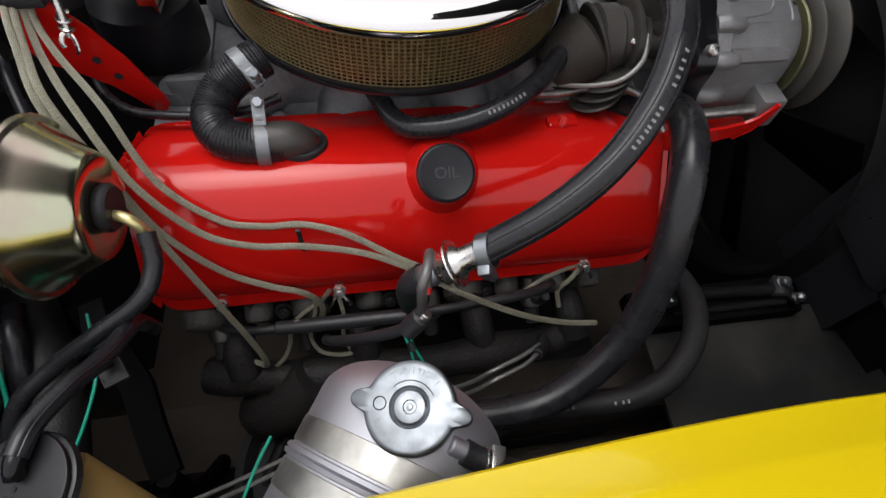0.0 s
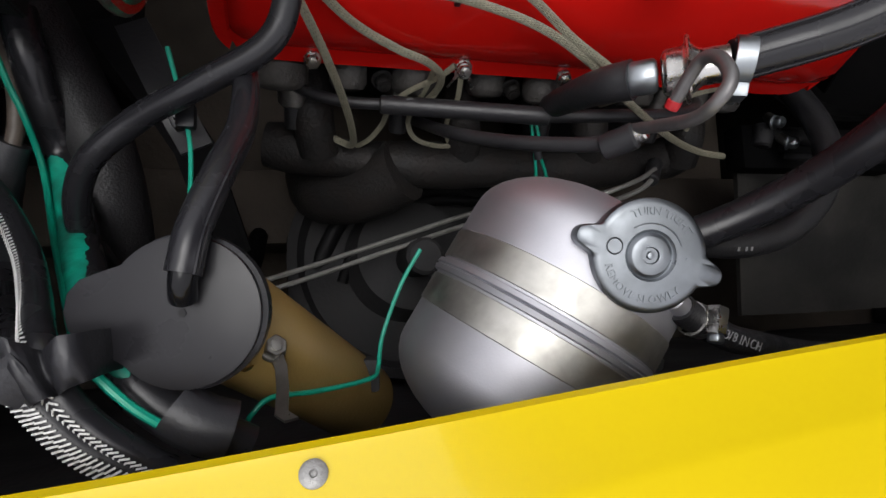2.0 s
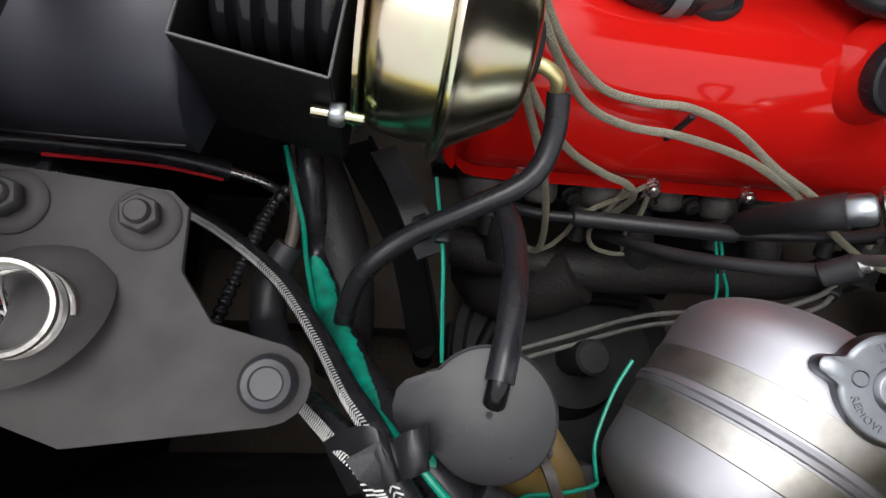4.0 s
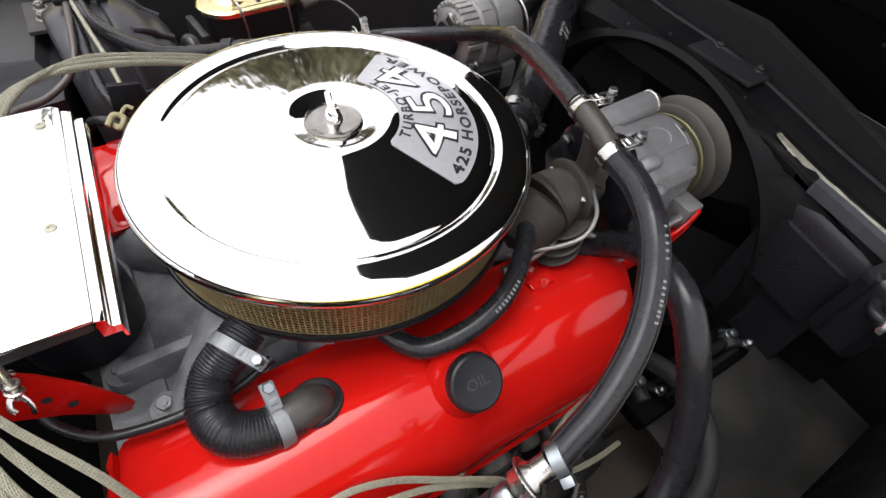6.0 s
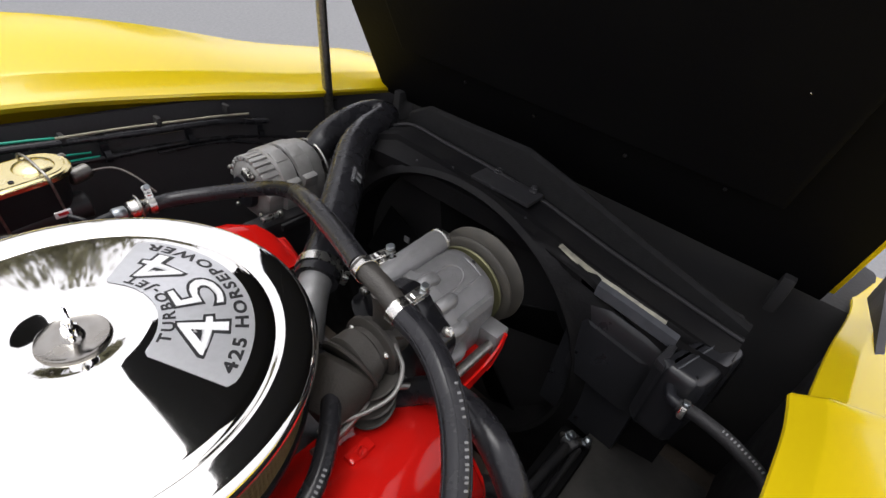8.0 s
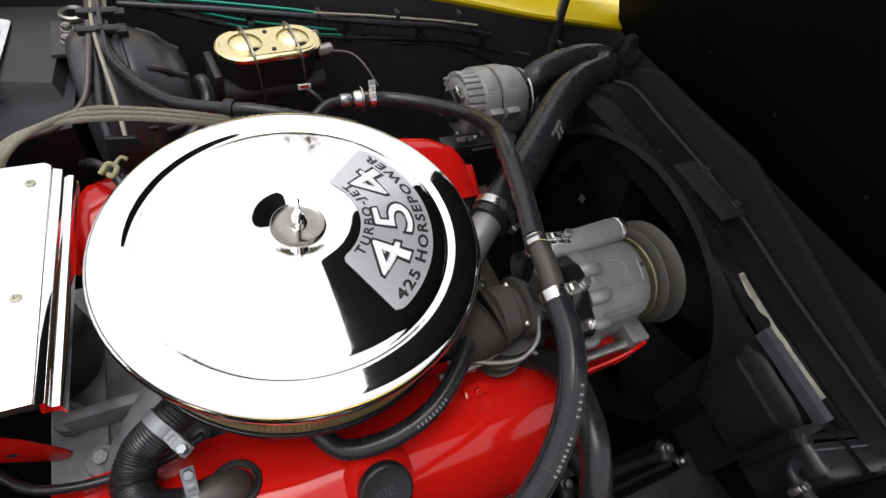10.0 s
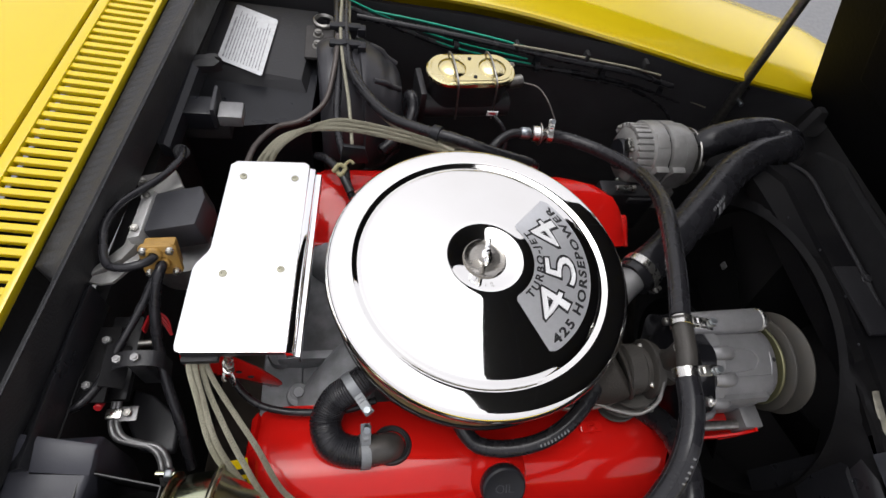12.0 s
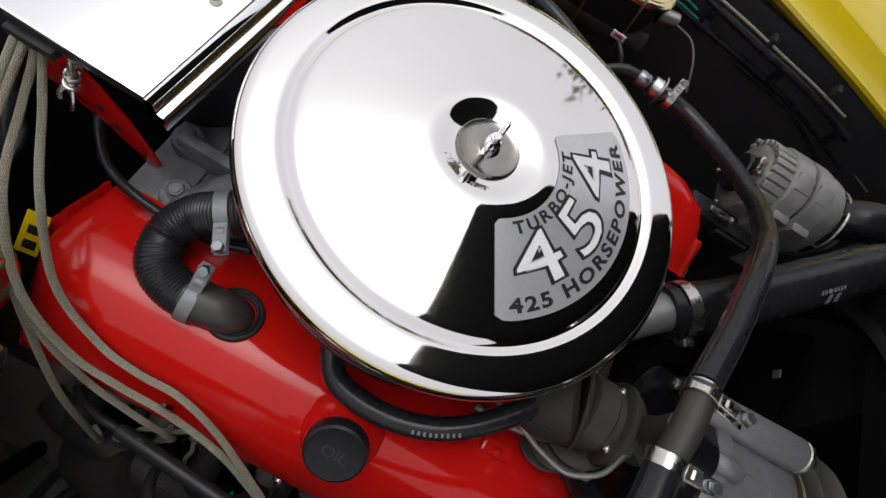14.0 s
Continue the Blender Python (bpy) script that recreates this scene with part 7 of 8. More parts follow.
# harness hoses near the latch plate
BK = [(-0.3658, -0.2608, 0.752), (-0.3618, -0.2867, 0.745), (-0.3600, -0.3094, 0.732), (-0.3553, -0.3402, 0.715), (-0.3384, -0.3837, 0.738), (-0.3127, -0.4225, 0.790), (-0.2919, -0.4453, 0.832), (-0.2767, -0.4622, 0.848), (-0.2555, -0.4819, 0.850), (-0.2318, -0.4971, 0.845)]
bk = hose("wiring_conduit", BK, 0.0100, "black conduit with peeling green paint", group="conduits")


def paint_patch(points, r, facing, first, last, half, seed=3):
    """A thin ragged skin on one side of a hose, between two shares of its length."""
    line = spline(points, 24)
    rng = random.Random(seed)
    lo, hi = int(first * len(line)), int(last * len(line))
    rows = []
    for i in range(lo, hi):
        u = (i - lo) / (hi - 1 - lo)
        ahead = (line[i + 1] - line[i - 1]).normalized()
        o = Vector(facing)
        o = (o - ahead * o.dot(ahead)).normalized()
        side = o.cross(ahead)
        wide = radians(half) * min(1.0, (5 * u) ** 0.5, (2.2 * (1 - u)) ** 0.5) + 0.01
        a0, a1 = -wide * rng.uniform(0.90, 1.0), wide * rng.uniform(0.84, 1.0)
        rows.append([line[i] + (r + 0.0005 * (0 < k < 8)) * (math.cos(a) * o + math.sin(a) * side) for k, a in enumerate(np.linspace(a0, a1, 9))])
    return loft(rows, closed=False, caps=False)


part("green_paint", paint_patch(BK, 0.0101, (-0.25, -0.05, 0.95), 0.335, 0.665, 72), GREEN_WORN, bk, "worn green paint on the conduit")
part("green_paint", paint_patch(BK, 0.0101, (0.3, 0.1, 0.9), 0.735, 0.80, 30, 5), GREEN_WORN, bk, "worn green paint on the conduit")
part("green_wire", tube([(-0.379, -0.270, 0.760), (-0.3688, -0.3049, 0.752), (-0.3636, -0.3221, 0.745), (-0.3600, -0.3499, 0.730), (-0.3440, -0.3934, 0.753), (-0.3180, -0.4261, 0.803), (-0.3004, -0.4405, 0.840), (-0.2880, -0.4521, 0.861), (-0.2800, -0.4608, 0.866), (-0.2680, -0.4731, 0.866), (-0.2521, -0.486, 0.862)], 0.0019, 8), GREEN, bk, "thin green wire")
BD = [(-0.527, -0.303, 0.765), (-0.492, -0.304, 0.740), (-0.4565, -0.3105, 0.717), (-0.4330, -0.3212, 0.722), (-0.3999, -0.3425, 0.742), (-0.3723, -0.3640, 0.764), (-0.3530, -0.3844, 0.780), (-0.3329, -0.4092, 0.803), (-0.3173, -0.4294, 0.830), (-0.3016, -0.4462, 0.862), (-0.2924, -0.4625, 0.870), (-0.2820, -0.4766, 0.869), (-0.2697, -0.4879, 0.867), (-0.2573, -0.4975, 0.864)]
bd = hose("braided_hose", BD, 0.0060, "thin black hose with a white woven stripe", group="conduits")


def stripe(points, r, facing, half=0.0016, slant=38, step=0.0017, chain=True, first=None, thread=0.0005):
    """A woven pale stripe of small slanted threads along a hose."""
    line = spline(points, 60)
    bm = bmesh.new()
    run = 0.0
    for i in range(1, len(line) - 1):
        run += (line[i] - line[i - 1]).length
        if run < step:
            continue
        run = 0.0
        p, ahead = line[i], (line[i + 1] - line[i - 1]).normalized()
        out = Vector(facing) if first is None else Vector(first).lerp(Vector(facing), min(1.0, 1.6 * i / len(line)))
        out = (out - ahead * out.dot(ahead)).normalized()
        side = out.cross(ahead)
        turn = Matrix((ahead, side, out)).transposed().to_4x4()
        for s in (-1, 1):
            drop = r - math.sqrt(max(r * r - half * half * 0.25, 0.0))
            m = Matrix.Translation(p + out * (r - drop + 0.00015) + side * (s * half * 0.5)) @ turn
            tilt = slant * s if chain else slant
            box((0, 0, 0), (half * 1.25, thread, 0.0004), m @ pose(0, 0, 0, -s * 12, 0, tilt if chain else 90 - tilt), 0, bm=bm)
    return bm

frayed = material("frayed_grey_sleeve", (0.20, 0.20, 0.225), 0.8, spots=0.8, spot_scale=120, bump=0.6, bump_scale=500)
part("frayed_sleeve", lathe([(0.0, 0.004), (0.0055, 0.004), (0.0060, 0.0), (0.0088, 0.0), (0.0092, 0.004), (0.0085, 0.03), (0.0090, 0.09), (0.0, 0.09)], at((-0.522, -0.304, 0.766), (-0.95, 0.0, 0.22)), 24), frayed, bd, "frayed grey sleeve on the hose")
st = part("woven_stripe", stripe(BD, 0.0060, (-0.30, -0.15, 0.9), half=0.0029, slant=44, step=0.0021, first=(-0.1, -0.5, 0.85), thread=0.00068), WOVEN, bd, "pale woven stripe", smooth=False)
tagged(st, kind="stuff")
B2 = [(-0.3780, -0.4005, 0.738), (-0.3654, -0.4178, 0.758), (-0.3444, -0.4356, 0.795), (-0.3202, -0.4494, 0.840), (-0.3050, -0.4583, 0.866), (-0.2954, -0.4707, 0.869), (-0.2835, -0.4843, 0.868), (-0.2663, -0.4971, 0.865)]
b2 = hose("braided_hose", B2, 0.0072, "black hose with a ribbed pale stripe", group="conduits")
st2 = part("woven_stripe", stripe(B2, 0.0072, (-0.22, -0.15, 0.95), 0.0034, 25, 0.0019, False, thread=0.00075), WOVEN, b2, "white woven stripe", smooth=False)
tagged(st2, kind="stuff")
tape = thing("cloth_tape", (-0.30, -0.45, 0.86), "grey-black cloth tape wrapped round the conduits", "tape")
TAPE_EDGE = (((-0.3245, -0.4533, 0.852), (-0.3114, -0.4765, 0.848)), ((-0.3129, -0.4451, 0.874), (-0.2998, -0.4692, 0.872)), ((-0.3035, -0.4422, 0.885), (-0.2935, -0.4652, 0.883)), ((-0.2974, -0.4450, 0.884), (-0.2897, -0.4636, 0.882)), ((-0.2940, -0.4480, 0.878), (-0.2889, -0.4639, 0.877)), ((-0.2868, -0.4434, 0.886), (-0.2840, -0.4612, 0.884)), ((-0.2811, -0.4424, 0.883), (-0.2777, -0.4588, 0.881)), ((-0.2774, -0.4421, 0.866), (-0.2766, -0.4583, 0.864)), ((-0.2722, -0.4438, 0.846), (-0.2716, -0.4582, 0.846)))
sheet = []
for k, (a, b) in enumerate(zip(spline([q[0] for q in TAPE_EDGE], 4), spline([q[1] for q in TAPE_EDGE], 4))):
    ring = [a.lerp(b, u) + Vector((0, 0, 0.0022 * math.sin(math.pi * u) + 0.0006 * math.sin(1.9 * k + 7 * u))) for u in (0.0, 0.2, 0.4, 0.6, 0.8, 1.0)]
    sheet.append(ring + [q - Vector((0, 0, 0.0012)) for q in reversed(ring)])
part("wrap", loft(sheet), TAPE, tape, sharp=60)
part("fold", loft([[(-0.3120, -0.4560, 0.8800), (-0.2985, -0.4475, 0.8875), (-0.2980, -0.4480, 0.8858)], [(-0.3060, -0.4630, 0.8830), (-0.2945, -0.4530, 0.8865), (-0.2940, -0.4535, 0.8845)], [(-0.2990, -0.4670, 0.8800), (-0.2930, -0.4590, 0.8840), (-0.2925, -0.4595, 0.8825)]]), TAPE, tape)
part("tape_band", tube([(-0.256, -0.474, 0.862), (-0.246, -0.481, 0.862), (-0.236, -0.485, 0.86)], 0.012, 10, 4), TAPE, tape)
hl = thing("heater_pipe", (-0.45, -0.29, 0.77), "black sleeve and bright pipe with a thin red wire", "pipe")
part("sleeve", tube([(-0.60, -0.325, 0.85), (-0.55, -0.315, 0.835), (-0.499, -0.301, 0.808), (-0.455, -0.288, 0.768), (-0.418, -0.288, 0.748)], 0.0070, 14), RUBBER, hl)
part("pipe", tube([(-0.422, -0.288, 0.750), (-0.408, -0.288, 0.740), (-0.394, -0.290, 0.730), (-0.385, -0.294, 0.720), (-0.381, -0.300, 0.706), (-0.380, -0.305, 0.68)], 0.0036, 12), STEEL, hl, "bright steel pipe")
part("red_wire", tube([(-0.500, -0.310, 0.812), (-0.456, -0.297, 0.772), (-0.420, -0.296, 0.752)], 0.0013, 6), RED_WIRE, hl)
part("split_sleeve", tube([(-0.62, -0.300, 0.80), (-0.57, -0.302, 0.782), (-0.522, -0.303, 0.765)], 0.0095, 14), GREY_PLASTIC, hl, "split end of a rubber sleeve")
tw = thing("twisted_cable", (-0.40, -0.35, 0.74), "dark twisted cable beside the latch plate", "cable")
part("strand", tube([(-0.418, -0.415, 0.735), (-0.416, -0.40, 0.74), (-0.407, -0.366, 0.74), (-0.396, -0.331, 0.74), (-0.386, -0.306, 0.74), (-0.37, -0.28, 0.73)], 0.0045, 10, 40, wave=0.0008, wave_len=0.007), RUBBER, tw)
bc = thing("brown_cable", (-0.356, -0.33, 0.79), "brown-grey cable going into a black sleeve", "cable")
part("cable", tube([(-0.376, -0.260, 0.742), (-0.374, -0.2847, 0.740), (-0.3710, -0.3099, 0.738), (-0.3715, -0.3270, 0.736), (-0.3740, -0.3400, 0.735)], 0.0046, 10), BROWN_CABLE, bc)
part("black_sleeve", tube([(-0.3735, -0.3355, 0.735), (-0.3812, -0.3515, 0.730), (-0.3848, -0.3718, 0.728), (-0.3810, -0.3967, 0.733), (-0.3649, -0.4183, 0.757)], lambda u: 0.0095 + 0.0032 * min(1.0, 3 * u), 18), GREY_PLASTIC, bc, "glossy black sleeve")

hose("drain_hose", [(-0.385, -0.225, 0.715), (-0.362, -0.275, 0.712), (-0.341, -0.327, 0.704), (-0.333, -0.373, 0.695), (-0.334, -0.42, 0.67)], 0.0225, "wide dull black hose below the heater case", mat=MATT_RUBBER, seg=24)
cb = thing("connector_bracket", (-0.286, -0.305, 0.74), "black steel bracket holding a small connector", "bracket")
part("web", loft([[(x - 0.009, y - 0.004, z), (x + 0.009, y + 0.004, z), (x + 0.009, y + 0.004, z - 0.003), (x - 0.009, y - 0.004, z - 0.003)] for x, y, z in ((-0.312, -0.255, 0.735), (-0.298, -0.283, 0.748), (-0.283, -0.315, 0.752), (-0.272, -0.338, 0.742))]), BLACK_PAINT, cb)
part("clip", box((0, 0, 0), (0.011, 0.018, 0.010), pose(-0.279, -0.322, 0.758, 0, 0, 25), 0.002), BLACK_PLASTIC, cb)
part("latch", box((0, 0, 0), (0.006, 0.009, 0.004), pose(-0.279, -0.322, 0.764, 0, 0, 25), 0.001), GREY_PLASTIC, cb)

# green wires by the tank
gw = thing("green_wire", (-0.18, -0.46, 0.80), "thin green wire looping from the tank to the canister", "wire", "green wires")
part("wire", tube([(-0.138, -0.407, 0.776), (-0.150, -0.428, 0.772), (-0.162, -0.458, 0.770), (-0.1665, -0.4760, 0.780), (-0.1705, -0.4800, 0.790), (-0.184, -0.4810, 0.802), (-0.204, -0.4810, 0.815), (-0.223, -0.4800, 0.827), (-0.231, -0.4860, 0.831), (-0.236, -0.494, 0.826)], 0.0013, 8), GREEN, gw)
gw2 = thing("green_wire", (-0.26, -0.36, 0.78), "thin green wire hanging from a black connector", "wire", "green wires")
part("wire", tube([(-0.2745, -0.300, 0.80), (-0.270, -0.325, 0.79), (-0.2665, -0.350, 0.785), (-0.266, -0.385, 0.79), (-0.266, -0.415, 0.80)], 0.0013, 8), GREEN, gw2)
part("connector", box((-0.268, -0.333, 0.788), (0.010, 0.014, 0.008), bevel=0.002), BLACK_PLASTIC, gw2)
gw3 = thing("green_wire", (0.0, -0.32, 0.70), "pair of green wires tied with black tape", "wire", "green wires")
for d in (-0.002, 0.003):
    part("wire", tube([(-0.032, -0.290, 0.716), (-0.026 + d, -0.306, 0.710), (-0.020 + d, -0.324, 0.700), (-0.014 + 2 * d, -0.345, 0.690), (-0.02 + d, -0.37, 0.68)], 0.0014, 8), GREEN, gw3)
part("tie", rod((-0.0215, -0.319, 0.703), (-0.0185, -0.327, 0.699), 0.0036), TAPE, gw3)

# dipstick
dip = thing("dipstick", (-0.019, -0.347, 0.81), "steel dipstick with a looped handle in a black tube", "dipstick")
part("boot", rod((-0.029, -0.350, 0.811), (-0.0165, -0.346, 0.828), 0.0082, 20), BLACK_PAINT, dip, "black rubber boot")
part("collar", rod((-0.0185, -0.3465, 0.8255), (-0.0135, -0.345, 0.833), 0.0056), STEEL, dip)
DP = [(-0.0175, -0.3425, 0.8265), (-0.0180, -0.348, 0.850), (-0.0195, -0.3535, 0.876), (-0.0195, -0.3515, 0.891), (-0.0147, -0.3415, 0.897), (-0.0110, -0.328, 0.889), (-0.0105, -0.3220, 0.879), (-0.0115, -0.326, 0.870), (-0.0138, -0.3385, 0.857)]
grey_rod = material("dull_grey_rod", (0.15, 0.145, 0.145), 0.42, 0.6, spots=0.4, spot_scale=120)
part("handle", tube(DP, 0.0036, 12), grey_rod, dip, "dull grey looped handle")
part("red_tip", rod((-0.0135, -0.3365, 0.8590), (-0.0141, -0.3405, 0.8550), 0.0040), RED_WIRE, dip, "red painted tip")
part("guide_tube", tube([(-0.024, -0.348, 0.816), (-0.045, -0.342, 0.79), (-0.075, -0.33, 0.755), (-0.10, -0.31, 0.71), (-0.11, -0.27, 0.62)], 0.0050, 12), BLACK_PAINT, dip, "black guide tube")

# ---- plug wires ----
def plug_wire(points, label, r=0.0026):
    ob = thing("spark_plug_wire", points[len(points) // 2], label, "plug wire", "spark plug wires")
    part("sleeve", tube(points, r - 0.0003, 12, 10), BRAID_SHADE, ob)
    # the weave: flat strands that wind slowly round the wire in opposite senses
    dense = spline(points, 26)
    bm = bmesh.new()
    for s in (-1, 1):
        for j in range(11):
            pts, side, run = [], None, 0.0
            for k, p in enumerate(dense):
                ahead = (dense[min(k + 1, len(dense) - 1)] - dense[max(k - 1, 0)]).normalized()
                side = ahead.orthogonal().normalized() if side is None else (side - ahead * side.dot(ahead)).normalized()
                run += (p - dense[k - 1]).length if k else 0
                a = s * run / (r * 3.6) + 2 * math.pi * j / 11
                pts.append(p + (r - 0.0001) * (math.cos(a) * side + math.sin(a) * ahead.cross(side)))
            tube(pts, 0.00042, 4, smooth=False, bm=bm)
    tagged(part("weave", bm, BRAID, ob), kind="stuff")
    return ob


LBL = "braided metal sleeved spark plug wire"
W1 = [(-0.2945, -0.086, 0.932), (-0.2935, -0.098, 0.912), (-0.279, -0.122, 0.900), (-0.243, -0.172, 0.893), (-0.215, -0.214, 0.850), (-0.175, -0.234, 0.818), (-0.140, -0.2395, 0.811), (-0.106, -0.2405, 0.810), (-0.070, -0.2500, 0.803), (-0.030, -0.268, 0.787), (0.008, -0.287, 0.778), (0.024, -0.292, 0.755), (0.03, -0.285, 0.72)]
W2 = [(-0.299, -0.087, 0.932), (-0.298, -0.100, 0.914), (-0.287, -0.128, 0.905), (-0.254, -0.185, 0.903), (-0.224, -0.228, 0.864), (-0.187, -0.2485, 0.822), (-0.150, -0.2535, 0.803), (-0.106, -0.2555, 0.798), (-0.055, -0.264, 0.790), (-0.012, -0.280, 0.778), (0.03, -0.298, 0.758), (0.09, -0.312, 0.725), (0.14, -0.316, 0.700), (0.182, -0.315, 0.684)]
W3 = [(-0.3035, -0.087, 0.932), (-0.303, -0.102, 0.920), (-0.294, -0.128, 0.915), (-0.276, -0.173, 0.904), (-0.249, -0.210, 0.870), (-0.220, -0.2425, 0.821), (-0.182, -0.2605, 0.778), (-0.145, -0.268, 0.754), (-0.122, -0.271, 0.744), (-0.107, -0.273, 0.726), (-0.105, -0.275, 0.70), (-0.118, -0.283, 0.675)]
W4 = [(-0.3085, -0.088, 0.932), (-0.308, -0.103, 0.922), (-0.298, -0.130, 0.917), (-0.280, -0.178, 0.900), (-0.250, -0.213, 0.866), (-0.222, -0.247, 0.818), (-0.194, -0.278, 0.765), (-0.175, -0.297, 0.705), (-0.168, -0.307, 0.66), (-0.178, -0.302, 0.648), (-0.205, -0.290, 0.655)]
for w in (W1, W2, W3, W4):
    plug_wire(w, LBL)
# thin ground leads that loop down behind the injection pipe
plug_wire([(-0.0947, -0.2630, 0.7244), (-0.1055, -0.2680, 0.7115), (-0.1221, -0.2740, 0.7036), (-0.1352, -0.2800, 0.6923), (-0.1411, -0.2860, 0.6783), (-0.1441, -0.2920, 0.6645), (-0.1535, -0.3000, 0.6478), (-0.1670, -0.3030, 0.6322), (-0.1740, -0.3010, 0.6351)], LBL, 0.0019)
plug_wire([(-0.0883, -0.2640, 0.7176), (-0.0861, -0.2700, 0.7061), (-0.0849, -0.2780, 0.6906), (-0.0880, -0.2870, 0.6717), (-0.0853, -0.2960, 0.6562), (-0.0745, -0.3040, 0.6384), (-0.0703, -0.3030, 0.6429)], LBL, 0.0019)
plug_wire([(-0.1105, -0.2660, 0.7196), (-0.1131, -0.2730, 0.6979), (-0.1200, -0.2830, 0.6796), (-0.1212, -0.2900, 0.6644), (-0.1128, -0.2990, 0.6527), (-0.0939, -0.3030, 0.6476), (-0.0760, -0.3030, 0.6496)], LBL, 0.0019)
plug_wire([(0.174, -0.258, 0.718), (0.160, -0.270, 0.706), (0.148, -0.275, 0.692), (0.150, -0.288, 0.675)], LBL, 0.0022)
plug_wire([(0.174, -0.258, 0.718), (0.135, -0.266, 0.710), (0.105, -0.277, 0.702)], LBL, 0.0018)
loom = thing("wire_clip", (-0.111, -0.248, 0.80), "black plastic clip holding two plug wires on the valve cover", "clip")
part("clip_bar", box((-0.110, -0.2505, 0.8005), (0.004, 0.0035, 0.034), pose(0, 0, 0), 0.001), BLACK_PLASTIC, loom)
for x in (-0.086, 0.174):
    tab = thing("ground_terminal", (x, -0.258, 0.716), "bright terminal lug bolted to the valve cover edge", "terminal", "ground terminals")
    lug_m = at((x, -0.2610, 0.7165), NN)
    part("lug", prism([(-0.0065, -0.0065), (0.0065, -0.0065), (0.0065, 0.003), (0.003, 0.0065), (-0.003, 0.0065), (-0.0065, 0.003)], 0.0016, lug_m, 0.0004), STEEL, tab)
    part("lug_nut", bolt(lug_m @ Vector((0, 0, 0.0016)), NN, 0.0095, 0.0045, 0.0062), STEEL, tab)
    for q in (-1, 1):
        part("lug_tail", tube([lug_m @ Vector((q * 0.004, -0.005, 0.001)), lug_m @ Vector((q * 0.0075, -0.011, 0.0012)), lug_m @ Vector((q * 0.010, -0.016, 0.0))], 0.0022, 8, flat=0.6), STEEL, tab)

sticker = thing("yellow_sticker", (-0.268, -0.187, 0.82), "small yellow sticker with black print behind the plug wires", "sticker")
sm = Matrix.Translation((-0.268, -0.187, 0.818)) @ pose(0, 0, 0, 30, 0, 8)
part("label", box((0, 0, 0), (0.018, 0.034, 0.0012), sm, 0.0004, 1), YELLOW, sticker)
for k in (-0.009, 0.003):
    part("print_bar", box((0.001, k, 0.0009), (0.010, 0.007, 0.0004), sm, 0), INK, sticker)
part("stalk", rod((-0.268, -0.180, 0.78), (-0.268, -0.183, 0.816), 0.004), MATT_BLACK, sticker)

# plug wires to the far bank, arching over behind the shield
for k in range(3):
    d = 0.008 * k
    plug_wire([(-0.275 + d, 0.162, 0.905), (-0.262 + d, 0.185, 0.922 + d * 0.4), (-0.235 + d, 0.208, 0.935 + d * 0.3), (-0.190 + d, 0.222 + d, 0.936), (-0.135, 0.228 + d, 0.928), (-0.075, 0.226 + d, 0.915), (-0.02, 0.224 + d, 0.90), (0.05 + d, 0.23 + d, 0.88), (0.09 + d, 0.262, 0.82)], LBL, 0.0030)
far_clip = thing("wire_clip", (-0.145, 0.218, 0.905), "dark plastic clip holding plug wires on the far valve cover", "clip")
part("clip_body", prism([(-0.02, 0), (0.02, 0), (0.014, 0.03), (-0.016, 0.034)], 0.006, Matrix.Translation((-0.145, 0.214, 0.885)) @ pose(0, 0, 0, 90, 0, 0), 0.001), BLACK_PLASTIC, far_clip)

# ---- wiring looms over the booster ----
brown_pipe = material("brown_grey_pipe", (0.085, 0.072, 0.066), 0.45, 0.3, spots=0.4, spot_scale=120)
LM = [(-0.168, 0.60, 0.885), (-0.164, 0.52, 0.895), (-0.160, 0.45, 0.897), (-0.150, 0.395, 0.895), (-0.125, 0.340, 0.892), (-0.090, 0.295, 0.893), (-0.045, 0.262, 0.903), (0.0, 0.238, 0.912), (0.06, 0.220, 0.905), (0.12, 0.225, 0.88), (0.15, 0.25, 0.84)]
lm1 = hose("wiring_loom", LM, 0.0085, "thick black wiring loom held by plastic ties", group="wiring looms")
for p, d in (((-0.163, 0.497, 0.896), (0.1, -1, 0)), ((-0.160, 0.452, 0.897), (0.1, -1, 0)), ((-0.030, 0.254, 0.906), (1, -0.6, 0.2))):
    part("tie", lathe([(0.0095, 0), (0.0125, 0.0), (0.0125, 0.012), (0.0095, 0.012), (0.0095, 0)], at(Vector(p), d), 20), BLACK_PLASTIC, lm1)
for y in (0.497, 0.452):
    part("tie_block", box((-0.160, y - 0.006, 0.904), (0.052, 0.014, 0.009), bevel=0.003), BLACK_PLASTIC, lm1)
    part("tie_buckle", box((-0.133, y - 0.008, 0.899), (0.014, 0.016, 0.016), bevel=0.003), BLACK_PLASTIC, lm1)
hose("wiring_loom", [(-0.176, 0.60, 0.885), (-0.174, 0.50, 0.893), (-0.172, 0.44, 0.893), (-0.170, 0.38, 0.885), (-0.172, 0.32, 0.875), (-0.168, 0.27, 0.872), (-0.160, 0.225, 0.880), (-0.155, 0.18, 0.875), (-0.14, 0.15, 0.85)], 0.0058, "black wiring loom running down behind the engine", group="wiring looms")
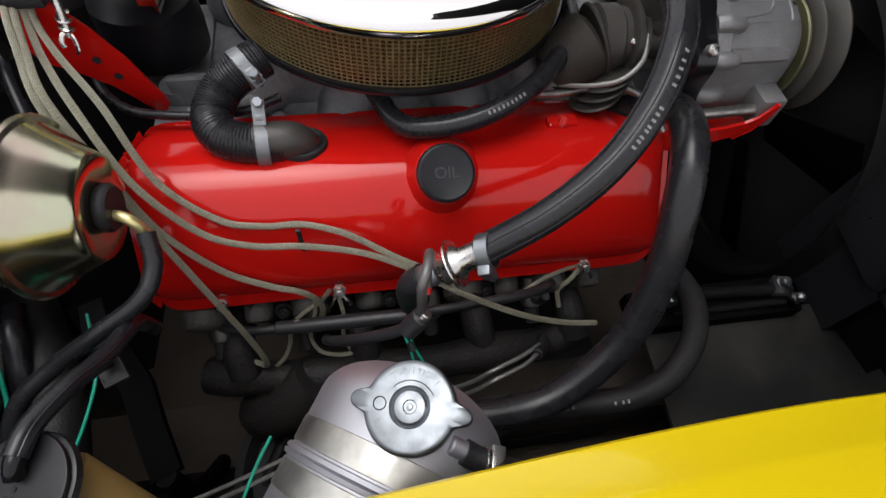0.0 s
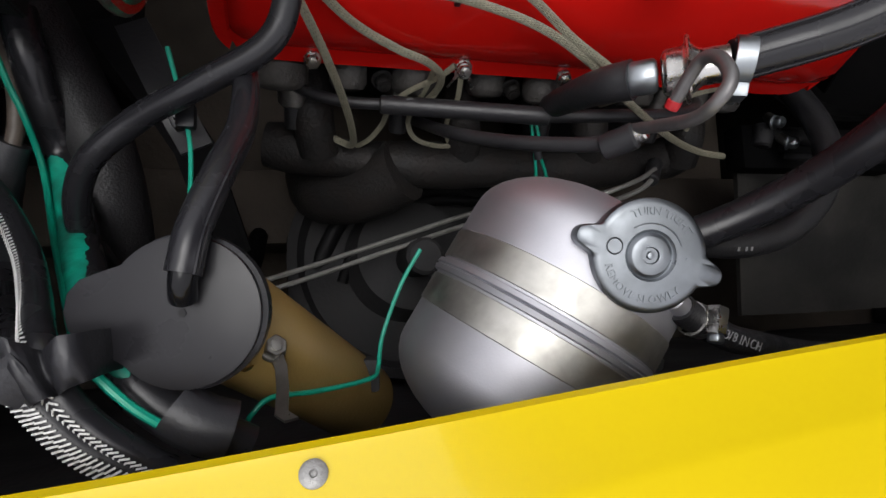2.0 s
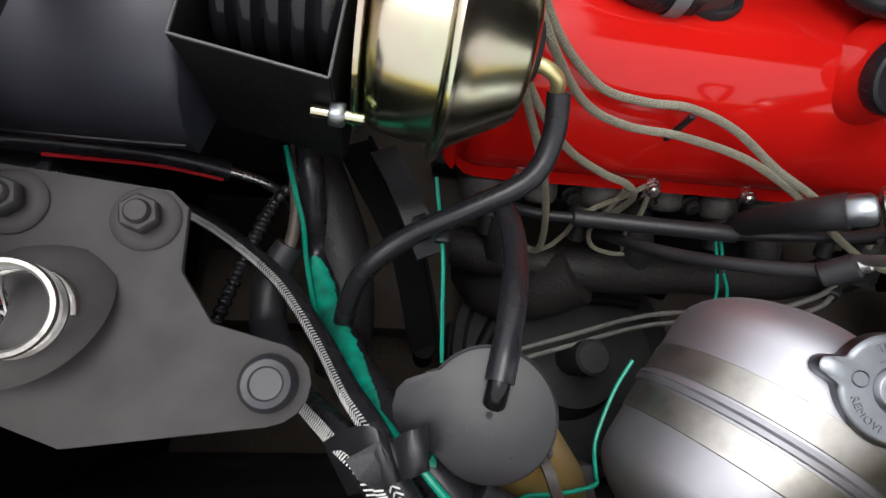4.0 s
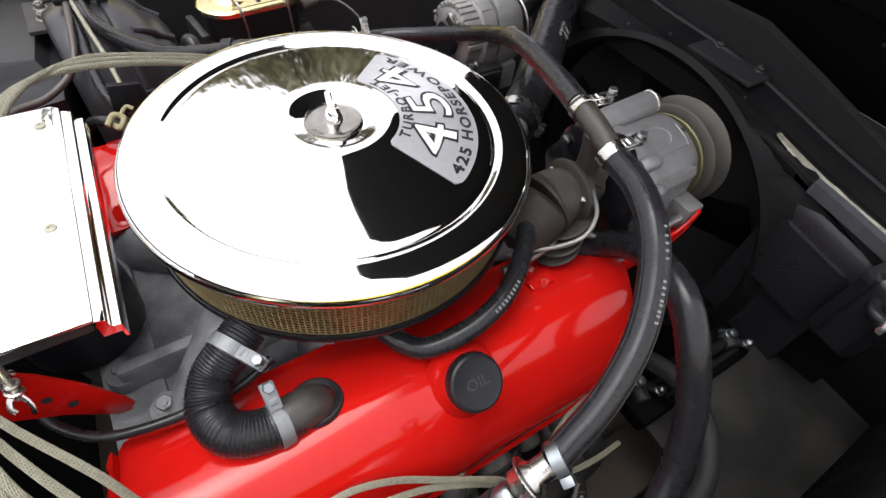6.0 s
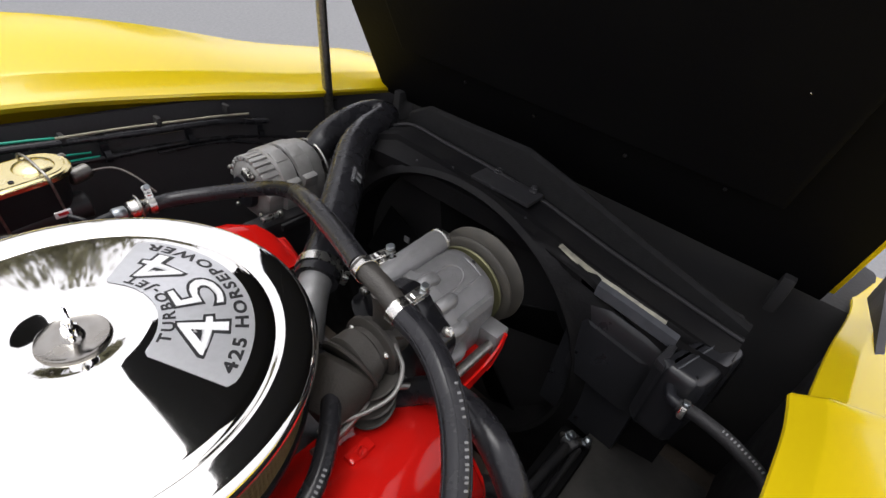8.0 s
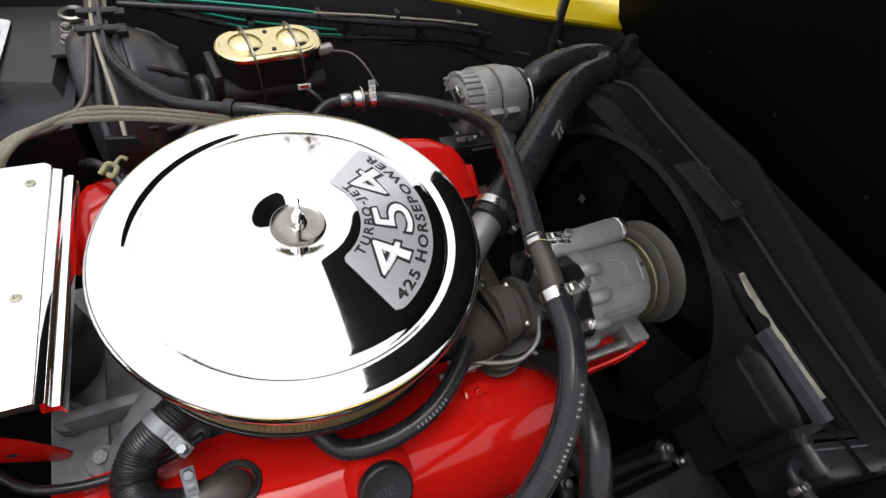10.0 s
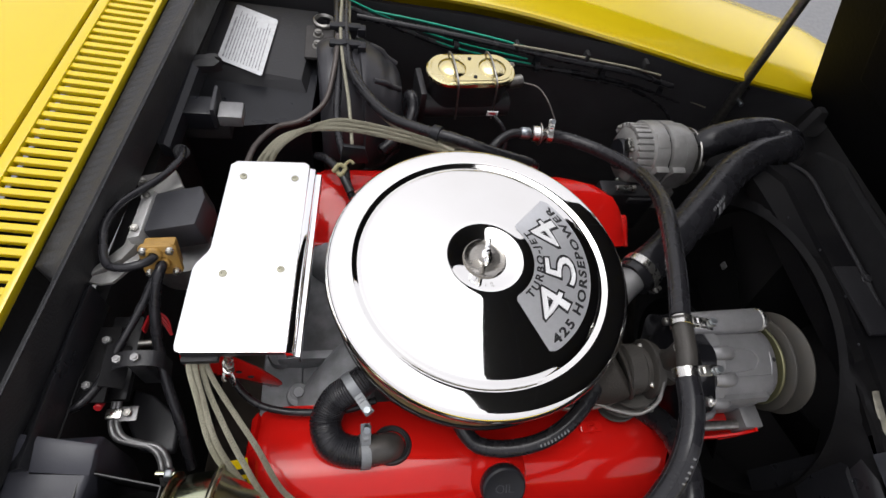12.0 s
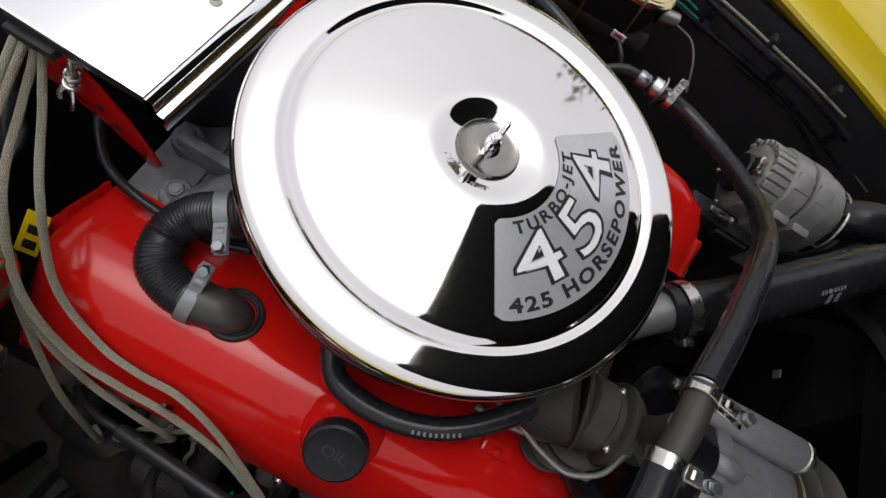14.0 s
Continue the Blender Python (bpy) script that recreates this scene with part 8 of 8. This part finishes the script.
hose("wiring_loom", [(-0.155, 0.60, 0.884), (-0.154, 0.47, 0.893), (-0.146, 0.40, 0.884), (-0.118, 0.335, 0.880), (-0.08, 0.282, 0.885), (-0.035, 0.245, 0.897), (0.0, 0.225, 0.90)], 0.0038, "thin grey wire beside the loom", mat=BRAID, group="wiring looms")
hose("wiring_loom", [(-0.172, 0.47, 0.902), (-0.176, 0.40, 0.897), (-0.190, 0.345, 0.872), (-0.225, 0.315, 0.858), (-0.262, 0.295, 0.86), (-0.285, 0.25, 0.87), (-0.293, 0.20, 0.88)], 0.0042, "bent brown-grey pipe behind the ignition shield", mat=brown_pipe, group="wiring looms")
hose("wiring_loom", [(-0.166, 0.60, 0.896), (-0.168, 0.50, 0.904), (-0.166, 0.44, 0.903), (-0.160, 0.38, 0.898), (-0.154, 0.33, 0.89), (-0.150, 0.28, 0.88), (-0.148, 0.24, 0.87)], 0.0028, "thin grey wire running down beside the booster", mat=BRAID, group="wiring looms")
hose("wiring_loom", [(-0.158, 0.60, 0.900), (-0.158, 0.50, 0.906), (-0.156, 0.44, 0.905), (-0.150, 0.385, 0.902), (-0.130, 0.345, 0.898), (-0.098, 0.302, 0.898), (-0.055, 0.268, 0.906), (-0.01, 0.245, 0.915)], 0.0034, "black wire tied to the loom", group="wiring looms")
hose("wiring_loom", [(-0.150, 0.165, 0.872), (-0.165, 0.195, 0.880), (-0.185, 0.225, 0.872), (-0.2, 0.25, 0.85)], 0.006, "short black loom with a yellow tie", group="wiring looms")
tie = thing("string_tie", (-0.165, 0.195, 0.884), "knotted pale yellow tie on the loom", "tie")
pale = material("pale_yellow_tape", (0.34, 0.31, 0.17), 0.7, spots=0.4, spot_scale=200)
part("knot", tube([(-0.175, 0.188, 0.888), (-0.166, 0.197, 0.893), (-0.158, 0.194, 0.889), (-0.165, 0.186, 0.884), (-0.172, 0.198, 0.886)], 0.0032, 8), pale, tie)
part("loose_end", tube([(-0.160, 0.196, 0.891), (-0.152, 0.202, 0.896), (-0.146, 0.199, 0.894)], 0.0022, 6), pale, tie)

# wiper motor cables and lines along the firewall
hose("wiper_cable", [(-0.372, 0.208, 0.895), (-0.365, 0.198, 0.912), (-0.362, 0.172, 0.922), (-0.376, 0.133, 0.931), (-0.405, 0.095, 0.937), (-0.416, 0.065, 0.938), (-0.414, 0.038, 0.936), (-0.404, 0.012, 0.938), (-0.388, 0.004, 0.942), (-0.372, 0.005, 0.945), (-0.361, 0.012, 0.943), (-0.357, 0.024, 0.937)], 0.0046, "black cable looping to the amber connector", group="cables")
hose("wiper_cable", [(-0.3530, 0.024, 0.925), (-0.3530, 0.010, 0.930), (-0.357, -0.004, 0.921), (-0.362, -0.025, 0.896), (-0.361, -0.055, 0.868), (-0.352, -0.09, 0.845), (-0.338, -0.13, 0.82), (-0.33, -0.17, 0.78)], 0.0058, "black cable running down the firewall", group="cables")
hose("wiper_cable", [(-0.362, 0.012, 0.915), (-0.375, -0.02, 0.90), (-0.395, -0.065, 0.885), (-0.412, -0.10, 0.872), (-0.424, -0.118, 0.872), (-0.436, -0.122, 0.868)], 0.0045, "black cable running along the firewall", group="cables")
dark_line = material("dark_steel_line", (0.17, 0.168, 0.17), 0.36, 0.6, spots=0.4, spot_scale=120)
for d in (0.0, 0.007):
    hose("fuel_line", [(-0.401 + d * 0.5, -0.108, 0.845), (-0.403 + d * 0.8, -0.130, 0.837), (-0.396 + d, -0.144, 0.834), (-0.378 + d, -0.151, 0.834), (-0.360 + d, -0.156, 0.834), (-0.349 + d, -0.168, 0.832), (-0.344 + d, -0.19, 0.822), (-0.346 + d, -0.22, 0.77)], 0.0036, "bent dark steel line clipped to the firewall", mat=dark_line, group="steel lines")
cover = thing("firewall_cover", (-0.375, -0.11, 0.76), "smooth dark grey cover low on the firewall", "cover")
part("shell", prism([(-0.415, -0.070), (-0.390, -0.080), (-0.362, -0.104), (-0.354, -0.120), (-0.355, -0.150), (-0.395, -0.146), (-0.416, -0.11)], 0.012, pose(0, 0, 0.757), 0.005, 3), GREY_PLASTIC, cover)
part("stay", box((-0.400, -0.105, 0.735), (0.020, 0.030, 0.05), bevel=0.003), MATT_BLACK, cover)
clipm = thing("line_clip", (-0.392, -0.125, 0.835), "bright clip holding two steel lines", "clip")
part("clip_strap", box((-0.400, -0.121, 0.842), (0.016, 0.011, 0.008), bevel=0.002), STEEL, clipm)
part("clip_tab", box((-0.386, -0.121, 0.842), (0.018, 0.016, 0.002), bevel=0.0008), dark_line, clipm)
part("clip_screw", bolt((-0.386, -0.121, 0.843), (0, 0, 1), 0.008, 0.004), DULL_STEEL, clipm)
bulk = thing("terminal_block", (-0.40, -0.06, 0.82), "dark terminal block with cables on the firewall", "terminal block")
part("plate", box((-0.415, -0.055, 0.835), (0.045, 0.10, 0.012), bevel=0.003), BLACK_PAINT, bulk)
part("clamp", loft([[(x, -0.074, z), (x + 0.001, -0.090, z - 0.001), (x + 0.001, -0.090, z - 0.003), (x, -0.074, z - 0.002)] for x, z in ((-0.392, 0.897), (-0.386, 0.902), (-0.378, 0.9065), (-0.364, 0.9075), (-0.352, 0.9065), (-0.346, 0.902), (-0.343, 0.892), (-0.342, 0.872))]), BLACK_PAINT, bulk, "bent dark clamp plate")
for q in ((-0.3664, -0.0822, 0.907), (-0.3845, -0.0822, 0.903), (-0.413, -0.048, 0.871), (-0.421, -0.098, 0.871)):
    part("block_bolt", bolt(q, (0.05, -0.1, 1), 0.008, 0.0035, 0.0048), dark_line, bulk)
part("clamp_leg", box((-0.369, -0.082, 0.870), (0.018, 0.010, 0.066), bevel=0.002), BLACK_PAINT, bulk)
part("shaft", rod((-0.392, -0.041, 0.842), (-0.367, -0.039, 0.841), 0.0045), DULL_STEEL, bulk, "bright bolt shaft")
part("side_plate", box((-0.417, -0.073, 0.867), (0.030, 0.085, 0.005), pose(0, 0, 0), 0.0012), SHROUD, bulk)
part("side_plate", box((0, 0, 0), (0.024, 0.046, 0.003), pose(-0.393, -0.082, 0.885, 0, 28, 0), 0.001), SHROUD, bulk)
part("red_cap", rod((-0.409, -0.112, 0.858), (-0.409, -0.120, 0.864), 0.0042), RED_WIRE, bulk, "small red cap")
for k in range(3):
    part("red_lead", tube([(-0.385, -0.03, 0.85 + 0.004 * k), (-0.372, -0.018, 0.875), (-0.358, -0.022 - 0.004 * k, 0.872), (-0.352, -0.038, 0.86)], 0.0018, 6), RED_WIRE, bulk)
hose("vacuum_tube", [(-0.288, -0.070, 0.850), (-0.281, -0.090, 0.836), (-0.256, -0.114, 0.834), (-0.223, -0.125, 0.835), (-0.186, -0.128, 0.835), (-0.150, -0.127, 0.838), (-0.12, -0.12, 0.845)], 0.0042, "thin black vacuum tube along the valve cover", group="vacuum hoses")
hose("fuel_pipe", [(0.105, -0.142, 0.853), (0.14, -0.143, 0.852), (0.175, -0.138, 0.853), (0.205, -0.142, 0.855), (0.23, -0.158, 0.848), (0.245, -0.18, 0.83)], 0.0038, "grey steel pipe along the front of the valve cover", mat=DULL_STEEL, group="steel lines")

# wiring along the far inner fender
hose("fender_wire", [(-0.12, 0.585, 0.875), (-0.04, 0.575, 0.872), (0.05, 0.560, 0.868), (0.12, 0.545, 0.866), (0.18, 0.535, 0.86)], 0.002, "green wire along the inner fender", mat=GREEN, group="fender wires")
hose("fender_wire", [(-0.14, 0.572, 0.87), (0.0, 0.555, 0.865), (0.14, 0.535, 0.858), (0.28, 0.515, 0.85), (0.40, 0.508, 0.84), (0.50, 0.50, 0.82)], 0.006, "black wiring along the inner fender", group="fender wires")
hose("fender_wire", [(0.15, 0.528, 0.868), (0.25, 0.522, 0.862), (0.33, 0.515, 0.856), (0.40, 0.51, 0.85), (0.46, 0.50, 0.845)], 0.0022, "grey wire along the inner fender", mat=BRAID, group="fender wires")
hose("fender_wire", [(-0.16, 0.585, 0.895), (-0.10, 0.582, 0.872), (-0.04, 0.578, 0.853), (0.054, 0.572, 0.832), (0.136, 0.565, 0.822), (0.20, 0.560, 0.815)], 0.0019, "green wire sagging along the inner fender", mat=GREEN, group="fender wires")
hose("fender_wire", [(-0.16, 0.580, 0.885), (-0.10, 0.576, 0.864), (-0.03, 0.570, 0.843), (0.06, 0.565, 0.822), (0.14, 0.560, 0.812), (0.21, 0.557, 0.806)], 0.0019, "green wire sagging along the inner fender", mat=GREEN, group="fender wires")
hose("fender_wire", [(-0.15, 0.578, 0.880), (-0.04, 0.572, 0.845), (0.07, 0.565, 0.815), (0.20, 0.558, 0.802), (0.33, 0.548, 0.797), (0.45, 0.538, 0.785), (0.56, 0.525, 0.760)], 0.0052, "black taped wiring along the inner fender", group="fender wires")
hose("fender_wire", [(0.20, 0.556, 0.842), (0.30, 0.552, 0.824), (0.40, 0.545, 0.818), (0.47, 0.538, 0.800), (0.55, 0.525, 0.775), (0.62, 0.512, 0.76)], 0.0016, "pale grey wire along the inner fender", mat=BRAID, group="fender wires")
hose("fender_wire", [(0.30, 0.546, 0.790), (0.40, 0.538, 0.785), (0.48, 0.530, 0.765), (0.54, 0.520, 0.735), (0.57, 0.505, 0.70)], 0.0030, "thin black wire hanging beside the alternator", group="fender wires")
for x, z in ((0.05, 0.828), (0.22, 0.806), (0.36, 0.803), (0.50, 0.780)):
    c = thing("wire_clip", (x, 0.56, z), "black loop clip holding wires on the inner fender", "clip", "fender clips")
    part("loop", lathe([(0.0085, 0), (0.0105, 0), (0.0105, 0.010), (0.0085, 0.010), (0.0085, 0)], at((x - 0.005, 0.567 - 0.07 * x, z), (1, -0.08, -0.1)), 20), BLACK_PLASTIC, c)
    part("tab", box((x, 0.578 - 0.09 * x, z + 0.010), (0.012, 0.012, 0.022), bevel=0.002), BLACK_PLASTIC, c)
for x in (0.16, 0.30, 0.42):
    c = thing("wire_clip", (x, 0.53, 0.86), "black clip on the inner fender", "clip")
    part("clip_body", box((x, 0.535 - 0.1 * (x - 0.16), 0.862), (0.008, 0.018, 0.016), bevel=0.003), MATT_BLACK, c)
hose("brake_pipe", [(0.165, 0.455, 0.842), (0.19, 0.44, 0.845), (0.205, 0.41, 0.84), (0.22, 0.38, 0.82)], 0.0018, "thin bent brake pipe", mat=brown_pipe, group="steel lines")
hose("brake_pipe", [(0.10, 0.376, 0.83), (0.115, 0.36, 0.822), (0.125, 0.345, 0.80), (0.12, 0.33, 0.77)], 0.0035, "black brake hose below the master cylinder", group="steel lines")

# ---- trees far beyond the car, seen in the chrome ----
def tree(x, y, h, seed):
    rng = random.Random(seed)
    ob = thing("tree", (x, y, 0), "sparse tree with thin grey-green foliage", "tree", "trees")
    trunk = tube([(x, y, -0.05), (x + rng.uniform(-0.1, 0.1), y, h * 0.3), (x + rng.uniform(-0.3, 0.3), y + rng.uniform(-0.2, 0.2), h * 0.65), (x + rng.uniform(-0.4, 0.4), y, h * 0.95)], lambda u: 0.16 * (1 - 0.85 * u), 10, 5)
    tips = []
    for k in range(16):
        z = h * rng.uniform(0.3, 0.9)
        a = rng.uniform(0, 6.28)
        l = (h - z) * 0.45 + 0.5
        e = (x + l * math.cos(a), y + l * math.sin(a), z + l * 0.55)
        tube([(x, y, z), (x + 0.5 * l * math.cos(a), y + 0.5 * l * math.sin(a), z + l * 0.2), e], lambda u: 0.05 * (1 - 0.8 * u), 6, 4, trunk)
        tips.append(Vector(e))
    part("trunk", trunk, BARK, ob)
    verts, faces = [], []
    for k in range(1000):
        t = rng.choice(tips)
        c = t + Vector((rng.gauss(0, 0.65), rng.gauss(0, 0.65), rng.gauss(0, 0.8)))
        q = Euler((rng.uniform(0, 6), rng.uniform(0, 6), rng.uniform(0, 6))).to_matrix()
        s = rng.uniform(0.20, 0.42)
        n = len(verts)
        for px, py in ((-1, 0), (0, -0.5), (1, 0), (0, 0.5)):
            verts.append(tuple(c + q @ Vector((px * s, py * s, 0))))
        faces.append((n, n + 1, n + 2, n + 3))
    me = bpy.data.meshes.new("leaf_mass")
    me.from_pydata(verts, [], faces)
    bm = bmesh.new()
    bm.from_mesh(me)
    bpy.data.meshes.remove(me)
    tagged(part("crown", bm, LEAF, ob, smooth=False), kind="stuff")


for i in range(5):
    tree(0.5 + 2.5 * i + (i % 2) * 0.4, 21 + (i % 2) * 1.5, 7.4 + (i * 7 % 5) * 0.4, i)
